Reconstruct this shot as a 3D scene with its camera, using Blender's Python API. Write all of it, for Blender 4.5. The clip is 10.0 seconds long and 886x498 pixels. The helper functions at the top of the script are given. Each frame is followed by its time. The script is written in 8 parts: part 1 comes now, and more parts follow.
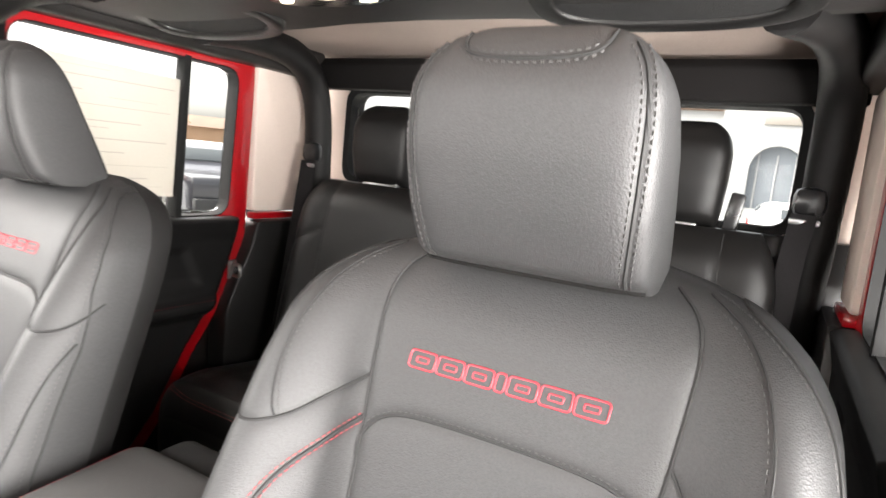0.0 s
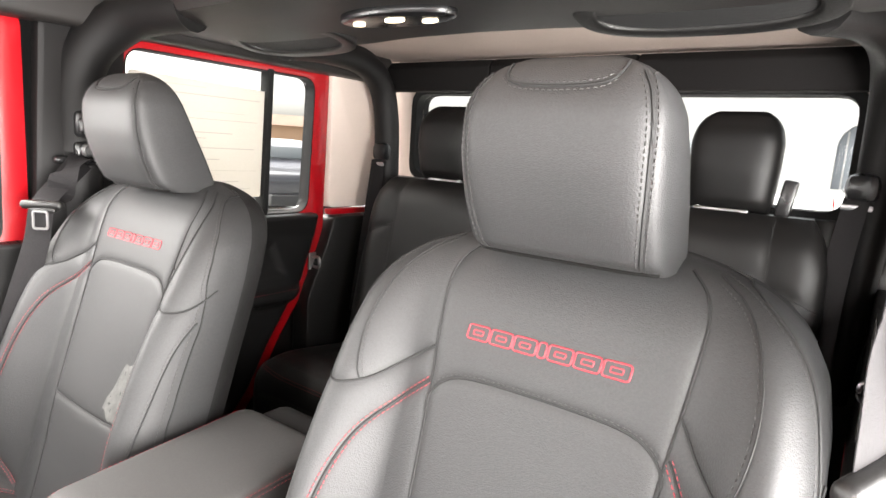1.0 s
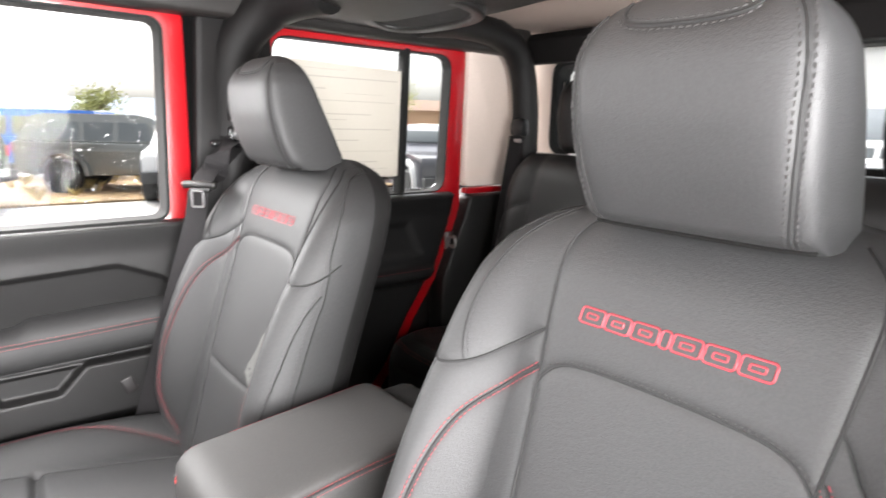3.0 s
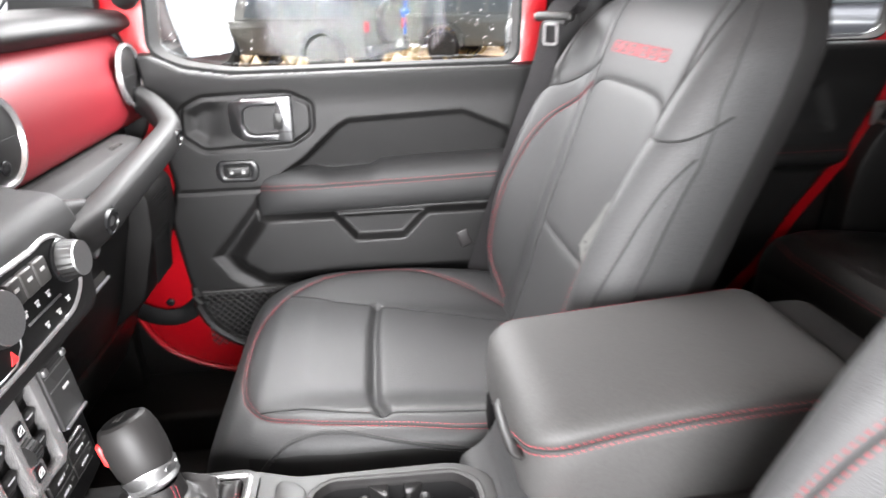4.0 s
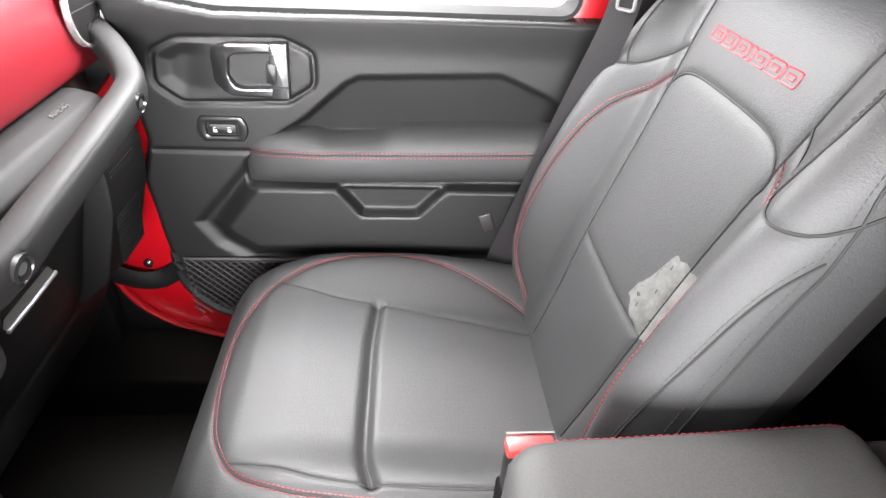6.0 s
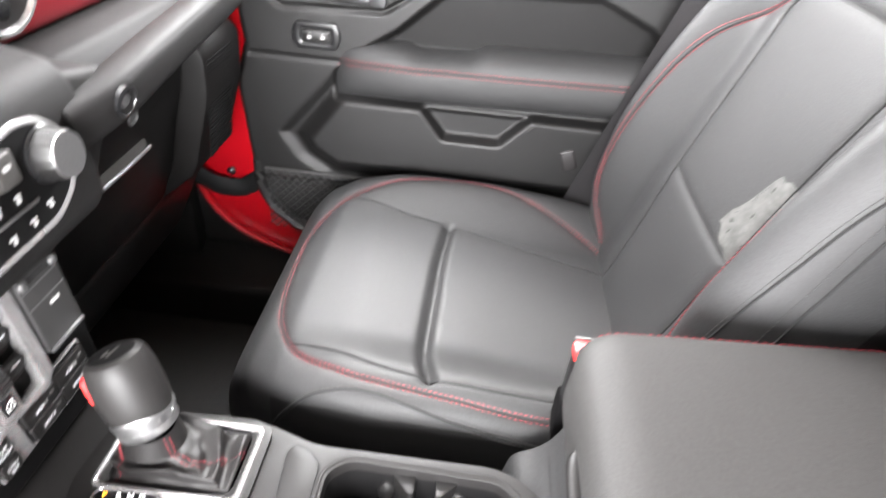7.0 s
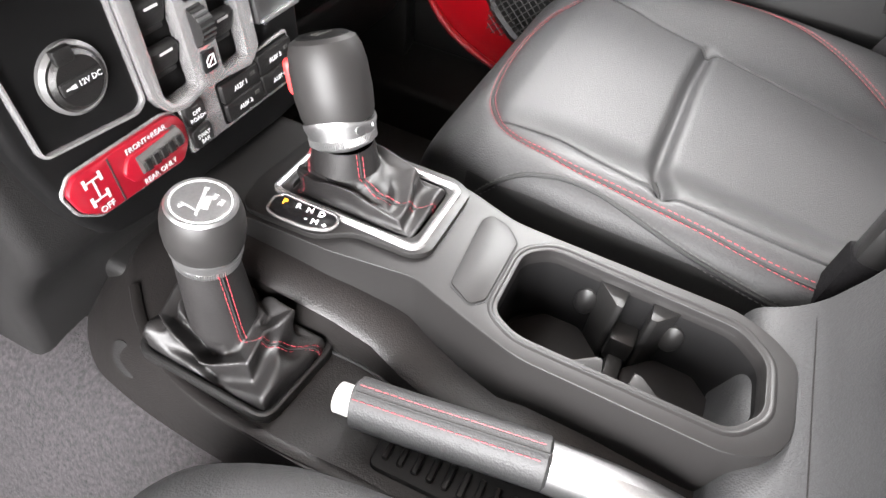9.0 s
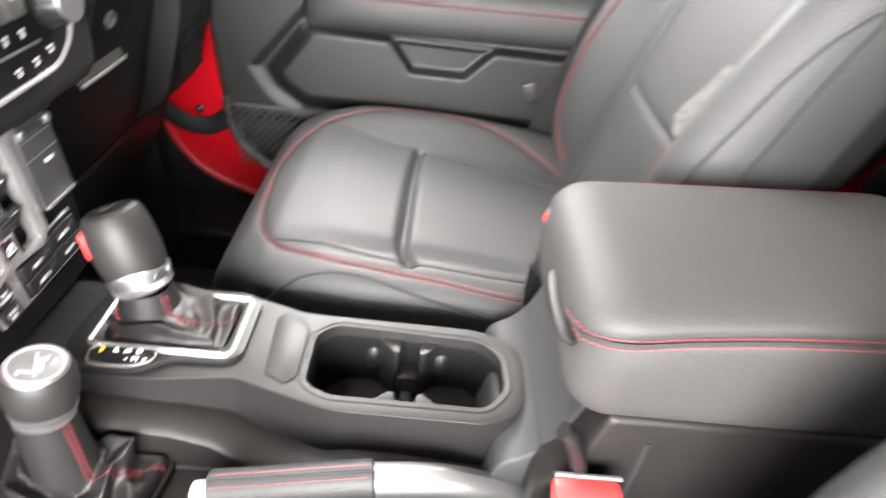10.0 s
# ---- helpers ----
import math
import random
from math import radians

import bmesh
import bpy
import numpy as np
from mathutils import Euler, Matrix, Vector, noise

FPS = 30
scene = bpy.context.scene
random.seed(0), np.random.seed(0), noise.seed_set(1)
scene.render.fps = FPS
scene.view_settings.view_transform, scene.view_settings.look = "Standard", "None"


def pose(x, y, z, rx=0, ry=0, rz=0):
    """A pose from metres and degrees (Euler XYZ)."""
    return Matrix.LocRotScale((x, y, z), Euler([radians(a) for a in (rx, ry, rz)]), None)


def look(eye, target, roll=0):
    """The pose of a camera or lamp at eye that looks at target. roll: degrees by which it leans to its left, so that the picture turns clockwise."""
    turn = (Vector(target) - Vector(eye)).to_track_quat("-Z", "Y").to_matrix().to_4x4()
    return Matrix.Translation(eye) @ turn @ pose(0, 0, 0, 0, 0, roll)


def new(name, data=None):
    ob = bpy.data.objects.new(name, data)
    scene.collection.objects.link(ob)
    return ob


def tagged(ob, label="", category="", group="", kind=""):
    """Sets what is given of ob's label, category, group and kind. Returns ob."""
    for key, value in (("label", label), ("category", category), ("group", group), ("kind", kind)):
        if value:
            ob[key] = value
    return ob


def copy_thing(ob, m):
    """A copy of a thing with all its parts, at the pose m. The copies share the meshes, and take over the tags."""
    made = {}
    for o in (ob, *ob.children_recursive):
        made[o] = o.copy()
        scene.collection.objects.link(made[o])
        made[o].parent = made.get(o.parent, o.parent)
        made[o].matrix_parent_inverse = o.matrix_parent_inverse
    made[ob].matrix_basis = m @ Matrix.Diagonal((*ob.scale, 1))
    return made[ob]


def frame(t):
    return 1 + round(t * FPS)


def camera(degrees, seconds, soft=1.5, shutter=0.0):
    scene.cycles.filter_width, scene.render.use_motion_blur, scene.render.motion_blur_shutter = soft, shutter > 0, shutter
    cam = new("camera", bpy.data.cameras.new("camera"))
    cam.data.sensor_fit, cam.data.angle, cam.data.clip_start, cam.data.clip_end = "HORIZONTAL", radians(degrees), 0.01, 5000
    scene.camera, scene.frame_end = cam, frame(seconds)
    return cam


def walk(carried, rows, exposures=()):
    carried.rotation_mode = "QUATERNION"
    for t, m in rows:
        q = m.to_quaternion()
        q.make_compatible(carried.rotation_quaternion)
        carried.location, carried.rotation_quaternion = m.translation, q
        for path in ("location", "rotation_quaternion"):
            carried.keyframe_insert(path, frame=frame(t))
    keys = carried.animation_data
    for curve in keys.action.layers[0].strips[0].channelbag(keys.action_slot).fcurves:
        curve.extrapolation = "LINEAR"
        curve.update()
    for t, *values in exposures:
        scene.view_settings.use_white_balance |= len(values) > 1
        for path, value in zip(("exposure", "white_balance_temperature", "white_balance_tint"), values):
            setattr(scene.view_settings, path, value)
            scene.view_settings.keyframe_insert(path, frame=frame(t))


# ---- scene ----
cam = camera(73.4, 10.0, 1.5, 0.35)
PATH = [
    (0, (0.61, 0.466, 1.08), (-0.348, 2.199, 0.797), 5.7),
    (0.5, (0.658, 0.382, 1.11), (-0.425, 2.04, 0.825), 4.5),
    (1, (0.68, 0.376, 1.1), (-0.462, 1.984, 0.766), 3.8),
    (1.5, (0.678, 0.382, 1.1), (-0.49, 1.964, 0.739), 3.2),
    (2, (0.674, 0.385, 1.099), (-0.537, 1.93, 0.715), 2.7),
    (3.3, (0.685, 0.46, 1.065), (-0.967, 1.474, 0.573), 1.5),
    (3.5, (0.66, 0.467, 1.027), (-1.086, 1.253, 0.45), 1.1),
    (4, (0.476, 0.521, 0.987), (-1.345, 0.735, 0.188), -1.1),
    (4.5, (0.294, 0.518, 1.041), (-1.454, 0.599, 0.072), 0.7),
    (5, (0.226, 0.525, 1.065), (-1.463, 0.684, 0.005), 2.8),
    (6.5, (0.224, 0.541, 1.073), (-1.4, 0.662, -0.089), 3.7),
    (7, (0.27, 0.527, 0.98), (-1.341, 0.479, -0.203), 5.7),
    (7.5, (0.272, 0.516, 0.865), (-1.187, 0.211, -0.469), 7.0),
    (8, (0.27, 0.497, 0.816), (-1.052, 0.092, -0.629), 7.6),
    (8.5, (0.263, 0.482, 0.799), (-1.0, 0.019, -0.68), 7.1),
    (9, (0.266, 0.478, 0.8), (-0.995, 0.007, -0.679), 7.4),
    (9.5, (0.283, 0.486, 0.824), (-1.095, 0.153, -0.587), 9.3),
    (10, (0.381, 0.515, 0.895), (-1.237, 0.615, -0.276), 7.9),
]
walk(cam, [(t, look(eye, target, roll)) for t, eye, target, roll in PATH], exposures=[(t, e, k, 12) for t, e, k in ((0, 2.3, 6950), (2, 2.25, 6850), (3.5, 2.05, 6600), (4.5, 2.27, 6550), (6.5, 2.5, 6600), (7.5, 2.5, 6600), (9, 2.5, 6650), (10, 2.48, 6800))])

# ---------- daylight: high, bright overcast
world = bpy.data.worlds.new("overcast_sky")
scene.world = world
world.use_nodes = True
wn, wl = world.node_tree.nodes, world.node_tree.links
sky = wn.new("ShaderNodeTexSky")
sky.sky_type, sky.sun_disc = "NISHITA", False
sky.sun_elevation, sky.sun_rotation = radians(55), radians(256)
sky.air_density, sky.dust_density, sky.ozone_density = 1.0, 6.0, 1.0
pale = wn.new("ShaderNodeHueSaturation")
pale.inputs["Saturation"].default_value = 0.22
wl.new(sky.outputs[0], pale.inputs["Color"])
wl.new(pale.outputs[0], wn["Background"].inputs["Color"])
wn["Background"].inputs["Strength"].default_value = 0.15
sun = new("sun", bpy.data.lights.new("sun", "SUN"))
sun.data.energy, sun.data.angle, sun.data.color = 1.5, radians(50), (1.0, 0.985, 0.965)
sun.matrix_world = look((-6, -2.2, 7.5), (0, 0.6, 0))

# the sky's light in the windscreen, the open driver's doorway and the top of the passenger's window
for name, eye, aim, wide, tall, power in (("windscreen_light", (0, -0.10, 1.17), (0, 0.12, 0.55), 1.25, 0.46, 10.4), ("doorway_light", (1.22, 0.52, 0.90), (0, 0.66, 0.47), 1.2, 0.68, 47.0), ("window_light", (-0.83, 0.36, 1.15), (-0.44, 0.40, 0.35), 0.46, 0.18, 7.0)):
    al = new(name, bpy.data.lights.new(name, "AREA"))
    al.data.shape, al.data.size, al.data.size_y, al.data.energy, al.data.color = "RECTANGLE", wide, tall, power, (0.97, 0.985, 1.0)
    al.matrix_world = look(eye, aim)

# ---------- materials


def shader(name, colour, rough=0.5, metal=0.0, grain=0.0, scale=400.0, bump=0.0, blotch=0.0, coat=0.0, spec=0.5, kind="noise", wear=3.0):
    """A surface with fine relief (grain size by scale), rough variation and soft blotches of tone."""
    m = bpy.data.materials.new(name)
    m.use_nodes = True
    n, l = m.node_tree.nodes, m.node_tree.links
    b = n["Principled BSDF"]
    b.inputs["Base Color"].default_value = (*colour, 1)
    b.inputs["Roughness"].default_value, b.inputs["Metallic"].default_value = rough, metal
    b.inputs["Coat Weight"].default_value, b.inputs["Specular IOR Level"].default_value = coat, spec
    b.inputs["Coat Roughness"].default_value = 0.06
    co = n.new("ShaderNodeTexCoord")
    if bump:
        t = n.new("ShaderNodeTexVoronoi" if kind == "cells" else "ShaderNodeTexNoise")
        t.inputs["Scale"].default_value = scale
        l.new(co.outputs["Object"], t.inputs["Vector"])
        bp = n.new("ShaderNodeBump")
        bp.inputs["Strength"].default_value, bp.inputs["Distance"].default_value = bump, 0.001
        src = t.outputs["Distance"] if kind == "cells" else t.outputs[0]
        if kind == "cells":
            t.distance = "EUCLIDEAN"
            fine = n.new("ShaderNodeTexNoise")
            fine.inputs["Scale"].default_value = scale * 0.35
            l.new(co.outputs["Object"], fine.inputs["Vector"])
            add = n.new("ShaderNodeMath")
            add.operation = "ADD"
            l.new(src, add.inputs[0]), l.new(fine.outputs[0], add.inputs[1])
            src = add.outputs[0]
        l.new(src, bp.inputs["Height"])
        l.new(bp.outputs[0], b.inputs["Normal"])
    if grain or blotch:
        big = n.new("ShaderNodeTexNoise")
        big.inputs["Scale"].default_value, big.inputs["Detail"].default_value = wear, 5
        small = n.new("ShaderNodeTexNoise")
        small.inputs["Scale"].default_value = scale * 0.6
        for t in (big, small):
            l.new(co.outputs["Object"], t.inputs["Vector"])
        rb = n.new("ShaderNodeMapRange")
        rb.inputs["From Min"].default_value, rb.inputs["From Max"].default_value = 0.3, 0.7
        rb.inputs["To Min"].default_value, rb.inputs["To Max"].default_value = 1 - blotch, 1 + blotch
        rs = n.new("ShaderNodeMapRange")
        rs.inputs["From Min"].default_value, rs.inputs["From Max"].default_value = 0.3, 0.7
        rs.inputs["To Min"].default_value, rs.inputs["To Max"].default_value = 1 - grain, 1 + grain
        l.new(big.outputs[0], rb.inputs["Value"]), l.new(small.outputs[0], rs.inputs["Value"])
        mul = n.new("ShaderNodeMath")
        mul.operation = "MULTIPLY"
        l.new(rb.outputs[0], mul.inputs[0]), l.new(rs.outputs[0], mul.inputs[1])
        vm = n.new("ShaderNodeVectorMath")
        vm.operation = "SCALE"
        vm.inputs[0].default_value = colour
        l.new(mul.outputs[0], vm.inputs["Scale"])
        l.new(vm.outputs[0], b.inputs["Base Color"])
        rr = n.new("ShaderNodeMapRange")
        rr.inputs["To Min"].default_value, rr.inputs["To Max"].default_value = rough - 0.06, min(1, rough + 0.06)
        l.new(big.outputs[0], rr.inputs["Value"])
        l.new(rr.outputs[0], b.inputs["Roughness"])
    return m


def lamp_shader(name, colour, strength):
    m = shader(name, colour, 0.4)
    b = m.node_tree.nodes["Principled BSDF"]
    b.inputs["Emission Color"].default_value = (*colour, 1)
    b.inputs["Emission Strength"].default_value = strength
    return m


def glass_shader(name, tint, rough=0.0):
    m = bpy.data.materials.new(name)
    m.use_nodes = True
    n, l = m.node_tree.nodes, m.node_tree.links
    n.remove(n["Principled BSDF"])
    clear, gloss, mix, fr = (n.new("ShaderNode" + k) for k in ("BsdfTransparent", "BsdfGlossy", "MixShader", "Fresnel"))
    clear.inputs[0].default_value = (*tint, 1)
    gloss.inputs["Roughness"].default_value = rough
    fr.inputs[0].default_value = 1.13
    l.new(fr.outputs[0], mix.inputs[0]), l.new(clear.outputs[0], mix.inputs[1]), l.new(gloss.outputs[0], mix.inputs[2])
    l.new(mix.outputs[0], n["Material Output"].inputs[0])
    return m


def paint_by_object(name, colours, rough=0.3):
    """Car paint that takes one of several colours for each object."""
    m = shader(name, colours[0], rough, coat=0.6)
    n, l = m.node_tree.nodes, m.node_tree.links
    info, ramp = n.new("ShaderNodeObjectInfo"), n.new("ShaderNodeValToRGB")
    ramp.color_ramp.interpolation = "CONSTANT"
    while len(ramp.color_ramp.elements) < len(colours):
        ramp.color_ramp.elements.new(0.5)
    for i, c in enumerate(colours):
        ramp.color_ramp.elements[i].position = i / len(colours)
        ramp.color_ramp.elements[i].color = (*c, 1)
    l.new(info.outputs["Random"], ramp.inputs[0]), l.new(ramp.outputs[0], n["Principled BSDF"].inputs["Base Color"])
    return m


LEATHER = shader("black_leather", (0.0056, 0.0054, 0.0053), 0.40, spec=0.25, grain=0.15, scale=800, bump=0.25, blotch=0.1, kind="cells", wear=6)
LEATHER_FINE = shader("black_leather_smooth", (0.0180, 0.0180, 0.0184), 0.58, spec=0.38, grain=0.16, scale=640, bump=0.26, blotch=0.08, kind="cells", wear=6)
# Leather lightened to carry the light that falls on the armrest lid.
ARM_LIT = shader("lightened_armrest_leather", (0.0265, 0.0258, 0.0252), 0.62, spec=0.30, grain=0.14, scale=700, bump=0.18, blotch=0.06, kind="cells", wear=6)
# Seat leather darkened to paint the shade on the cushion's inner wall.
SIDE_SHADE = shader("shaded_side_leather", (0.0075, 0.0073, 0.0073), 0.55, spec=0.25, grain=0.14, scale=950, bump=0.15, blotch=0.08, kind="cells", wear=6)
GAITER_SKIN = shader("soft_black_leather", (0.0085, 0.0078, 0.0078), 0.50, spec=0.36, grain=0.12, scale=900, bump=0.16, blotch=0.1, kind="cells", wear=30)
KNOB_SKIN = shader("smooth_black_grip", (0.0125, 0.0118, 0.0116), 0.50, spec=0.25, grain=0.05, scale=1500, bump=0.04, blotch=0.08, wear=25)
SEAM = shader("dark_seam", (0.004, 0.004, 0.004), 0.8)
THREAD = shader("grey_thread", (0.024, 0.0225, 0.0225), 0.7)
RED_THREAD = shader("red_thread", (0.21, 0.013, 0.022), 0.6, grain=0.2, scale=1500)
PLASTIC = shader("black_moulded_plastic", (0.0062, 0.0059, 0.0058), 0.40, spec=0.42, grain=0.15, scale=1300, bump=0.2, blotch=0.1, kind="cells")
GRAINED = shader("grained_black_plastic", (0.0066, 0.0058, 0.0056), 0.46, spec=0.26, grain=0.2, scale=760, bump=0.20, blotch=0.1, kind="cells")
PLASTIC_SATIN = shader("satin_black_plastic", (0.0076, 0.0071, 0.0070), 0.46, spec=0.25, grain=0.05, scale=1500, bump=0.03, blotch=0.08)
PLASTIC_SOFT = shader("soft_black_trim", (0.0088, 0.0084, 0.0084), 0.60, spec=0.20, grain=0.15, scale=1100, bump=0.22, blotch=0.1, kind="cells")
PLASTIC_MATTE = shader("matte_black_panel", (0.0045, 0.0044, 0.0045), 0.55, spec=0.08, blotch=0.15)
GLOVE = shader("deep_black_plastic", (0.0036, 0.0032, 0.0031), 0.5, spec=0.2, grain=0.15, scale=1100, bump=0.2, blotch=0.12, kind="cells")
PLASTIC_GLOSS = shader("smooth_black_plastic", (0.007, 0.007, 0.0075), 0.27, blotch=0.15)
DOOR_TRIM = shader("grained_black_door_trim", (0.0054, 0.0052, 0.0052), 0.46, spec=0.32, grain=0.15, scale=900, bump=0.25, blotch=0.1, kind="cells")
PILLAR_TRIM = shader("dark_padded_trim", (0.0054, 0.0050, 0.0050), 0.55, spec=0.24, grain=0.15, scale=1100, bump=0.2, blotch=0.1, kind="cells")
ROOF_TRIM = shader("dark_overhead_trim", (0.0145, 0.0130, 0.0123), 0.52, spec=0.30, grain=0.1, scale=900, bump=0.15, blotch=0.1)
PLASTIC_GREY = shader("dark_grey_trim", (0.034, 0.0325, 0.031), 0.5, grain=0.1, scale=900, bump=0.15, blotch=0.1)
SILVER = shader("satin_silver", (0.38, 0.38, 0.38), 0.36, metal=0.95, grain=0.05, scale=800, blotch=0.06)
SILVER_PAINT = shader("silver_painted_trim", (0.40, 0.39, 0.392), 0.27, metal=0.75, grain=0.02, scale=800, blotch=0.06)
SILVER_DARK = shader("satin_grey_metal", (0.17, 0.17, 0.17), 0.42, metal=0.8, grain=0.05, scale=800, blotch=0.06)
CHROME = shader("polished_metal", (0.42, 0.42, 0.42), 0.32, metal=1.0, blotch=0.05)
WHITE_PLASTIC = shader("white_plastic", (0.42, 0.41, 0.39), 0.35, blotch=0.05)
FELT = shader("black_felt_seal", (0.004, 0.004, 0.004), 1.0, spec=0.0, blotch=0.1)
# Darker copy of BEIGE: the roof's dimmer light is put into its colour.
DIM_LINING = shader("dimmed_pinkish_lining", (0.42, 0.34, 0.295), 0.85, grain=0.08, scale=600, bump=0.2, blotch=0.08)
CHROME_SATIN = shader("satin_chrome", (0.19, 0.19, 0.195), 0.33, metal=1.0, grain=0.05, scale=800, blotch=0.08)
RED_PAINT = shader("red_body_paint", (0.31, 0.0025, 0.0065), 0.3, coat=0.5, blotch=0.06)
RED_DASH = shader("satin_red_dash_panel", (0.150, 0.007, 0.012), 0.50, metal=0.1, spec=0.2, grain=0.06, scale=1600, blotch=0.05, bump=0.05)
RED_SWITCH = shader("red_switch_panel", (0.19, 0.004, 0.011), 0.3, coat=0.4, blotch=0.05)
RED_PLASTIC = shader("red_button", (0.75, 0.03, 0.03), 0.4, blotch=0.05)
BEIGE = shader("pale_hardtop_lining", (0.62, 0.52, 0.46), 0.75, grain=0.06, scale=600, bump=0.2, blotch=0.06)
CARPET = shader("dark_carpet", (0.0125, 0.0105, 0.0116), 0.95, grain=0.75, scale=420, bump=1.0, blotch=0.15, wear=8)
MAT_BLACK = shader("black_floor_mat", (0.012, 0.012, 0.012), 0.8, grain=0.3, scale=500, bump=0.6, blotch=0.2)
RUBBER = shader("black_rubber", (0.012, 0.012, 0.012), 0.75, spec=0.15, blotch=0.2)
STALK = shader("black_fabric_cover", (0.0035, 0.0033, 0.0035), 0.9, spec=0.04, grain=0.5, scale=600, bump=0.7)
WEBBING = shader("belt_webbing", (0.0085, 0.0078, 0.0083), 0.8, spec=0.18, grain=0.3, scale=700, bump=0.5)
NET = shader("elastic_net", (0.030, 0.029, 0.029), 0.7)
GLASS = glass_shader("window_glass", (0.92, 0.94, 0.94))
GLASS_FRONT = glass_shader("front_window_glass", (0.94, 0.96, 0.96))
WINDSCREEN = glass_shader("windscreen_glass", (0.85, 0.87, 0.87))
GLASS_TINT = glass_shader("tinted_glass", (0.90, 0.92, 0.92))
PAPER = shader("pale_paper", (0.60, 0.575, 0.535), 0.8, grain=0.05, blotch=0.06)
INK = shader("grey_ink", (0.30, 0.27, 0.24), 0.8)
PRINT = shader("faint_print", (0.42, 0.40, 0.37), 0.8)
WHITE_INK = shader("white_print", (0.36, 0.36, 0.36), 0.6)
# Pale colour of the light patch painted on the passenger seat.
LIT_PATCH = shader("pale_light_patch", (0.058, 0.058, 0.055), 0.6, grain=0.12, scale=300, blotch=0.3, wear=45)
DOME_GLOW = lamp_shader("lit_lamp_lens", (1.0, 0.88, 0.66), 1.0)
AMBER_GLOW = lamp_shader("amber_gear_light", (1.0, 0.38, 0.03), 0.8)
WHITE_GLOW = lamp_shader("white_gear_light", (0.9, 0.9, 0.9), 0.22)
nt = PAPER.node_tree
tl_, mx_ = nt.nodes.new("ShaderNodeBsdfTranslucent"), nt.nodes.new("ShaderNodeMixShader")
tl_.inputs[0].default_value = (0.54, 0.52, 0.48, 1)
mx_.inputs[0].default_value = 0.6
nt.links.new(nt.nodes["Principled BSDF"].outputs[0], mx_.inputs[1]), nt.links.new(tl_.outputs[0], mx_.inputs[2])
nt.links.new(mx_.outputs[0], nt.nodes["Material Output"].inputs[0])
RAIN = shader("rain_drops", (0.8, 0.8, 0.8), 0.2)
nr_ = RAIN.node_tree
tr_, mr_ = nr_.nodes.new("ShaderNodeBsdfTranslucent"), nr_.nodes.new("ShaderNodeMixShader")
tr_.inputs[0].default_value = (0.95, 0.95, 0.95, 1)
mr_.inputs[0].default_value = 0.85
nr_.links.new(nr_.nodes["Principled BSDF"].outputs[0], mr_.inputs[1]), nr_.links.new(tr_.outputs[0], mr_.inputs[2])
nr_.links.new(mr_.outputs[0], nr_.nodes["Material Output"].inputs[0])
MIRROR = shader("mirror_glass", (0.9, 0.92, 0.92), 0.02, metal=1.0)


# ---------- mesh tools; a geo is (points, faces)


def curve(xs, ys, blur=0.0):
    """A smooth function through a short table."""
    xs, ys = np.array(xs, float), np.array(ys, float)
    g = np.linspace(xs[0], xs[-1], 600)
    v = np.interp(g, xs, ys)
    if blur:
        step = g[1] - g[0]
        k = np.exp(-0.5 * (np.arange(-200, 201) * step / blur) ** 2)
        pad = np.concatenate([v[0] - (v[1] - v[0]) * np.arange(200, 0, -1), v, v[-1] + (v[-1] - v[-2]) * np.arange(1, 201)])
        v = np.convolve(pad, k / k.sum(), "valid")
    return lambda q: np.interp(q, g, v)


def spline(pts, step=0.006, closed=False):
    """Points at even steps along a smooth line through pts."""
    p = np.array(pts, float)
    n = len(p)
    out = []
    for i in range(n if closed else n - 1):
        a, b, c, d = (p[(i + k) % n] if closed else p[min(max(i + k, 0), n - 1)] for k in (-1, 0, 1, 2))
        for s in np.linspace(0, 1, 24, endpoint=False):
            out.append(0.5 * (2 * b + (c - a) * s + (2 * a - 5 * b + 4 * c - d) * s * s + (3 * b - a - 3 * c + d) * s ** 3))
    if not closed:
        out.append(p[-1])
    out = np.array(out)
    if closed:
        out = np.vstack([out, out[:1]])
    d = np.concatenate([[0], np.cumsum(np.linalg.norm(np.diff(out, axis=0), axis=1))])
    m = max(2, int(d[-1] / step) + 1)
    q = np.linspace(0, d[-1], m, endpoint=not closed)
    return np.stack([np.interp(q, d, out[:, k]) for k in range(out.shape[1])], axis=1)


def merged(*geos):
    v, f, o = [], [], 0
    for gv, gf in geos:
        v += [tuple(p) for p in gv]
        f += [tuple(i + o for i in face) for face in gf]
        o += len(gv)
    return v, f


def moved(geo, m):
    return [tuple(m @ Vector(p)) for p in geo[0]], geo[1]


def from_bm(bm):
    bm.verts.index_update()
    g = [tuple(v.co) for v in bm.verts], [tuple(v.index for v in f.verts) for f in bm.faces]
    bm.free()
    return g


def box(c, s, bev=0.003, seg=2, m=None):
    bm = bmesh.new()
    bmesh.ops.create_cube(bm, size=1)
    bmesh.ops.scale(bm, vec=s, verts=bm.verts)
    if bev:
        bmesh.ops.bevel(bm, geom=bm.edges[:], offset=min(bev, min(s) * 0.45), segments=seg, profile=0.5, affect="EDGES")
    bmesh.ops.transform(bm, matrix=Matrix.Translation(c) @ (m or Matrix()), verts=bm.verts)
    return from_bm(bm)


AX = {"x": (1, 2, 0), "y": (0, 2, 1), "z": (0, 1, 2)}


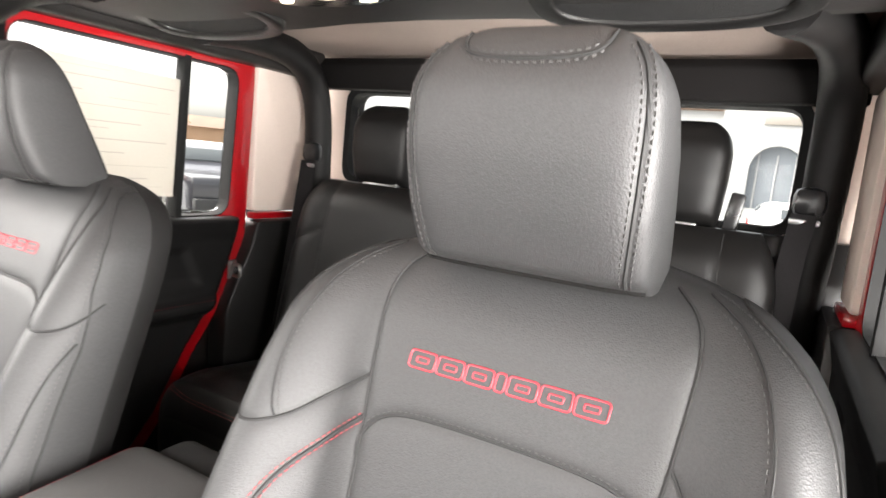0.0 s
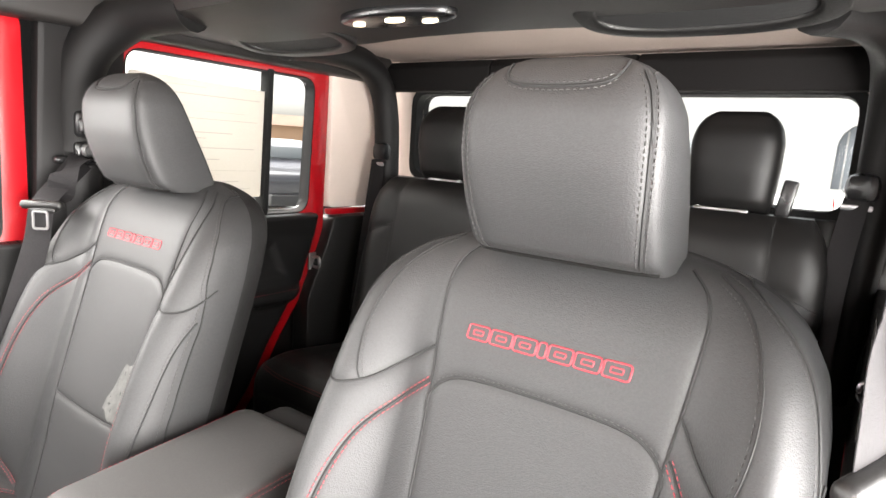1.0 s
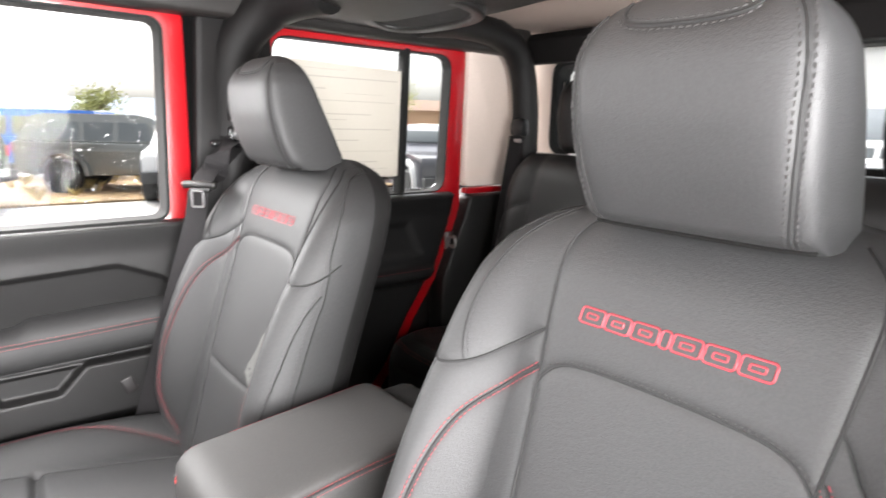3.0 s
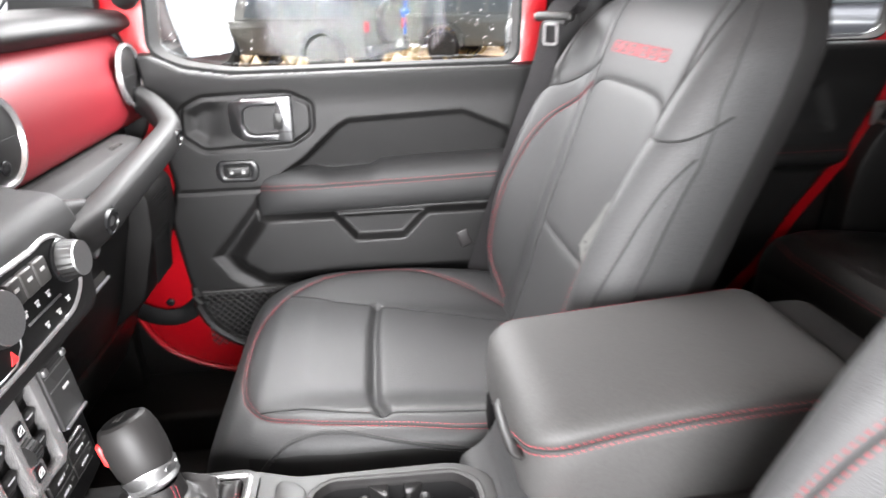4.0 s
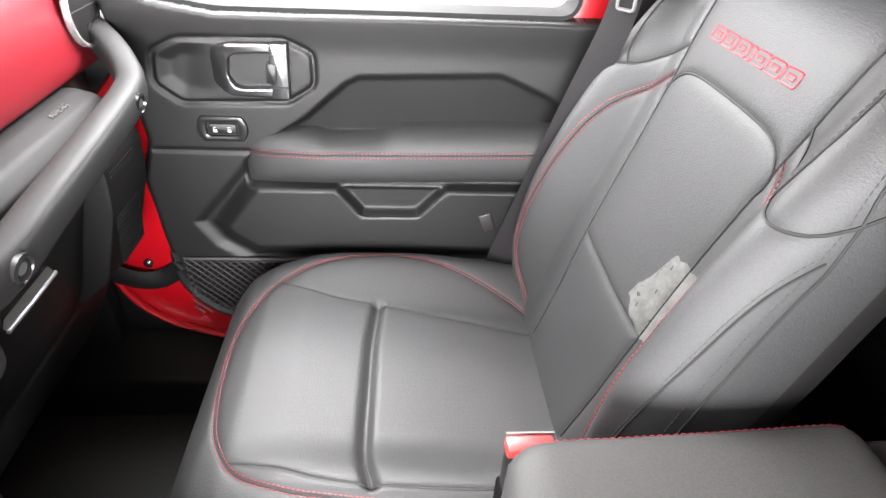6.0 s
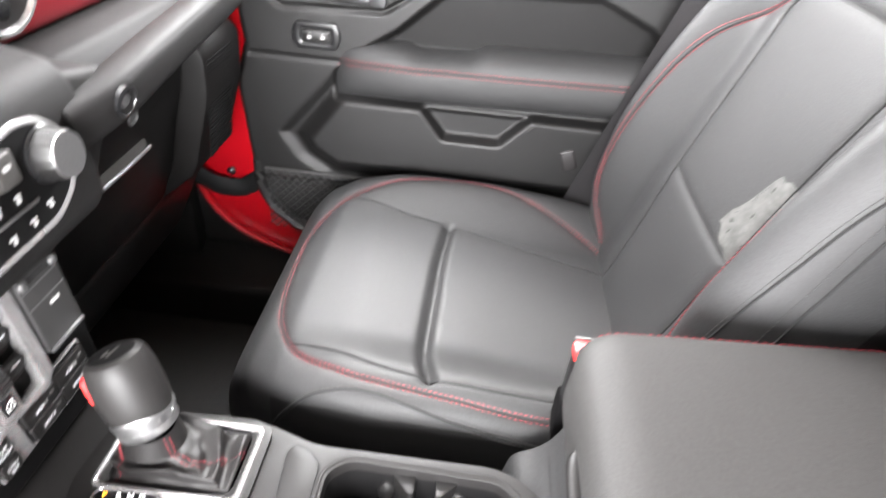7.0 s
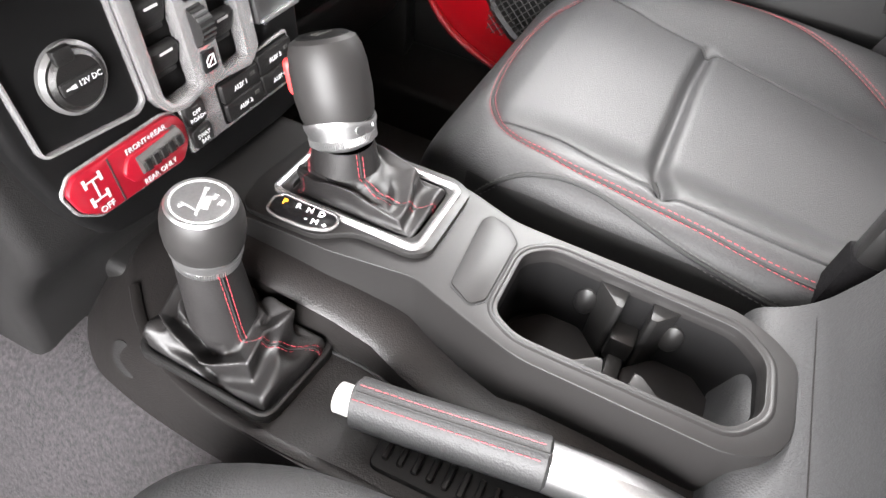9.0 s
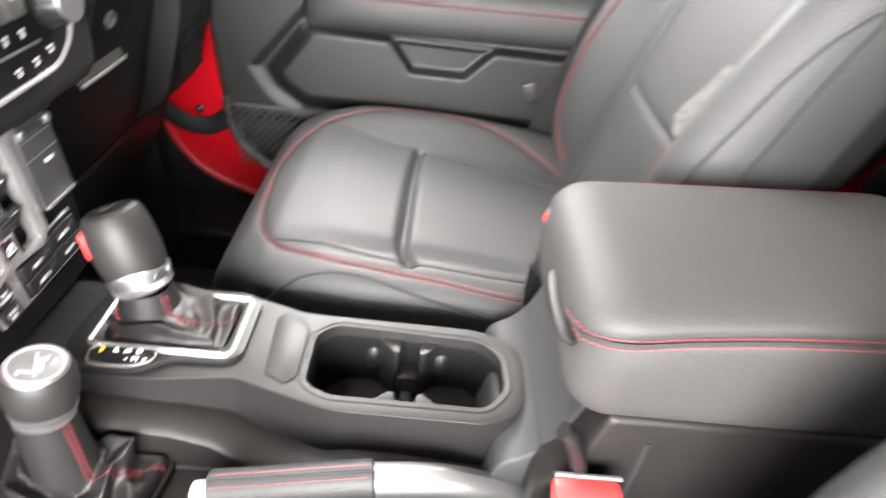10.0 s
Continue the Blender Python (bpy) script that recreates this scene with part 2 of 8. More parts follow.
def slab(poly, lo, hi, axis="x", bev=0.0, seg=2, holes=()):
    """A plate: an outline in the other two axes, drawn out along axis from lo to hi."""
    a, b, c = AX[axis]
    bm = bmesh.new()
    loops = []
    for line in (poly, *holes):
        vs = []
        for p in line:
            q = [0, 0, 0]
            q[a], q[b], q[c] = p[0], p[1], lo
            vs.append(bm.verts.new(q))
        loops += [bm.edges.new((vs[i], vs[(i + 1) % len(vs)])) for i in range(len(vs))]
    if holes:
        bmesh.ops.triangle_fill(bm, use_beauty=True, edges=loops)
    else:
        bm.faces.new(bm.verts[:])
    top = bmesh.ops.extrude_face_region(bm, geom=bm.faces[:])["geom"]
    d = [0, 0, 0]
    d[c] = hi - lo
    bmesh.ops.translate(bm, vec=d, verts=[v for v in top if isinstance(v, bmesh.types.BMVert)])
    bmesh.ops.recalc_face_normals(bm, faces=bm.faces)
    if bev:
        sharp = [e for e in bm.edges if len(e.link_faces) == 2 and e.calc_face_angle(0) > 0.6]
        bmesh.ops.bevel(bm, geom=sharp, offset=bev, segments=seg, profile=0.5, affect="EDGES", clamp_overlap=True)
    return from_bm(bm)


def round_poly(poly, r, n=4):
    """An outline with its corners rounded."""
    out = []
    k = len(poly)
    for i in range(k):
        p, a, b = (np.array(poly[j % k], float) for j in (i, i - 1, i + 1))
        u, w = (a - p), (b - p)
        q = min(r, 0.45 * np.linalg.norm(u), 0.45 * np.linalg.norm(w))
        u, w = p + u / np.linalg.norm(u) * q, p + w / np.linalg.norm(w) * q
        for s in np.linspace(0, 1, n + 1):
            out.append(tuple((1 - s) ** 2 * u + 2 * s * (1 - s) * p + s * s * w))
    return out


def rect(x0, y0, x1, y1):
    return [(x0, y0), (x1, y0), (x1, y1), (x0, y1)]


def loft(rings, cap=True, closed=True):
    """A skin over rings of equal count."""
    n = len(rings[0])
    v = [tuple(p) for r in rings for p in r]
    f = []
    for i in range(len(rings) - 1):
        for j in range(n if closed else n - 1):
            k = (j + 1) % n
            f.append((i * n + j, i * n + k, (i + 1) * n + k, (i + 1) * n + j))
    if cap and closed:
        f += [tuple(range(n))[::-1], tuple(range((len(rings) - 1) * n, len(rings) * n))]
    bm = bmesh.new()
    vs = [bm.verts.new(p) for p in v]
    for q in f:
        bm.faces.new([vs[i] for i in q])
    bmesh.ops.recalc_face_normals(bm, faces=bm.faces)
    return from_bm(bm)


def tube(path, r, seg=8, flat=1.0, up=(0, 0, 1), closed=False):
    """A rod along a path; flat below 1 makes a ribbon, thin along up."""
    p = np.array(path, float)
    rings = []
    up = np.array(up, float)
    for i in range(len(p)):
        a = p[(i + 1) % len(p)] if closed else p[min(i + 1, len(p) - 1)]
        b = p[i - 1] if closed else p[max(i - 1, 0)]
        t = (a - b) / (np.linalg.norm(a - b) + 1e-12)
        s = np.cross(t, up)
        if np.linalg.norm(s) < 1e-5:
            s = np.cross(t, (0.3, 1, 0.1))
        s /= np.linalg.norm(s)
        w = np.cross(s, t)
        rr = r[i] if hasattr(r, "__len__") else r
        rings.append([p[i] + rr * (math.cos(q) * s + flat * math.sin(q) * w) for q in np.linspace(0, 2 * math.pi, seg, endpoint=False)])
    if closed:
        rings.append(rings[0])
    return loft(rings, cap=not closed)


def lathe(profile, seg=32, m=None):
    """Turned about z: rows of (radius, height)."""
    rings = [[(r * math.cos(a), r * math.sin(a), z) for a in np.linspace(0, 2 * math.pi, seg, endpoint=False)] for r, z in profile]
    g = loft(rings)
    return moved(g, m) if m else g


def mesh_of(name, geo, material, smooth=35.0, normals=None):
    me = bpy.data.meshes.new(name)
    me.from_pydata([tuple(map(float, p)) for p in geo[0]], [], geo[1])
    me.materials.append(material)
    me.update()
    if normals is not None:
        me.shade_smooth()
        me.normals_split_custom_set_from_vertices([tuple(map(float, q)) for q in normals])
    elif smooth:
        me.shade_smooth()
        me.set_sharp_from_angle(angle=radians(smooth))
    return me


def part(name, geo, material, parent=None, label="", smooth=35.0, kind="", normals=None):
    """Links a geo as one mesh object under a thing or a part."""
    ob = new(name, mesh_of(name, geo, material, smooth, normals))
    if parent is not None:
        ob.parent = parent
        ob.matrix_parent_inverse = parent.matrix_world.inverted()
    return tagged(ob, label=label, kind=kind)


def thing(name, label, category, at=(0, 0, 0), group="", kind=""):
    ob = new(name)
    ob.empty_display_size = 0.05
    ob.location = at
    bpy.context.view_layer.update()
    return tagged(ob, label, category, group, kind)


def fixed(name, geo, material, label="", category="", smooth=35.0, kind="structure"):
    """A piece of the setting."""
    return tagged(part(name, geo, material, None, "", smooth), label, category, "", kind)


def writing(name, words, size, m, material, parent, label="", thick=0.0003, bold=0.0):
    cu = bpy.data.curves.new(name, "FONT")
    cu.body, cu.size, cu.extrude, cu.align_x, cu.align_y, cu.resolution_u, cu.offset = words, size, thick, "CENTER", "CENTER", 2, bold
    tmp = bpy.data.objects.new(name, cu)
    scene.collection.objects.link(tmp)
    me = bpy.data.meshes.new_from_object(tmp.evaluated_get(bpy.context.evaluated_depsgraph_get()))
    bpy.data.objects.remove(tmp)
    me.materials.clear()
    me.materials.append(material)
    me.transform(m)
    ob = new(name, me)
    ob.parent = parent
    ob.matrix_parent_inverse = parent.matrix_world.inverted()
    return tagged(ob, label=label)


def axes(o, u, v):
    """A pose at o with x along u and y along v."""
    u, v = Vector(u).normalized(), Vector(v).normalized()
    w = u.cross(v).normalized()
    v = w.cross(u)
    m = Matrix((u, v, w)).transposed().to_4x4()
    m.translation = o
    return m


def dist_lines(a, b, lines):
    """The least distance from points (a, b) to polylines."""
    best = np.full(np.shape(a), 9.0)
    for line in lines:
        for p, q in zip(line[:-1], line[1:]):
            d = q - p
            s = np.clip(((a - p[0]) * d[0] + (b - p[1]) * d[1]) / (d @ d + 1e-12), 0, 1)
            best = np.minimum(best, np.hypot(a - p[0] - s * d[0], b - p[1] - s * d[1]))
    return best


def inside(a, b, poly):
    r = np.zeros(np.shape(a), bool)
    for i in range(len(poly)):
        (x0, y0), (x1, y1) = poly[i - 1], poly[i]
        if y0 != y1:
            r ^= ((b < y0) != (b < y1)) & (a < (x1 - x0) * (b - y0) / (y1 - y0) + x0)
    return r


def depth_in(a, b, poly):
    """Signed distance: positive inside the outline."""
    pts = [np.array(p, float) for p in poly]
    d = dist_lines(a, b, [pts + pts[:1]])
    return np.where(inside(a, b, poly), d, -d)


def ease(x, lo, hi):
    s = np.clip((x - lo) / (hi - lo), 0, 1)
    return s * s * (3 - 2 * s)


def stitches(path, nrm, length=0.0042, gap=0.0026, r=0.0007):
    """Small thread dashes along a path on a surface."""
    g = []
    d = np.concatenate([[0], np.cumsum(np.linalg.norm(np.diff(path, axis=0), axis=1))])
    s = 0.0
    v, f = [], []
    while s + length < d[-1]:
        a, b = (np.array([np.interp(q, d, path[:, k]) for k in range(3)]) for q in (s, s + length))
        n = np.array([np.interp(s, d, nrm[:, k]) for k in range(3)])
        t = (b - a) / (np.linalg.norm(b - a) + 1e-12)
        w = np.cross(n, t)
        o = len(v)
        for e, k in ((a, 0.7), (0.5 * (a + b) + n * r * 0.8, 1.0), (b, 0.7)):
            v += [tuple(e + w * r * k), tuple(e + n * r), tuple(e - w * r * k)]
        for i in (0, 3):
            f += [(o + i, o + i + 1, o + i + 4, o + i + 3), (o + i + 1, o + i + 2, o + i + 5, o + i + 4)]
        s += length + gap
    return v, f


class Pad:
    """A padded, upholstered form over (a, b) with height h; seams sink into it."""

    def __init__(self, b0, b1, wide, crown, thick, bolster, shape, seams, place, p=4.0, puff=0.006, soft=0.011, groove=(), fine=()):
        self.b0, self.b1, self.wide, self.crown, self.thick = b0, b1, wide, crown, thick
        self.bolster, self.shape, self.place, self.p, self.puff, self.soft = bolster, shape, place, p, puff, soft
        self.seams = [spline(s, 0.008) for s in seams]
        self.groove = [spline(s, 0.008) for s in groove]
        self.fine = [spline(s, 0.008) for s in fine]

    def height(self, a, b, seams=True):
        w, t = self.wide(b), self.thick(b)
        e = (1 - np.clip(np.abs(a) / w, 0, 1) ** self.p) ** (1 / self.p)
        h = self.crown(b) - t / 2 + (t / 2 + self.bolster(b) * self.shape(np.abs(a))) * e
        if seams:
            d = dist_lines(a, b, self.seams)
            h = h - self.puff * np.exp(-d / self.soft) * np.clip(e * 1.4, 0, 1)
            if self.fine:
                h = h - 0.0022 * np.exp(-dist_lines(a, b, self.fine) / 0.004)
            if self.groove:
                g = dist_lines(a, b, self.groove)
                h = h - 0.013 * np.exp(-(g / 0.008) ** 2)
        return h

    def at(self, a, b, lift=0.0):
        """Places and normals on the front."""
        a, b = np.asarray(a, float), np.asarray(b, float)
        q = 0.002
        h = self.height(a, b)
        ha = (self.height(a + q, b) - self.height(a - q, b)) / (2 * q)
        hb = (self.height(a, b + q) - self.height(a, b - q)) / (2 * q)
        ha, hb = np.clip(ha, -6, 6), np.clip(hb, -6, 6)
        n = np.stack([-ha, -hb, np.ones_like(ha)], -1)
        n /= np.linalg.norm(n, axis=-1, keepdims=True)
        pt = np.stack([a, b, h], -1) + lift * n
        return self.place(pt), self.place(n, True)

    def build(self, thing_ob, regions, material, back_material, cols=90, rows=100, back="back", bcols=16, special=None):
        bb = self.b0 + (self.b1 - self.b0) * (1 - np.cos(np.linspace(0, math.pi, rows))) * 0.5 * 0.35 + (self.b1 - self.b0) * np.linspace(0, 1, rows) * 0.65
        tt = np.sin(np.linspace(-1, 1, cols) * math.pi / 2)
        B, T = np.meshgrid(bb, tt, indexing="ij")
        A = T * self.wide(B)
        front = np.stack([A, B, self.height(A, B)], -1)
        t2 = np.sin(np.linspace(1, -1, bcols) * math.pi / 2)[1:-1]
        B2, T2 = np.meshgrid(bb, t2, indexing="ij")
        th = self.thick(B2)
        rear = np.stack([T2 * self.wide(B2), B2, self.crown(B2) - th / 2 - th / 2 * (1 - np.abs(T2) ** self.p) ** (1 / self.p)], -1)
        g = np.concatenate([front, rear], 1)
        n = g.shape[1]
        w = self.place(g)
        da = np.roll(w, -1, 1) - np.roll(w, 1, 1)
        db = np.gradient(w, axis=0)
        nr = np.cross(da, db)
        nr /= np.linalg.norm(nr, axis=-1, keepdims=True) + 1e-12
        mid = w.mean(axis=(0, 1))
        c = nr[rows // 2, cols // 2]
        sign = 1.0 if c @ (w[rows // 2, cols // 2] - mid) > 0 else -1.0
        nr *= sign
        groups = {}
        for i in range(rows - 1):
            for j in range(n):
                k = (j + 1) % n
                q = ((i, j), (i, k), (i + 1, k), (i + 1, j))
                if j < cols - 1:
                    ca, cb = 0.25 * (g[i, j, 0] + g[i, k, 0] + g[i + 1, k, 0] + g[i + 1, j, 0]), 0.5 * (bb[i] + bb[i + 1])
                    name = regions(ca, cb)
                else:
                    name = back
                groups.setdefault(name, []).append(q if sign > 0 else q[::-1])
        ends = [tuple((0, j) for j in range(n)), tuple((rows - 1, j) for j in range(n))]
        ends[0 if sign > 0 else 1] = ends[0 if sign > 0 else 1][::-1]
        groups.setdefault(back, []).extend(ends)
        obs = {}
        for name, quads in groups.items():
            ids, v, nn, f = {}, [], [], []
            for q in quads:
                face = []
                for ij in q:
                    if ij not in ids:
                        ids[ij] = len(v)
                        v.append(w[ij]), nn.append(nr[ij])
                    face.append(ids[ij])
                f.append(tuple(face))
            obs[name] = part(name.split("|")[0], (v, f), back_material if name == back else (special or {}).get(name, material), thing_ob, normals=nn)
        return obs

    def wall(self, pts, side):
        """Places on the upright side: rows of (b, height), found between the crown's edge and the full width."""
        out = []
        for b, z in pts:
            lo, hi = 0.70 * self.wide(b), self.wide(b)
            for _ in range(30):
                m = 0.5 * (lo + hi)
                lo, hi = (m, hi) if self.height(np.array(side * m), np.array(b), False) > z else (lo, m)
            out.append((side * (lo + 0.0008), b, z))
        return self.place(np.array(out, float))

    def seam(self, pts, r=0.0017):
        s = spline(pts, 0.005)
        p, n = self.at(s[:, 0], s[:, 1], 0.0009)
        return tube(p, r, 5)

    def rows_of_thread(self, pts, offsets, length=0.0042, gap=0.0026, r=0.0007):
        s = spline(pts, 0.005)
        t = np.gradient(s, axis=0)
        t /= np.linalg.norm(t, axis=1, keepdims=True) + 1e-12
        out = []
        for o in offsets:
            q = s + o * np.stack([-t[:, 1], t[:, 0]], 1)
            p, n = self.at(q[:, 0], q[:, 1], 0.0003)
            out.append(stitches(p, n, length, gap, r))
        return merged(*out)


def mirrored(line):
    return [(-x, y) for x, y in line]

# ---------- the cab: x to the driver's side, y to the rear, floor at 0


def flip(geo):
    return [(-p[0], p[1], p[2]) for p in geo[0]], [tuple(reversed(f)) for f in geo[1]]


def sided(geo, s):
    return geo if s < 0 else flip(geo)


fixed("floor", slab(rect(-0.80, -0.55, 0.80, 2.06), -0.04, 0.0, "z"), CARPET, "dark carpeted cab floor", "floor")
fixed("firewall", slab(rect(-0.80, -0.02, 0.80, 0.62), -0.56, -0.50, "y"), PLASTIC, "black panel at the front of the footwells", "wall")
fixed("toe_board", slab([(-0.5, 0.0), (-0.22, 0.0), (-0.5, 0.34)], -0.78, 0.78, "x"), CARPET, "sloped dark carpet of the footwell", "floor")
fixed("tunnel", slab([(-0.13, 0), (0.15, 0), (0.12, 0.12), (-0.1, 0.12)], -0.5, 1.35, "y", 0.02), CARPET, "carpeted hump along the floor", "floor")
floor_mat = fixed("floor_mat", slab(round_poly(rect(-0.70, -0.22, -0.18, 0.30), 0.05), 0.004, 0.014, "z", 0.003), MAT_BLACK, "black rubber floor mat in the footwell", "floor mat", kind="object")

# rear wall with its window
fixed("wall_rear", slab(rect(-0.80, 0.0, 0.80, 1.40), 2.02, 2.07, "y", holes=[round_poly(rect(-0.635, 1.0, 0.635, 1.285), 0.05)]), BEIGE, "pale lining round the rear window", "wall")
fixed("rear_trim", slab(rect(-0.78, 0.0, 0.78, 0.995), 1.985, 2.018, "y", 0.008), PLASTIC, "black lower trim of the rear wall", "trim")
win_rear = thing("window_1", "wide rear window in a black rubber frame", "window", (0, 2.04, 1.0), kind="structure")
frame_out, frame_in = round_poly(rect(-0.65, 0.99, 0.65, 1.295), 0.055), round_poly(rect(-0.628, 1.01, 0.628, 1.276), 0.045)
part("window_frame", slab(frame_out, 2.008, 2.075, "y", holes=[frame_in]), RUBBER, win_rear, "black rubber frame")
pane = part("pane", slab(frame_in, 2.044, 2.048, "y"), GLASS_TINT, win_rear)
pane.visible_shadow = False
for i, (x0, x1) in enumerate(((-0.735, -0.302), (-0.298, 0.138), (0.142, 0.735))):
    fixed("header_panel", slab([(1.935, 1.277), (2.006, 1.281), (2.006, 1.372), (1.95, 1.372), (1.93, 1.35)], x0, x1, "x", 0.006), shader("header_foam", (0.0068, 0.0061, 0.0060), 0.8, spec=0.1, grain=0.15, scale=700, bump=0.2), "dark padded header above the rear window", "trim")

# roof, lining and sound bar
fixed("ceiling", slab(rect(-0.80, 0.0, 0.80, 2.07), 1.385, 1.43, "z"), DIM_LINING, "pale lining of the hard top", "ceiling")
fixed("windscreen_header", slab(round_poly([(-0.10, 1.30), (0.10, 1.32), (0.16, 1.384), (-0.10, 1.384)], 0.02), -0.78, 0.78, "x"), PLASTIC_GREY, "grey trim over the windscreen", "trim")


def bar_ring(x, y, z, ry, rz, n=16, p=3.0):
    out = []
    for a in np.linspace(0, 2 * math.pi, n, endpoint=False):
        c, s = math.cos(a), math.sin(a)
        out.append((x, y + ry * math.copysign(abs(c) ** (2 / p), c), z + rz * math.copysign(abs(s) ** (2 / p), s)))
    return out


sound_bar = thing("sound_bar", "dark grey overhead sound bar with two speakers and a lamp", "sound bar", (0, 1.2, 1.384))
xs = np.linspace(-0.70, 0.70, 41)
part("bar_body", loft([bar_ring(x, 1.235 + 0.05 * abs(x), 1.358 - 0.006 * math.exp(-((abs(x) - 0.43) / 0.2) ** 4), 0.21, 0.036) for x in xs], closed=True), ROOF_TRIM, sound_bar)
for s in (-1, 1):
    cx, cy, cz = s * 0.44, 1.30, 1.326
    ell = lambda a, b, q=40: [(cx + a * math.copysign(abs(math.cos(t)) ** 0.8, math.cos(t)), cy + b * math.copysign(abs(math.sin(t)) ** 0.8, math.sin(t))) for t in np.linspace(0, 2 * math.pi, q, endpoint=False)]
    tip = Matrix.Translation((cx, cy, cz - 0.006)) @ Matrix.Rotation(radians(-11), 4, "X") @ Matrix.Translation((-cx, -cy, -cz))
    sp = part("speaker_bezel", moved(slab(ell(0.185, 0.085), cz - 0.010, cz + 0.03, "z", 0.006, 3, holes=[ell(0.150, 0.058)]), tip), PLASTIC, sound_bar, "black oval speaker surround")
    part("speaker_grille", moved(slab(ell(0.155, 0.06), cz - 0.003, cz + 0.005, "z"), tip), shader("speaker_mesh", (0.008, 0.008, 0.008), 0.7, grain=0.6, scale=500, bump=0.8, kind="cells"), sp, "perforated black grille")
lamp = thing("dome_lamp", "overhead dome lamp with three lit lenses", "lamp", (-0.03, 1.19, 1.31))
lell = lambda a, b: [(-0.03 + a * math.cos(t), 1.19 + b * math.sin(t)) for t in np.linspace(0, 2 * math.pi, 32, endpoint=False)]
part("bezel", slab(lell(0.125, 0.05), 1.310, 1.328, "z", 0.006), PLASTIC_GLOSS, lamp, "dark lamp bezel")
for dx, dy, a, b in ((-0.082, -0.004, 0.013, 0.008), (0.008, -0.012, 0.021, 0.010), (0.066, 0.012, 0.016, 0.007)):
    part("lens", slab([(-0.03 + dx + a * math.cos(t), 1.19 + dy + b * math.sin(t)) for t in np.linspace(0, 2 * math.pi, 20, endpoint=False)], 1.306, 1.312, "z", 0.002), DOME_GLOW, lamp, "lit lens")

# both sides: pillars, padded bars, quarter trim
for s in (-1, 1):
    fixed("side_rail", sided(slab(round_poly(rect(-0.79, 1.30, -0.70, 1.386), 0.02), -0.1, 1.95, "y"), s), ROOF_TRIM, "grey padded rail under the roof edge", "trim")
    fixed("pillar_b", sided(slab(round_poly([(0.885, 0.1), (1.06, 0.1), (1.068, 1.0), (1.085, 1.31), (0.905, 1.31), (0.885, 0.9)], 0.02), -0.79, -0.738, "x", 0.012), s), PILLAR_TRIM, "dark pillar trim between the doors", "pillar")
    fixed("roll_bar", sided(tube(spline([(-0.765, 1.0, 0.1), (-0.765, 0.99, 0.7), (-0.765, 0.985, 1.1), (-0.745, 1.0, 1.25), (-0.66, 1.06, 1.335), (-0.5, 1.1, 1.35)], 0.03), 0.05, 14), s), PILLAR_TRIM, "black padded roll bar beside the pillar", "roll bar")
    fixed("roll_bar_rear", sided(tube(spline([(-0.58, 1.40, 1.335), (-0.63, 1.58, 1.355), (-0.665, 1.76, 1.35), (-0.68, 1.87, 1.30), (-0.685, 1.92, 1.18), (-0.68, 1.93, 0.95), (-0.66, 1.93, 0.6)], 0.03), 0.042, 14), s), PILLAR_TRIM, "black padded rear roll bar", "roll bar")
    fixed("quarter_lining", sided(slab(round_poly([(1.725, 0.885), (1.92, 0.885), (1.98, 1.30), (1.725, 1.325)], 0.02), -0.79, -0.745, "x", 0.006), s), BEIGE, "pale lining panel behind the rear door", "trim")
    fixed("quarter_trim", sided(slab(round_poly([(1.62, 0.0), (1.985, 0.0), (1.985, 0.86), (1.725, 0.86), (1.70, 0.78), (1.62, 0.6)], 0.02), -0.79, -0.715, "x", 0.012), s), PLASTIC, "black trim below the pale lining", "trim")
    fixed("quarter_ledge", sided(box((-0.752, 1.82, 0.872), (0.03, 0.19, 0.02), 0.005), s), RED_PAINT, "red painted ledge under the pale lining", "trim")
    fixed("wall_side", sided(slab([(-0.56, 0.0), (-0.045, 0.0), (-0.045, 0.86), (-0.56, 0.86)], -0.80, -0.755, "x", 0.01), s), PLASTIC, "black kick panel beside the footwell", "wall")
    fixed("sill", sided(slab(round_poly([(-0.80, -0.04), (-0.66, -0.04), (-0.69, 0.10), (-0.80, 0.155)], 0.015), -0.5, 1.7, "y"), s), PLASTIC, "black scuff trim along the door opening", "sill")
    fixed("pillar_a", sided(tube(spline([(-0.775, -0.10, 0.80), (-0.77, -0.06, 1.0), (-0.755, 0.03, 1.32)], 0.04), 0.035, 12), s), RED_PAINT, "red windscreen pillar", "pillar")
    fixed("body_side", sided(slab([(-0.6, -0.35), (2.2, -0.35), (2.2, 0.0), (-0.6, 0.0)], -0.90, -0.805, "x", 0.01), s), RED_PAINT, "red outer sill of the body", "wall")
fixed("body_outer", slab(rect(-0.56, -0.04, 2.06, 0.84), -0.84, -0.812, "x", 0.004), RED_PAINT, "red outer body side", "wall")
fixed("body_inner", slab([(-0.55, -0.04), (2.05, -0.04), (2.05, 0.60), (1.2, 0.60), (1.2, 0.20), (0.30, 0.20), (0.06, 0.30), (-0.02, 0.42), (-0.05, 0.84), (-0.55, 0.84)], -0.811, -0.802, "x"), PLASTIC, "black inner body side behind the doors", "wall")
fixed("body_outer_driver", slab([(0.9, -0.04), (2.06, -0.04), (2.06, 0.84), (0.9, 0.84)], 0.812, 0.84, "x", 0.004), RED_PAINT, "red outer body side at the driver's rear door", "wall")
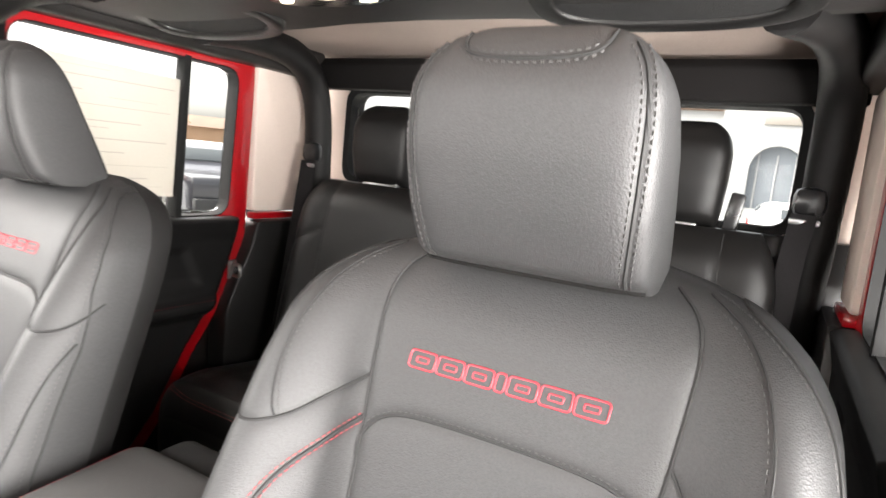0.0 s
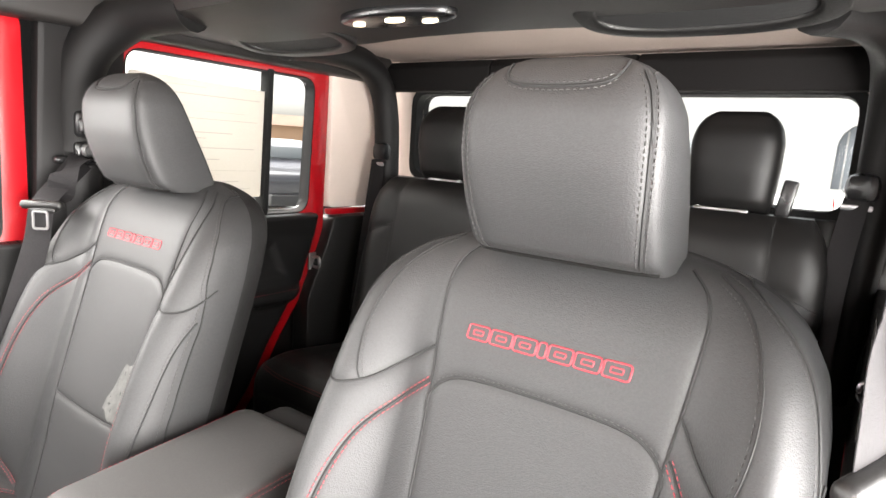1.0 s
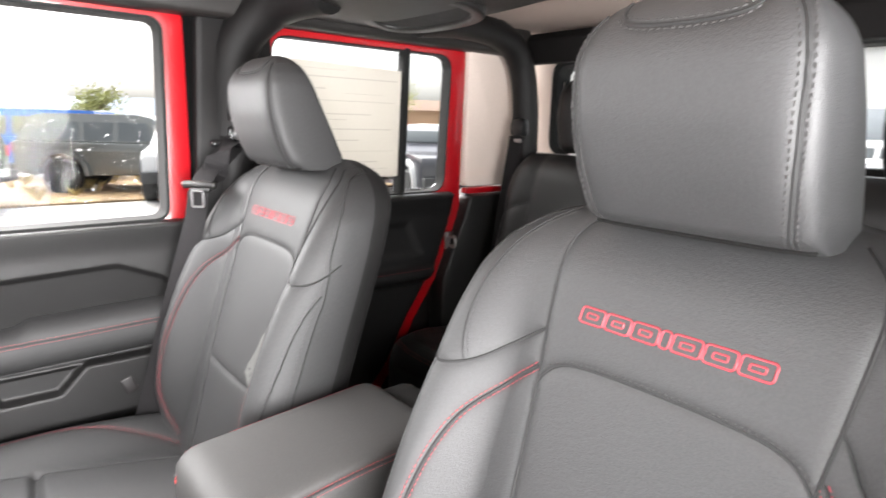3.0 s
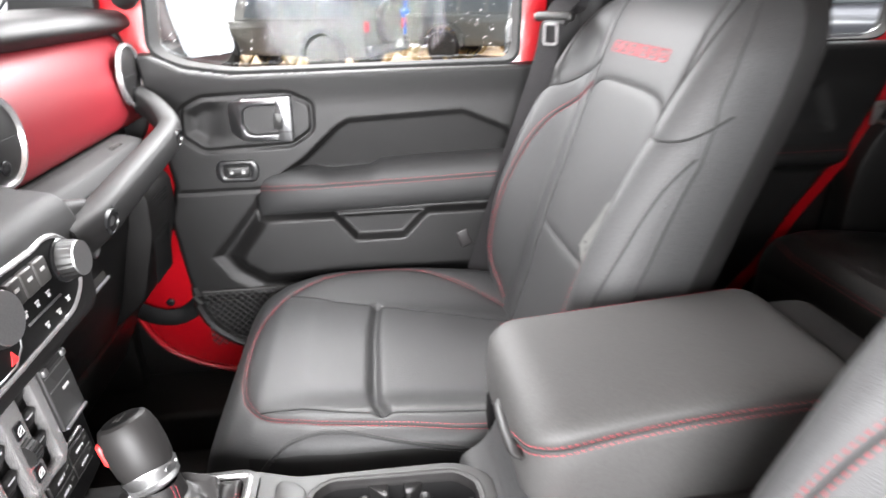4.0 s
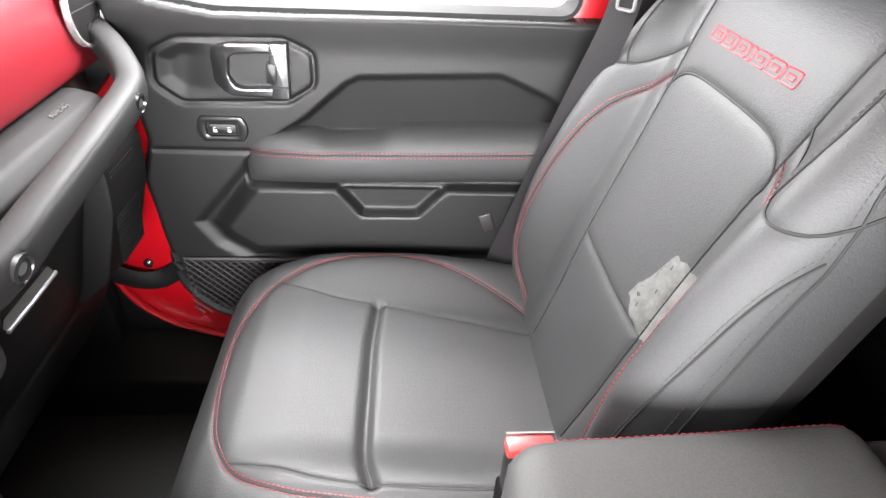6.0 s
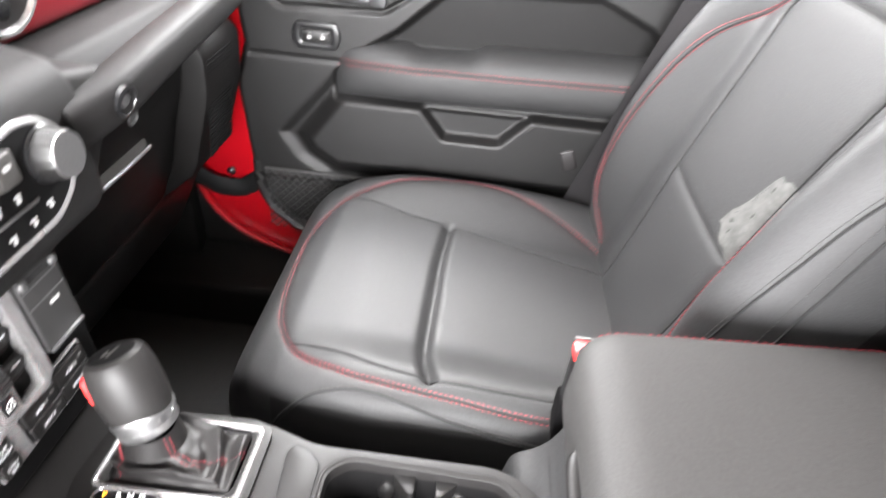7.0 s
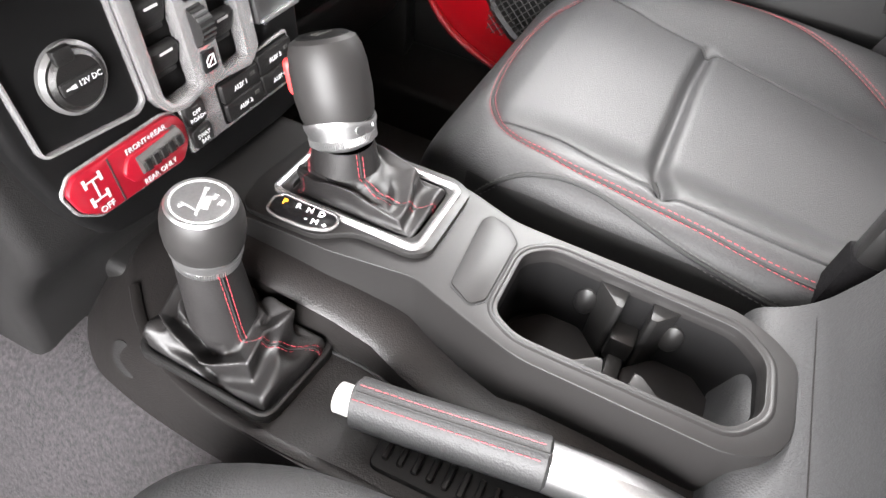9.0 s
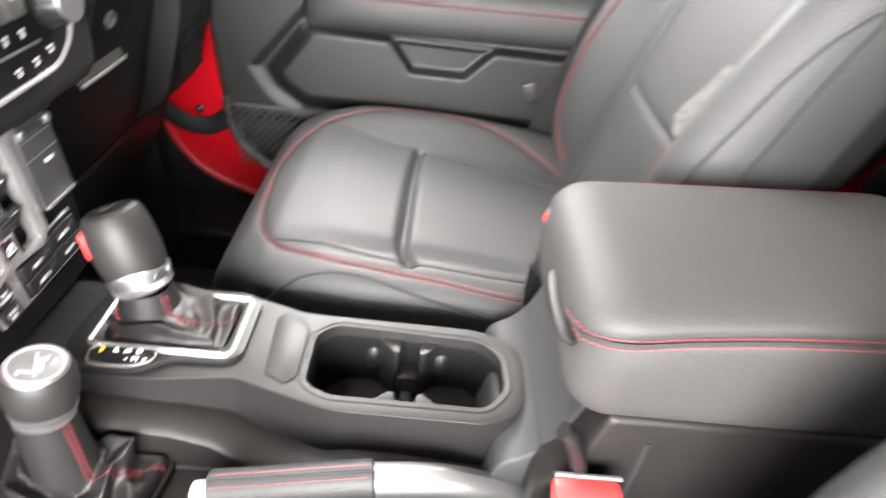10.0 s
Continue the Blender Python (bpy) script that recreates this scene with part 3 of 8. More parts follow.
fixed("sill_cover", slab(round_poly([(-0.80, 0.13), (-0.70, 0.10), (-0.68, 0.0), (-0.80, 0.0)], 0.03), -0.3, 1.2, "y"), PLASTIC, "rounded black cover inside the passenger sill", "sill")
screen_x = round_poly([(-0.70, 0.0), (0.70, 0.0), (0.67, 0.56), (-0.67, 0.56)], 0.03)
windscreen = thing("window_2", "raked windscreen between the front pillars", "window", (0, -0.35, 0.85), kind="structure")
part("pane", moved(slab(screen_x, 0.0, 0.005, "z"), axes((0, -0.33, 0.86), (1, 0, 0), (0, 0.33, 0.46))), WINDSCREEN, windscreen)
fixed("cowl", slab(rect(-0.78, -0.56, 0.78, -0.30), 0.80, 0.86, "z", 0.01), PLASTIC, "black cowl under the windscreen", "trim")
fixed("bonnet", slab([(-1.7, 0.62), (-0.56, 0.78), (-0.56, 0.70), (-1.7, 0.1)], -0.70, 0.70, "x", 0.03), RED_PAINT, "red bonnet in front of the windscreen", "bonnet")
fixed("bed_front", slab(rect(-0.85, -0.4, 0.85, 0.72), 2.2, 2.26, "y", 0.01), RED_PAINT, "red front wall of the load bed", "wall")

# ---------- doors
FRONT_HOLE = round_poly([(0.120, 0.890), (0.170, 0.864), (0.26, 0.849), (0.822, 0.853), (0.832, 1.285), (0.165, 1.285)], 0.03, 6)
REAR_HOLE = round_poly([(1.085, 0.872), (1.648, 0.872), (1.668, 1.285), (1.085, 1.285)], 0.05, 6)
FRONT_SKIN = round_poly([(-0.035, 0.45), (-0.02, 0.32), (0.03, 0.235), (0.12, 0.185), (0.24, 0.165), (0.878, 0.165), (0.882, 1.315), (0.10, 1.315), (0.02, 0.93), (-0.035, 0.86)], 0.03)
REAR_SKIN = round_poly([(1.04, 0.165), (1.33, 0.165), (1.46, 0.33), (1.54, 0.48), (1.66, 0.65), (1.712, 0.80), (1.722, 1.315), (1.04, 1.315)], 0.03)


def shrunk(poly, d):
    """An outline moved inwards by d."""
    out = []
    k = len(poly)
    area = sum(poly[i - 1][0] * poly[i][1] - poly[i][0] * poly[i - 1][1] for i in range(k))
    for i in range(k):
        a, b = np.array(poly[i - 1]), np.array(poly[(i + 1) % k])
        t = (b - a) / (np.linalg.norm(b - a) + 1e-9)
        n = np.array((-t[1], t[0])) * (1 if area > 0 else -1)
        out.append(tuple(np.array(poly[i]) + n * d))
    return out


def relief(y0, y1, z0, z1, ny, nz, height, keep, s, back=0.03):
    """A moulded panel on the door: its inward height over (y, z), kept inside an outline."""
    ys, zs = np.linspace(y0, y1, ny), np.linspace(z0, z1, nz)
    Y, Z = np.meshgrid(ys, zs, indexing="ij")
    d = depth_in(Y, Z, keep)
    for _ in range(2):
        g = 0.0005
        gy = (depth_in(Y + g, Z, keep) - depth_in(Y - g, Z, keep)) / (2 * g)
        gz = (depth_in(Y, Z + g, keep) - depth_in(Y, Z - g, keep)) / (2 * g)
        near = (d < 0) & (d > -0.012)
        Y, Z = np.where(near, Y - d * gy, Y), np.where(near, Z - d * gz, Z)
        d = np.where(near, np.minimum(depth_in(Y, Z, keep), 0.0), d)
    edge = np.clip(d / np.where(Z > 0.8, 0.005, 0.014), 0, 1)
    X = -0.752 + (0.012 + height(Y, Z)) * np.sqrt(1 - (1 - edge) ** 2) - np.where(d <= 0, 0.006, 0)
    v, f, ids = [], [], {}
    ok = d > -0.012
    for i in range(ny - 1):
        for j in range(nz - 1):
            q = ((i, j), (i + 1, j), (i + 1, j + 1), (i, j + 1))
            if all(ok[k] for k in q):
                face = []
                for k in q:
                    if k not in ids:
                        ids[k] = len(v)
                        v.append((X[k], Y[k], Z[k]))
                    face.append(ids[k])
                f.append(tuple(face))
    return sided((v, f), s)


def door_window(door, hole, s, pane_mat, divider=None, drops=0):
    part("window_seal", sided(slab(shrunk(hole, -0.0035 if drops else 0.0), -0.7995, -0.737 if drops else -0.7565, "x", 0.0, holes=[shrunk(hole, 0.0035)]), s), RUBBER, door, "black rubber window seal")
    p = part("pane", sided(slab(shrunk(hole, 0.012), -0.782, -0.778, "x"), s), pane_mat, door)
    p.visible_shadow = False
    if divider:
        part("window_divider", sided(slab(divider, -0.79, -0.752, "x", 0.004), s), RUBBER, door, "black upright window divider")
    if drops:
        rnd = random.Random(5)
        v, f = [], []
        ys, zs = [q[0] for q in hole], [q[1] for q in hole]
        for _ in range(drops):
            y, z, r = rnd.uniform(min(ys) + 0.03, max(ys) - 0.03), rnd.uniform(min(zs) + 0.03, max(zs) - 0.1), rnd.choice((0.0004, 0.0005, 0.0006, 0.0008, 0.0012))
            if not inside(np.array(y), np.array(z), hole):
                continue
            o = len(v)
            for k in range(6):
                v.append((-0.7825, y + r * math.cos(k * 1.047), z + 1.3 * r * math.sin(k * 1.047)))
            v.append((-0.7825 - r * 0.4, y, z - 0.2 * r))
            f += [(o + k, o + (k + 1) % 6, o + 6) for k in range(6)]
        dr = part("water_drops", sided((v, f), s), RAIN, door, "rain drops on the glass", kind="stuff")


def net(y0, y1, z0, z1, x, step=0.018):
    g = []
    h = z1 - z0
    y = y0 - h
    while y < y1:
        for d in (1, -1):
            a, b = (y, z0) if d > 0 else (y, z1), (y + h, z1) if d > 0 else (y + h, z0)
            ya, yb = max(a[0], y0), min(b[0], y1)
            if yb - ya > 0.004:
                k = lambda q: a[1] + (b[1] - a[1]) * (q - a[0]) / h
                g.append(tube([(x, ya, k(ya)), (x + 0.001 * d, yb, k(yb))], 0.0011, 5))
        y += step
    g.append(tube([(x, y0, z1), (x, y1, z1)], 0.003, 6))
    return merged(*g)


def arm_section(y, z, out, up, down, n=20, p=2.6):
    return [(-0.752 + max(0, out * math.copysign(abs(math.cos(a)) ** (2 / p), math.cos(a))), y, z + (up if math.sin(a) > 0 else down) * math.copysign(abs(math.sin(a)) ** (2 / p), math.sin(a))) for a in np.linspace(-math.pi / 2, math.pi / 2, n)]


RECESS = [(0.275, 0.60), (0.322, 0.643), (0.383, 0.683), (0.450, 0.743), (0.475, 0.757), (0.71, 0.767), (0.80, 0.728), (0.875, 0.66), (0.875, 0.55), (0.275, 0.55)]
LOWER = [(0.205, 0.475), (0.225, 0.44), (0.275, 0.405), (0.86, 0.405), (0.87, 0.60), (0.30, 0.60)]
LOWER_OUT = [(0.165, 0.475), (0.20, 0.42), (0.265, 0.375), (0.88, 0.375), (0.89, 0.63), (0.30, 0.63)]
BEZEL = round_poly([(0.153, 0.733), (0.158, 0.785), (0.200, 0.806), (0.362, 0.810), (0.407, 0.787), (0.406, 0.735), (0.362, 0.707), (0.192, 0.702)], 0.012)


def front_height(Y, Z):
    top = 0.010 * ease(Z, 0.78, 0.86)
    rec = -ease(depth_in(Y, Z, RECESS), 0.0, 0.012) * (0.005 + 0.018 * np.clip((0.765 - Z) / 0.11, 0, 1))
    low = -0.009 * ease(depth_in(Y, Z, LOWER_OUT), 0.0, 0.022) + 0.026 * ease(depth_in(Y, Z, LOWER), -0.006, 0.032)
    pull = -0.022 * ease(depth_in(Y, Z, [(0.425, 0.56), (0.475, 0.497), (0.58, 0.497), (0.64, 0.56)]), 0.0, 0.012)
    bez = -0.007 * np.exp(-(depth_in(Y, Z, BEZEL) / 0.0032) ** 2) - 0.009 * ease(depth_in(Y, Z, BEZEL), 0.004, 0.03) * ease(0.26 - Y, 0.0, 0.06)
    line = -0.004 * np.exp(-(dist_lines(Y, Z, [np.array([(0.13, 0.618), (0.305, 0.618)])]) / 0.003) ** 2)
    foot = 0.019 * ease(0.385 - Z, 0.0, 0.03)
    return top + rec + low + pull + bez + line - foot + 0.012


def front_door(s):
    d = thing("front_door", "red front passenger door with black trim and wet window" if s < 0 else "red front door", "car door", (s * 0.78, 0.4, 0.165))
    part("door_skin", sided(slab(FRONT_SKIN, -0.80, -0.757, "x", 0.004, holes=[FRONT_HOLE]), s), RED_PAINT, d, "red painted inner door shell")
    keep = [(0.098, 0.889), (0.112, 0.68), (0.117, 0.632), (0.104, 0.590), (0.094, 0.572), (0.100, 0.506), (0.104, 0.445), (0.110, 0.393), (0.113, 0.35), (0.130, 0.305), (0.170, 0.268), (0.215, 0.247), (0.28, 0.238), (0.872, 0.238), (0.876, 0.851), (0.26, 0.8475), (0.1765, 0.861), (0.122, 0.888)]
    part("trim_panel", relief(0.075, 0.89, 0.225, 0.910, 230, 190, front_height, keep, s), DOOR_TRIM, d, "moulded black trim panel", smooth=180)
    door_window(d, FRONT_HOLE, s, GLASS_FRONT, drops=520)
    # armrest with red seam
    ys = [0.278, 0.285, 0.297, 0.315, 0.345, 0.38, 0.405, 0.418, 0.43, 0.47, 0.512, 0.524, 0.538, 0.56, 0.65, 0.76, 0.865]
    outs = [0.010, 0.020, 0.032, 0.042, 0.050, 0.055, 0.057, 0.058, 0.058, 0.059, 0.060, 0.060, 0.060, 0.060, 0.060, 0.060, 0.058]
    cz = [0.598, 0.601, 0.605, 0.607, 0.609, 0.610, 0.610, 0.610, 0.611, 0.612, 0.613, 0.613, 0.614, 0.614, 0.616, 0.619, 0.621]
    ups = [0.024, 0.034, 0.040, 0.044, 0.047, 0.049, 0.049, 0.044, 0.041, 0.041, 0.042, 0.047, 0.054, 0.056, 0.057, 0.057, 0.056]
    arm = part("armrest", sided(loft([arm_section(y, z, o, u, 0.050) for y, z, o, u in zip(ys, cz, outs, ups)], closed=False), s), LEATHER_FINE, d, "padded black armrest", smooth=180)
    line = np.array([(-0.752 + o * 0.965, y, z + 0.018) for y, z, o in zip(ys[1:], cz[1:], outs[1:])])
    line = spline(line, 0.008)
    nrm = np.tile((0.9, 0.0, 0.4), (len(line), 1))
    part("seam", sided(tube(line + (0.001, 0, 0), 0.0012, 5), s), SEAM, arm)
    part("stitching", sided(merged(stitches(line + (0.0012, 0, 0.0042), nrm), stitches(line + (0.0022, 0, -0.0042), nrm)), s), RED_THREAD, arm, "red double stitching", kind="stuff")
    # pull pocket rim
    rim = spline([(-0.713, 0.425, 0.548), (-0.714, 0.445, 0.527), (-0.714, 0.475, 0.499), (-0.714, 0.53, 0.497), (-0.714, 0.585, 0.499), (-0.714, 0.615, 0.522), (-0.713, 0.638, 0.548)], 0.008)
    part("pull_rim", sided(tube(rim, 0.003, 8), s), PLASTIC_SATIN, d, "satin rim of the door pull pocket")
    # inside handle
    o = [(0.245, 0.740), (0.245, 0.784), (0.254, 0.797), (0.278, 0.803), (0.346, 0.805), (0.346, 0.790), (0.292, 0.788), (0.279, 0.782), (0.274, 0.752), (0.285, 0.736), (0.300, 0.733), (0.345, 0.735), (0.345, 0.719), (0.278, 0.721), (0.262, 0.727)]
    g = slab(round_poly(o, 0.005, 4), -0.750, -0.713, "x", 0.004, 3)
    g = [(p[0] - 0.55 * max(0, 0.277 - p[1]) * (1 if p[0] > -0.735 else 0), p[1], p[2]) for p in g[0]], g[1]
    h = part("handle_surround", sided(g, s), CHROME_SATIN, d, "satin silver handle surround")
    cup = round_poly([(0.268, 0.750), (0.276, 0.786), (0.290, 0.792), (0.350, 0.794), (0.350, 0.730), (0.284, 0.730)], 0.006)
    part("handle_cup", sided(slab(cup, -0.752, -0.738, "x", 0.002), s), PLASTIC_MATTE, h, "black cup behind the handle")
    part("cup_step", sided(slab(round_poly([(0.283, 0.752), (0.287, 0.780), (0.324, 0.781), (0.324, 0.744), (0.292, 0.743)], 0.006), -0.74, -0.733, "x", 0.003), s), PLASTIC, h)
    lever = part("lever", sided(slab(round_poly([(0.341, 0.719), (0.368, 0.718), (0.371, 0.806), (0.343, 0.806)], 0.004), -0.732, -0.709, "x", 0.003), s), CHROME_SATIN, h, "silver pull lever")
    for z in (0.7385, 0.7885):
        part("lever_joint", sided(box((-0.7088, 0.356, z), (0.0012, 0.026, 0.0016), 0), s), SEAM, lever)
    part("lever_pin", sided(slab(round_poly([(0.335, 0.746), (0.350, 0.744), (0.353, 0.776), (0.338, 0.777)], 0.003), -0.716, -0.704, "x", 0.003), s), PLASTIC, lever)
    # lock switch
    sw = part("lock_switch_bezel", sided(slab(round_poly([(0.208, 0.652), (0.216, 0.637), (0.283, 0.637), (0.291, 0.652), (0.291, 0.668), (0.283, 0.682), (0.216, 0.682), (0.208, 0.668)], 0.005), -0.75, -0.722, "x", 0.004, holes=[round_poly(rect(0.224, 0.648, 0.275, 0.671), 0.006)]), s), PLASTIC_GLOSS, d, "black lock switch surround")
    part("lock_switch", sided(slab(round_poly(rect(0.226, 0.650, 0.273, 0.669), 0.006), -0.745, -0.724, "x", 0.004), s), PLASTIC, sw)
    for y in (0.238, 0.261):
        part("lock_icon", sided(merged(box((-0.7235, y, 0.657), (0.001, 0.006, 0.005), 0), tube([(-0.7235, y - 0.002, 0.659), (-0.7235, y - 0.002, 0.663), (-0.7235, y + 0.002, 0.663)], 0.0006, 4)), s), WHITE_INK, sw)
    # net pocket, check strap and bolts
    part("net_pocket", sided(net(0.138, 0.86, 0.262, 0.396, -0.722, 0.016), s), NET, d, "black elastic net pocket", kind="stuff")
    part("pocket_edge", sided(tube(spline([(-0.738, 0.122, 0.405), (-0.735, 0.122, 0.365), (-0.733, 0.138, 0.318), (-0.73, 0.180, 0.277), (-0.728, 0.235, 0.258), (-0.728, 0.5, 0.255), (-0.728, 0.86, 0.255)], 0.02), 0.012, 8), s), PLASTIC, d)
    part("check_strap", sided(tube(spline([(-0.70, -0.07, 0.44), (-0.71, -0.02, 0.39), (-0.725, 0.03, 0.345), (-0.738, 0.08, 0.335), (-0.745, 0.12, 0.36)], 0.015), 0.018, 8, flat=0.15, up=(1, 0, 0.3)), s), PLASTIC_MATTE, d, "black webbing door check strap")
    part("bolt", sided(merged(*[lathe([(0.009, 0), (0.009, 0.006), (0.005, 0.009)], 10, axes((-0.757, 0.055, z), (0, 1, 0), (0, 0, 1))) for z in (0.335, 0.362)]), s), PLASTIC_GLOSS, d)
    part("door_seal", sided(tube(spline([(-0.752, -0.03, 0.86), (-0.752, -0.028, 0.44), (-0.752, -0.012, 0.32), (-0.752, 0.036, 0.24), (-0.752, 0.125, 0.19), (-0.752, 0.24, 0.172), (-0.752, 0.8, 0.172)], 0.03), 0.007, 8), s), RED_PAINT, d, "rolled red edge of the door")
    return d


front_door(-1)
for s in (-1, 1):
    fixed("weather_strip", sided(slab(rect(-0.7985, 0.879, -0.765, 0.905), 0.16, 1.315, "z"), s), FELT, "black weather strip along the door pillar", "trim")


def rear_height(Y, Z):
    low = 0.022 * ease(depth_in(Y, Z, [(1.08, 0.60), (1.60, 0.60), (1.60, 0.655), (1.08, 0.655)]), -0.005, 0.02)
    return 0.012 + low + 0.012 * ease(Z, 0.8, 0.87) - 0.012 * ease(depth_in(Y, Z, [(1.1, 0.68), (1.56, 0.68), (1.5, 0.80), (1.1, 0.80)]), 0, 0.03)


for s in (-1, 1):
    d = thing("rear_door", "red rear door with black trim and a price sheet on its window" if s < 0 else "red rear door on the driver's side", "car door", (s * 0.78, 1.35, 0.165))
    part("door_skin", sided(slab(REAR_SKIN, -0.80, -0.757, "x", 0.004, holes=[REAR_HOLE]), s), RED_PAINT, d, "red painted door shell")
    part("trim_panel", relief(1.06, 1.69, 0.2, 0.885, 90, 100, rear_height, [(1.07, 0.872), (1.07, 0.22), (1.30, 0.22), (1.42, 0.36), (1.50, 0.50), (1.61, 0.66), (1.655, 0.78), (1.665, 0.872)], s), DOOR_TRIM, d, "moulded black trim panel", smooth=180)
    door_window(d, REAR_HOLE, s, GLASS, [(1.472, 0.865), (1.492, 0.865), (1.508, 1.29), (1.488, 1.29)])
    line = np.array([(-0.705, y, 0.645) for y in np.linspace(1.10, 1.58, 40)])
    part("stitching", sided(stitches(line, np.tile((0.8, 0, 0.6), (40, 1))), s), RED_THREAD, d, "red stitching", kind="stuff")
    part("striker", sided(merged(tube(spline([(-0.742, 1.662, 0.73), (-0.715, 1.662, 0.73), (-0.715, 1.662, 0.70), (-0.742, 1.662, 0.70)], 0.006), 0.005, 8), box((-0.75, 1.665, 0.715), (0.008, 0.03, 0.055), 0.003)), s), CHROME, d, "metal door latch")
    part("plug", sided(lathe([(0.009, 0), (0.009, 0.004), (0.004, 0.006)], 12, axes((-0.757, 1.672, 0.655), (0, 1, 0), (0, 0, 1))), s), PLASTIC_GREY, d)

# price sheet taped inside the rear window
sheet = thing("price_sheet", "pale printed price sheet hung in the rear door window", "paper", (-0.765, 1.3, 0.93))
part("paper", slab(round_poly([(1.10, 0.935), (1.478, 0.925), (1.492, 1.225), (1.10, 1.235)], 0.012), -0.770, -0.7675, "x"), PAPER, sheet)
rnd = random.Random(3)
for z, y0, y1 in ((1.215, 1.12, 1.30), (1.195, 1.12, 1.47), (1.165, 1.14, 1.24), (1.155, 1.30, 1.42), (1.135, 1.12, 1.46), (1.10, 1.14, 1.38), (1.085, 1.14, 1.30), (1.06, 1.12, 1.45), (1.03, 1.14, 1.34), (1.00, 1.12, 1.46), (0.97, 1.16, 1.40), (0.95, 1.12, 1.44)):
    part("print_line", box((-0.767, (y0 + y1) / 2, z), (0.0008, y1 - y0, rnd.choice((0.0012, 0.002, 0.003))), 0), PRINT, sheet)

# seat belts on the pillars
def ribbon(pts, ways, width, thick):
    """A flat strap along pts; ways gives the direction of its width at each."""
    p, w = spline(pts, 0.012), None
    d = np.concatenate([[0], np.cumsum(np.linalg.norm(np.diff(np.array(pts), axis=0), axis=1))])
    e = np.concatenate([[0], np.cumsum(np.linalg.norm(np.diff(p, axis=0), axis=1))])
    e *= d[-1] / e[-1]
    ways = np.array(ways, float)
    t = np.gradient(p, axis=0)
    rings = []
    for i in range(len(p)):
        u = np.array([np.interp(e[i], d, ways[:, k]) for k in range(3)])
        g = t[i] / np.linalg.norm(t[i])
        u -= g * (u @ g)
        u /= np.linalg.norm(u)
        n = np.cross(g, u)
        rings.append([p[i] + u * width * 0.5 * a + n * thick * 0.5 * c for a, c in ((-1, -0.5), (-0.92, -1), (0.92, -1), (1, -0.5), (1, 0.5), (0.92, 1), (-0.92, 1), (-1, 0.5))])
    return loft(rings)


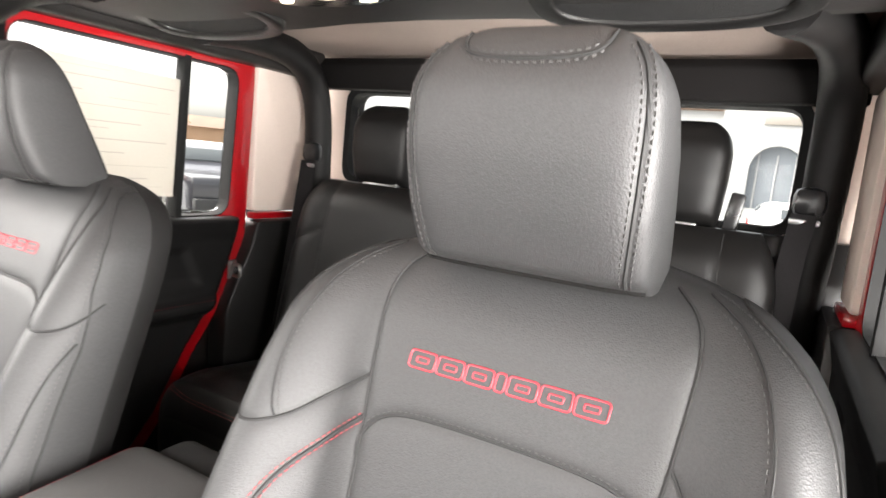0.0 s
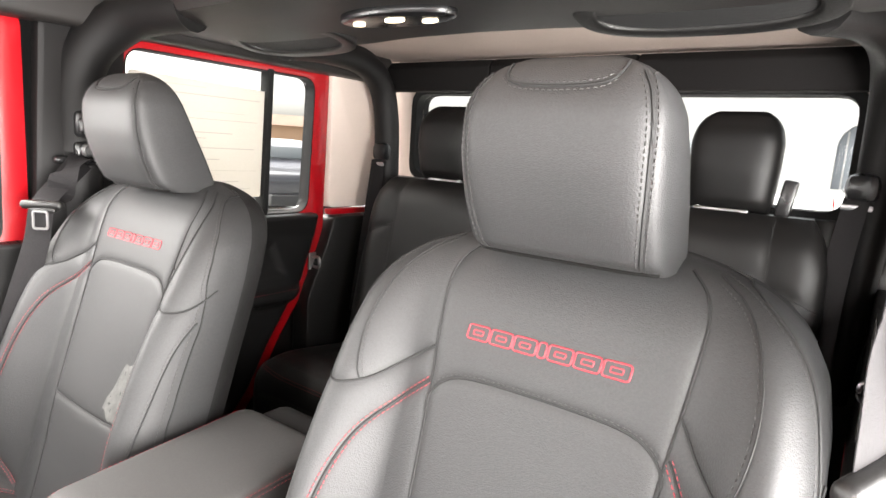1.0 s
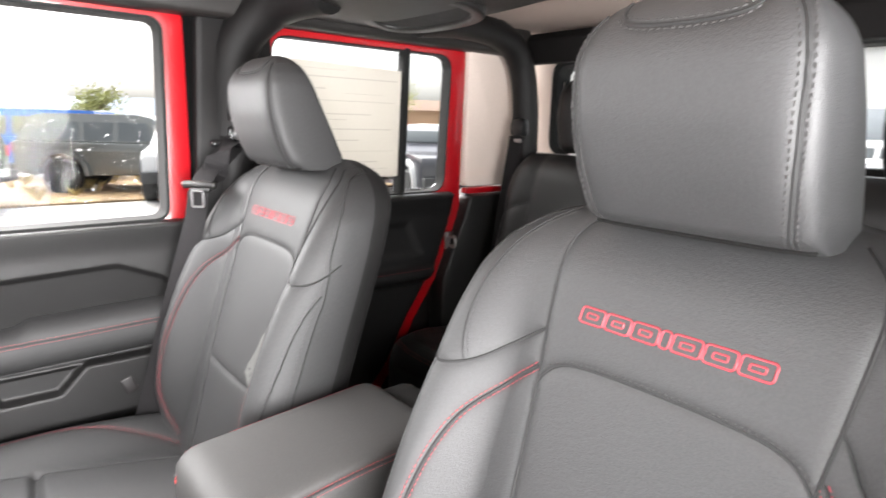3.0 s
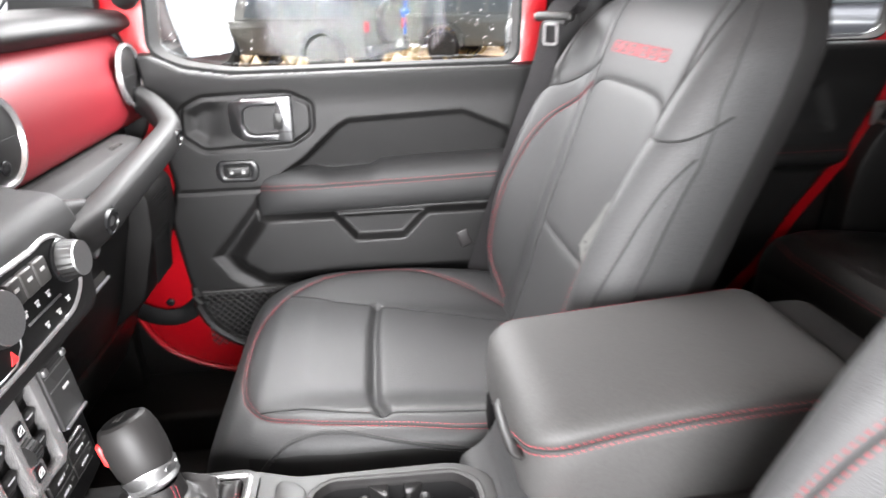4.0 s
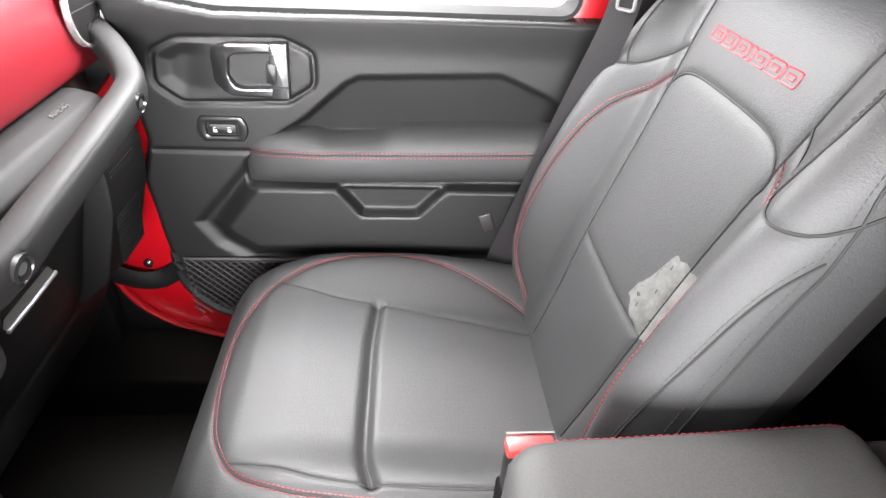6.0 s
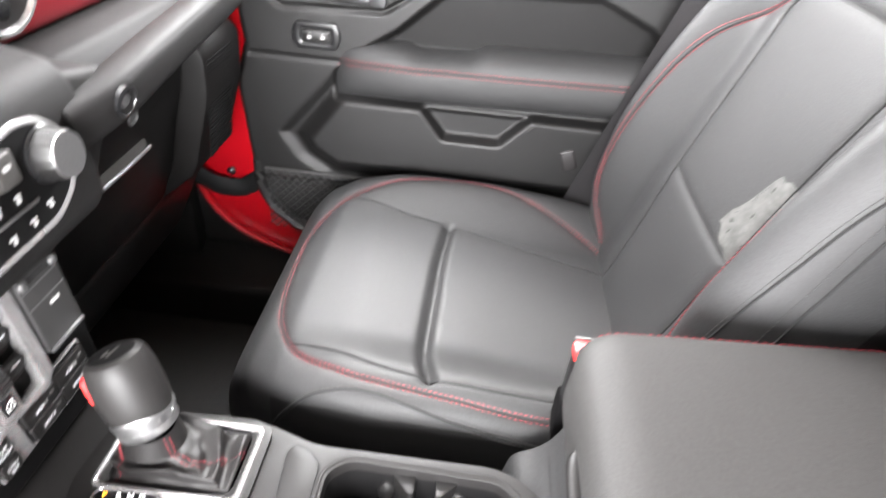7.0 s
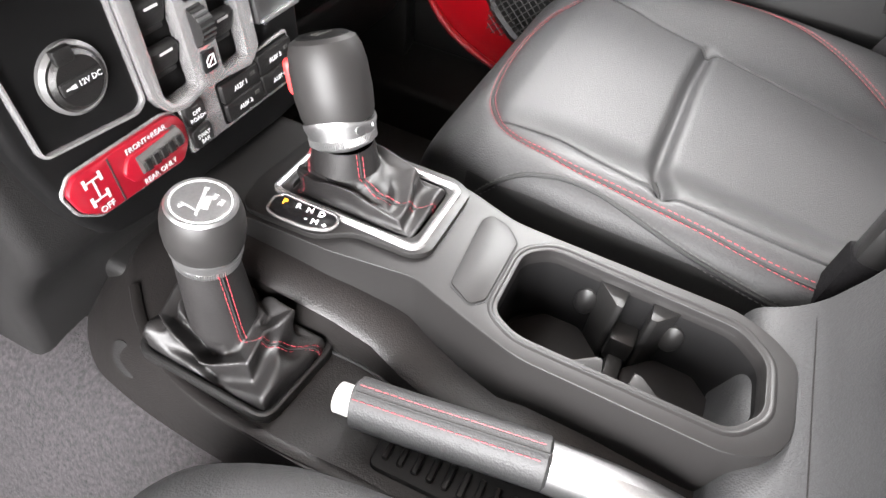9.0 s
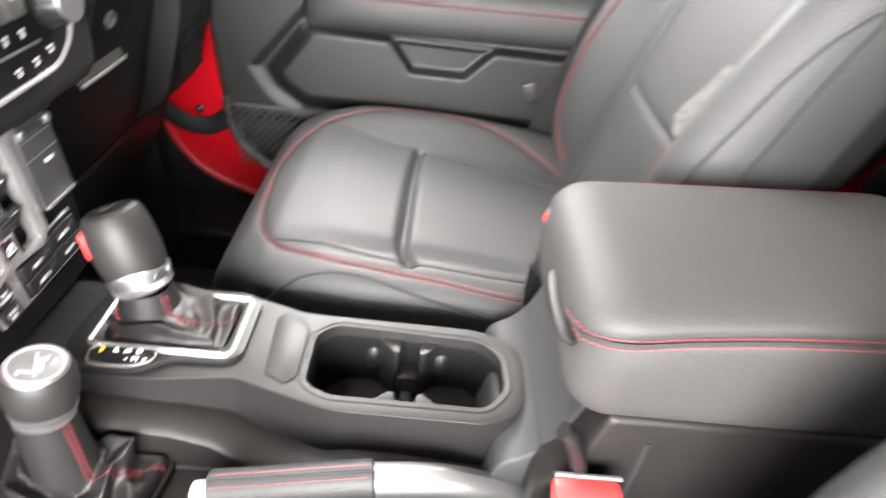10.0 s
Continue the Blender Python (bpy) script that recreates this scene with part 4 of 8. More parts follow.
for s in (-1, 1):
    b = thing("seat_belt", "black seat belt hanging from the door pillar", "seat belt", (s * 0.72, 0.99, 1.03), group="front seat belts")
    if s < 0:
        run = [(-0.702, 0.962, 1.020), (-0.668, 0.915, 0.985), (-0.628, 0.860, 0.940), (-0.634, 0.846, 0.86), (-0.658, 0.806, 0.70), (-0.682, 0.762, 0.52), (-0.692, 0.736, 0.42), (-0.702, 0.722, 0.33)]
        across = [(0.10, 0.98, -0.15), (0.45, 0.85, -0.10), (0.74, 0.67, 0.0), (0.70, 0.70, 0.0), (0.55, 0.80, 0.0), (0.42, 0.88, 0.0), (0.35, 0.93, 0.0), (0.3, 0.95, 0.0)]
        at, low, knot = (-0.722, 0.985, 1.045), (-0.690, 0.715, 0.30), (-0.627, 0.858, 0.940)
    else:
        run = [(0.712, 0.955, 1.105), (0.702, 0.915, 1.055), (0.700, 0.862, 0.995), (0.703, 0.805, 0.930), (0.706, 0.790, 0.80), (0.705, 0.765, 0.55), (0.71, 0.75, 0.33)]
        across = [(0.06, 0.98, 0.0), (0.02, 0.98, 0.0), (0.10, 0.98, 0.0), (0.34, 0.94, 0.0), (0.4, 0.9, 0.0), (0.4, 0.9, 0.0), (0.4, 0.9, 0.0)]
        at, low, knot = (0.722, 0.985, 1.125), (0.71, 0.74, 0.30), (0.705, 0.795, 0.922)
    part("webbing", ribbon(run, across, 0.047, 0.0016), WEBBING, b, "ribbed black webbing")
    if s < 0:
        slack = [(-0.706, 0.968, 1.030), (-0.672, 0.946, 1.022), (-0.640, 0.912, 1.004), (-0.634, 0.898, 0.985), (-0.650, 0.902, 0.965), (-0.640, 0.884, 0.945), (-0.630, 0.864, 0.938)]
        part("slack_webbing", ribbon(slack, [(0.15, 0.95, -0.25), (0.55, 0.75, 0.35), (0.30, 0.75, 0.55), (0.60, 0.75, -0.2), (0.35, 0.85, -0.45), (0.7, 0.65, 0.1), (0.74, 0.67, 0.0)], 0.050, 0.0018), WEBBING, b, "slack folds of black webbing")
    m = Matrix.Translation(at)
    gd = part("guide", moved(merged(box((0, -0.024, -0.022), (0.026, 0.088, 0.018), 0.008, 3), box((0, -0.004, -0.002), (0.020, 0.046, 0.040), 0.009, 3)), m), PLASTIC_GLOSS, b, "black belt guide")
    part("guide_bolt", lathe([(0.014, 0), (0.015, 0.010), (0.010, 0.015), (0.008, 0.013)], 16, axes((at[0] - s * 0.008, at[1] - 0.004, at[2]), (0, -s, 0), (0, 0, 1))), SILVER_DARK, gd, "round steel bolt")
    part("adjuster", moved(merged(box((0.0, 0.0, 0.055), (0.030, 0.050, 0.056), 0.010, 3), box((-s * 0.012, -0.004, 0.052), (0.016, 0.036, 0.034), 0.008, 3)), m), PLASTIC_GLOSS, b, "black height adjuster")
    u = Vector(across[2 if s < 0 else 3])
    k = axes(knot, u, (0, 0, 1))
    tg = part("tongue", moved(merged(box((0, 0, 0), (0.078, 0.017, 0.018), 0.007, 3), box((0.004, -0.010, 0.002), (0.046, 0.010, 0.013), 0.004)), k), PLASTIC, b, "black plastic tongue holder")
    part("tongue_plate", moved(tube(np.array(round_poly([(-0.013, -0.012), (0.013, -0.012), (0.013, -0.046), (-0.013, -0.046)], 0.005)) @ np.array([[1, 0, 0], [0, 1, 0]]) + (0, 0, 0.009), 0.0026, 6, closed=True), k), SILVER, tg, "bright metal tongue loop")
    part("anchor", box(low, (0.03, 0.06, 0.07), 0.01), PLASTIC, b)
    if s < 0:
        part("end_tab", box((-0.712, 0.708, 0.490), (0.008, 0.026, 0.040), 0.006, 3, m=pose(0, 0, 0, 20, 0, 0)), shader("grey_tab", (0.0095, 0.0080, 0.0082), 0.5, blotch=0.08), b, "grey plastic tab")
    r = thing("rear_seat_belt", "rear belt guide on the padded bar", "seat belt", (s * 0.66, 1.88, 1.0), group="rear seat belts")
    part("guide", sided(box((-0.66, 1.875, 1.075), (0.06, 0.04, 0.06), 0.018), s), PLASTIC_GLOSS, r)
    part("webbing", sided(tube(spline([(-0.655, 1.855, 1.05), (-0.645, 1.83, 0.95), (-0.64, 1.80, 0.8), (-0.64, 1.76, 0.55)], 0.03), 0.024, 8, flat=0.06, up=(0.3, -1, 0)), s), WEBBING, r)
    part("chrome_ring", sided(box((-0.656, 1.852, 1.035), (0.055, 0.006, 0.012), 0.003), s), CHROME, r)

# ---------- front seats
PX, DX = -0.411, 0.4225          # seat centre lines


def upright(cx):
    """Pads that face forward: a across, b up, h forward."""
    def place(p, way=False):
        q = np.stack([p[..., 0], -p[..., 2], p[..., 1]], -1)
        return q if way else q + np.array((cx, 0, 0))
    return place


def lying(cx):
    """Pads that face up: a across, b to the rear, h up."""
    def place(p, way=False):
        q = np.stack([p[..., 0], p[..., 1], p[..., 2]], -1)
        return q if way else q + np.array((cx, 0, 0))
    return place


def bump(lo, hi):
    return lambda a: ease(a, lo, hi)


BACK_TOP = 1.008
MID = 0.010                     # sewn panels shifted sideways to fit the camera's view of both seats
HALF = [(0.103, 0.40), (0.105, 0.42), (0.112, 0.52), (0.118, 0.60), (0.122, 0.70), (0.126, 0.76), (0.132, 0.83), (0.138, 0.88), (0.143, 0.937), (0.142, 0.962), (0.134, 0.980), (0.115, 0.996)]
INNER_R, INNER_L = [(MID + x, b) for x, b in HALF], [(MID - x, b) for x, b in HALF]
ARCH = [(MID + x, b) for x, b in ((-0.131, 0.802), (-0.132, 0.818), (-0.120, 0.836), (-0.098, 0.847), (-0.06, 0.851), (0, 0.852), (0.06, 0.851), (0.098, 0.847), (0.120, 0.836), (0.132, 0.818), (0.131, 0.802))]
PATCH = [(0.147, 0.874), (0.167, 0.846), (0.190, 0.829), (0.212, 0.822), (0.235, 0.820), (0.250, 0.823), (0.2575, 0.834), (0.2605, 0.850)]
PATCH_L = [(-0.127, 0.874)] + [(-x, b) for x, b in PATCH[1:]]
RIDGE = [(0.200, 0.827), (0.207, 0.85), (0.2115, 0.884), (0.2095, 0.917), (0.199, 0.951), (0.179, 0.977), (0.150, 0.995)]
RED_LINE = [(0.145, 0.836), (0.162, 0.808), (0.185, 0.777), (0.199, 0.742), (0.208, 0.69), (0.213, 0.625), (0.217, 0.565), (0.216, 0.51), (0.206, 0.46), (0.180, 0.42), (0.165, 0.405)]
RED_LINE_L = [(-0.124, 0.836), (-0.156, 0.808)] + [(-x, b) for x, b in RED_LINE[2:]]
LOW_SEAM = [(MID - 0.117, 0.598), (MID - 0.05, 0.5955), (MID + 0.05, 0.5955), (MID + 0.117, 0.598)]


def back_region(a, b):
    s = "left" if a < 0 else "right"
    x = abs(a)
    xi = np.interp(b, [p[1] for p in HALF], [p[0] for p in HALF])
    if abs(a - MID) < xi:
        if b < 0.597:
            return "lower_panel"
        return "insert" if b < np.interp(a, [p[0] for p in ARCH], [p[1] for p in ARCH]) else "upper_panel"
    pb = np.interp(x, [p[0] for p in PATCH], [p[1] for p in PATCH])
    if b > pb:
        return "shoulder_panel|" + s
    xr = np.interp(-b, [-p[1] for p in RED_LINE], [p[0] for p in RED_LINE])
    return ("bolster|" if x < xr else "side_panel|") + s


def backrest_pad(cx):
    crown = curve([0.36, 0.42, 0.5, 0.56, 0.62, 0.72, 0.84, 0.90, 0.96, 1.01], [-0.752, -0.772, -0.797, -0.812, -0.830, -0.862, -0.903, -0.922, -0.946, -0.968], 0.02)
    cap = lambda b: np.sqrt(np.clip(1 - (np.clip(b - 0.93, 0, 1) / (BACK_TOP - 0.93 + 0.003)) ** 2, 0, 1))
    thick = lambda b: 0.02 + 0.115 * cap(b)
    front = lambda b: crown(b) - 0.5 * (0.135 - thick(b))
    wide = curve([0.36, 0.42, 0.5, 0.65, 0.8, 0.87, 0.92, 0.955, 0.985, 1.0, 1.008], [0.235, 0.257, 0.265, 0.267, 0.264, 0.261, 0.252, 0.231, 0.194, 0.146, 0.108], 0.008)
    bol = curve([0.36, 0.42, 0.5, 0.62, 0.74, 0.84, 0.9, 0.96, 1.01], [0.014, 0.047, 0.089, 0.105, 0.096, 0.074, 0.056, 0.034, 0.014], 0.02)
    seams = [INNER_L, INNER_R, ARCH, PATCH, PATCH_L, LOW_SEAM, RED_LINE, RED_LINE_L]
    return Pad(0.37, BACK_TOP, wide, front, thick, bol, bump(0.150, 0.238), seams, upright(cx), p=3.8, puff=0.0042, soft=0.0055)


HR_SEAM = [(0.0845, 0.988), (0.0885, 1.03), (0.0915, 1.08), (0.0915, 1.13), (0.086, 1.160), (0.075, 1.180)]
HR_TOP = [(-0.058, 1.190), (-0.056, 1.177), (-0.042, 1.168), (0, 1.165), (0.042, 1.168), (0.056, 1.177), (0.058, 1.190)]


def headrest_pad(cx):
    crown = curve([0.978, 1.0, 1.04, 1.09, 1.14, 1.18, 1.21], [-0.922, -0.907, -0.889, -0.877, -0.875, -0.883, -0.897], 0.012)
    lo, hi = 0.980, 1.199
    cap = lambda b: np.sqrt(np.clip(1 - np.clip((b - 1.13) / (hi - 1.13), 0, 1) ** 2.4, 0, 1)) * np.sqrt(np.clip(1 - np.clip((0.998 - b) / (0.998 - lo + 0.004), 0, 1) ** 2, 0, 1))
    base = curve([0.978, 1.0, 1.04, 1.08, 1.12, 1.16, 1.205], [0.110, 0.119, 0.121, 0.113, 0.100, 0.082, 0.065], 0.012)
    thick = lambda b: 0.006 + base(b) * cap(b)
    front = lambda b: crown(b) - 0.5 * (base(b) - thick(b)) * 0.9
    wide0 = curve([0.978, 1.0, 1.05, 1.10, 1.145, 1.165, 1.18, 1.19, 1.196, 1.200], [0.1005, 0.104, 0.105, 0.105, 0.1015, 0.094, 0.082, 0.068, 0.053, 0.038], 0.004)
    stand = upright(cx)

    def place(p, way=False):
        return stand(p, True) if way else stand(p) * (1, 1, 0.914) + (0, 0, 0.0971)
    return Pad(lo, hi, wide0, front, thick, lambda b: 0 * b, bump(0.1, 0.2), [HR_SEAM, mirrored(HR_SEAM), HR_TOP], place, p=6.5, puff=0.0028, soft=0.005)


PIPE = [(0.240, 0.80), (0.250, 0.70), (0.2535, 0.62), (0.248, 0.55), (0.239, 0.47), (0.228, 0.41), (0.199, 0.349), (0.150, 0.315), (0.10, 0.299), (0.03, 0.290), (-0.06, 0.290), (-0.136, 0.311), (-0.187, 0.351), (-0.22, 0.412), (-0.240, 0.48), (-0.243, 0.54), (-0.230, 0.60), (-0.194, 0.685), (-0.158, 0.753), (-0.12, 0.79)]
INS_IN = [(0.181, 0.338), (0.196, 0.40), (0.214, 0.45), (0.226, 0.512), (0.231, 0.60), (0.228, 0.70), (0.215, 0.80)]
INS_OUT = [(-0.176, 0.344), (-0.146, 0.43), (-0.133, 0.515), (-0.111, 0.648), (-0.086, 0.784)]
SIDE_LINE = [(0.318, 0.338), (0.336, 0.380), (0.356, 0.412), (0.380, 0.434), (0.412, 0.445), (0.45, 0.4475), (0.49, 0.443), (0.55, 0.431), (0.62, 0.417), (0.67, 0.404), (0.72, 0.392)]
CROSS = [(-0.131, 0.510), (-0.044, 0.503), (0.05, 0.501), (0.137, 0.500), (0.185, 0.503), (0.224, 0.512)]


CUSHION_WIDE = curve([0.235, 0.25, 0.27, 0.30, 0.36, 0.45, 0.6, 0.83], [0.175, 0.20, 0.220, 0.240, 0.262, 0.274, 0.276, 0.262], 0.008)


def cushion_region(a, b):
    if b < 0.33:
        return "front_panel"
    xi = np.interp(b, [p[1] for p in INS_IN], [p[0] for p in INS_IN])
    xo = np.interp(b, [p[1] for p in INS_OUT], [p[0] for p in INS_OUT])
    if xo < a < xi:
        return "front_insert" if b < 0.507 else "rear_insert"
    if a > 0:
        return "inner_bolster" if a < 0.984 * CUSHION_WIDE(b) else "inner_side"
    return "outer_bolster" if a > -0.240 else "outer_side"


def cushion_pad(cx):
    crown = curve([0.235, 0.24, 0.25, 0.265, 0.29, 0.33, 0.40, 0.55, 0.7, 0.83], [0.27, 0.325, 0.362, 0.394, 0.420, 0.434, 0.436, 0.420, 0.402, 0.385], 0.006)
    thick = lambda b: crown(b) - 0.17
    wide = CUSHION_WIDE
    bol = curve([0.235, 0.32, 0.42, 0.55, 0.7, 0.83], [0.0, 0.006, 0.024, 0.038, 0.044, 0.04], 0.02)
    return Pad(0.237, 0.83, wide, crown, thick, bol, bump(0.13, 0.235), [PIPE], lying(cx), p=9, puff=0.0050, soft=0.006, groove=[CROSS], fine=[INS_IN, INS_OUT])


def front_seat(cx):
    seat = thing("front_seat", "black leather front seat with red stitching", "car seat", (cx, 0.55, 0.0), group="front seats")
    back = backrest_pad(cx)
    edge = [(0.150, 1.0), (0.186, 0.984), (0.222, 0.955), (0.243, 0.922), (0.2535, 0.88), (0.2585, 0.84)] + [(0.9915 * back.wide(b), b) for b in np.linspace(0.80, 0.43, 12)]
    flank = [(0.2605, 0.803), (0.259, 0.789), (0.257, 0.768), (0.2555, 0.735), (0.2545, 0.69), (0.2525, 0.64), (0.249, 0.59), (0.244, 0.53), (0.236, 0.46)]
    flanks = (flank, mirrored(flank), edge, mirrored(edge))
    back.build(seat, back_region, LEATHER_FINE, PLASTIC_SOFT, cols=230, rows=240, back="back_shell")
    g = [back.seam(line) for line in (INNER_L, INNER_R, ARCH, PATCH, PATCH_L, LOW_SEAM, RED_LINE, RED_LINE_L)]
    g += [back.seam(q, 0.0014) for q in flanks]
    g += [back.seam(RIDGE, 0.0011), back.seam(mirrored(RIDGE), 0.0011)]
    part("back_seams", merged(*g), SEAM, seat, "dark seams", kind="stuff")
    part("ridge_stitching", merged(*[back.rows_of_thread(q, (0.004,) if i == 0 else (-0.004,), 0.0038, 0.0028, 0.0007) for i, q in enumerate((RIDGE, mirrored(RIDGE)))], back.rows_of_thread(ARCH[1:-1], (0.004,), 0.003, 0.003, 0.0006), *[back.rows_of_thread(q, (-0.0022 if q[0][0] > 0 else 0.0022,), 0.0042, 0.0026, 0.0006) for q in flanks]), THREAD, seat, "grey stitching", kind="stuff")
    part("red_back_stitching", merged(*[back.rows_of_thread(q, (-0.0036, 0.0036), 0.0042, 0.0022, 0.00065) for q in (RED_LINE, RED_LINE_L)]), RED_THREAD, seat, "red double stitching", kind="stuff")
    # embroidered badge: seven outlined blocks, leaning a little
    x0 = -0.0885
    for k, w in enumerate((0.0295, 0.0290, 0.0290, 0.0115, 0.0290, 0.0300, 0.0300)):
        o = round_poly([(x0, 0.8925), (x0 + w - 0.0024, 0.8925), (x0 + w - 0.0014, 0.9075), (x0 + 0.0010, 0.9075)], 0.0036, 3)
        o = np.array(o + o[:1])
        c = o[:-1].mean(0)
        rows = [tube(back.at(o[:, 0], o[:, 1], 0.0004)[0], 0.0011, 5)]
        if w > 0.02:
            q = c + (o - c) * (0.46, 0.32)
            rows.append(tube(back.at(q[:, 0], q[:, 1], 0.0004)[0], 0.0009, 5))
        part("badge_block", merged(*rows), RED_THREAD, seat, "red embroidered block")
        x0 += w
    # headrest
    hr = headrest_pad(cx + 0.011)
    obs = hr.build(seat, lambda a, b: "headrest", LEATHER_FINE, LEATHER_FINE, cols=120, rows=110, back="headrest_back")
    part("headrest_seams", merged(*[hr.seam(q) for q in (HR_SEAM, mirrored(HR_SEAM), HR_TOP)]), SEAM, seat, kind="stuff")
    part("headrest_stitching", merged(*[hr.rows_of_thread(q, (-0.0042, 0.0042), 0.0036, 0.0026, 0.0008) for q in (HR_SEAM, mirrored(HR_SEAM), HR_TOP[1:-1])]), THREAD, seat, "grey double stitching", kind="stuff")
    edge = [(t, 0.9845) for t in np.linspace(-0.097, 0.097, 12)]
    part("headrest_piping", hr.seam(edge, 0.002), LEATHER, seat)
    for x in (-0.065, 0.065):
        part("headrest_post", tube([(cx + 0.011 + x, 0.985, 0.95), (cx + 0.011 + x, 0.985, 1.02)], 0.007, 12), CHROME, seat, "metal headrest post")
        part("post_sleeve", box((cx + x, 0.978, 1.005), (0.035, 0.04, 0.012), 0.005), PLASTIC_GLOSS, seat)
    # cushion
    cu = cushion_pad(cx - 0.009)
    # the inner wall takes the darkened leather as its shade
    cu.build(seat, cushion_region, LEATHER_FINE, PLASTIC, cols=220, rows=200, back="underside", special={"inner_side": SIDE_SHADE})
    side = cu.wall(spline(SIDE_LINE, 0.006), 1)
    outw = np.tile((0.97, 0.0, 0.2), (len(side), 1))
    part("cushion_seams", merged(*[cu.seam(q) for q in (PIPE, INS_IN, INS_OUT)], cu.seam(CROSS[-2:], 0.0009), tube(side, 0.0022, 6)), SEAM, seat, kind="stuff")
    part("side_stitching", merged(stitches(side + (0.0006, 0, 0.0052), outw, 0.0036, 0.0026, 0.0006), stitches(side + (0.0006, 0, -0.0052), outw, 0.0036, 0.0026, 0.0006)), THREAD, seat, "grey stitching", kind="stuff")
    part("red_cushion_stitching", cu.rows_of_thread(PIPE, (-0.0032, 0.0032), 0.0040, 0.0022, 0.00055), RED_THREAD, seat, "red double stitching", kind="stuff")
    # base
    part("seat_base", merged(box((cx, 0.56, 0.13), (0.40, 0.46, 0.09), 0.02), box((cx - 0.16, 0.55, 0.04), (0.05, 0.5, 0.08), 0.01), box((cx + 0.16, 0.55, 0.04), (0.05, 0.5, 0.08), 0.01)), PLASTIC, seat, "black seat base and runners")
    part("side_cover", slab(round_poly([(0.36, 0.14), (0.84, 0.14), (0.86, 0.36), (0.72, 0.34), (0.40, 0.28)], 0.03), cx - 0.262, cx - 0.235, "x", 0.008), PLASTIC, seat)
    return seat, back


seat_p, back_p = front_seat(PX)
copy_thing(seat_p, pose(DX, 0.55, 0.0))

# patch of light painted on the passenger backrest, its holes being drop shadows
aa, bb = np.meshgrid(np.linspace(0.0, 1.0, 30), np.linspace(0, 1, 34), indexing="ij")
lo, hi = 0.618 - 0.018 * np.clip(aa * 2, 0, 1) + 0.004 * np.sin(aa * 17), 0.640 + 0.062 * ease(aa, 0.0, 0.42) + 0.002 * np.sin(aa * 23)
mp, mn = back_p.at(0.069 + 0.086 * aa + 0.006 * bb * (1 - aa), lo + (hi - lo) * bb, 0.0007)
mark = thing("dust_mark", "pale patch of light painted on the passenger seat back", "stain", (PX, 0.8, 0.65))
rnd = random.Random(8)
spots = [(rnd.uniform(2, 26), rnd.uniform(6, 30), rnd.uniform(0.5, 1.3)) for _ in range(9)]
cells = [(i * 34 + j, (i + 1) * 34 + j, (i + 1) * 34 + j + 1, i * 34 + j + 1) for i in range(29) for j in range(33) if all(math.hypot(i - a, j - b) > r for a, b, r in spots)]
part("mark", ([tuple(p) for p in mp.reshape(-1, 3)], cells), LIT_PATCH, mark, normals=[tuple(q) for q in mn.reshape(-1, 3)])

# buckles beside the seats
for x, y, nm in ((-0.168, 0.684, "passenger"), (0.122, 0.668, "driver")):
    bk = thing("belt_buckle", "seat belt buckle with a red button beside the console", "belt buckle", (x, y, 0.2), group="front belt buckles")
    dz = -0.022 if x < 0 else -0.082
    part("stalk", box((x, y, 0.37 + dz), (0.030, 0.060, 0.27), 0.005), STALK, bk, "black fabric stalk")
    part("buckle_head", box((x, y, 0.53 + dz), (0.026, 0.054, 0.085), 0.007), PLASTIC, bk)
    part("button", box((x, y - 0.002, 0.572 + dz), (0.022, 0.052, 0.014), 0.004), RED_PLASTIC, bk, "red release button")
    part("slot", tube([(x - 0.0125, y - 0.026, 0.578 + dz), (x - 0.0125, y + 0.026, 0.578 + dz)], 0.0022, 6), SILVER_DARK, bk)

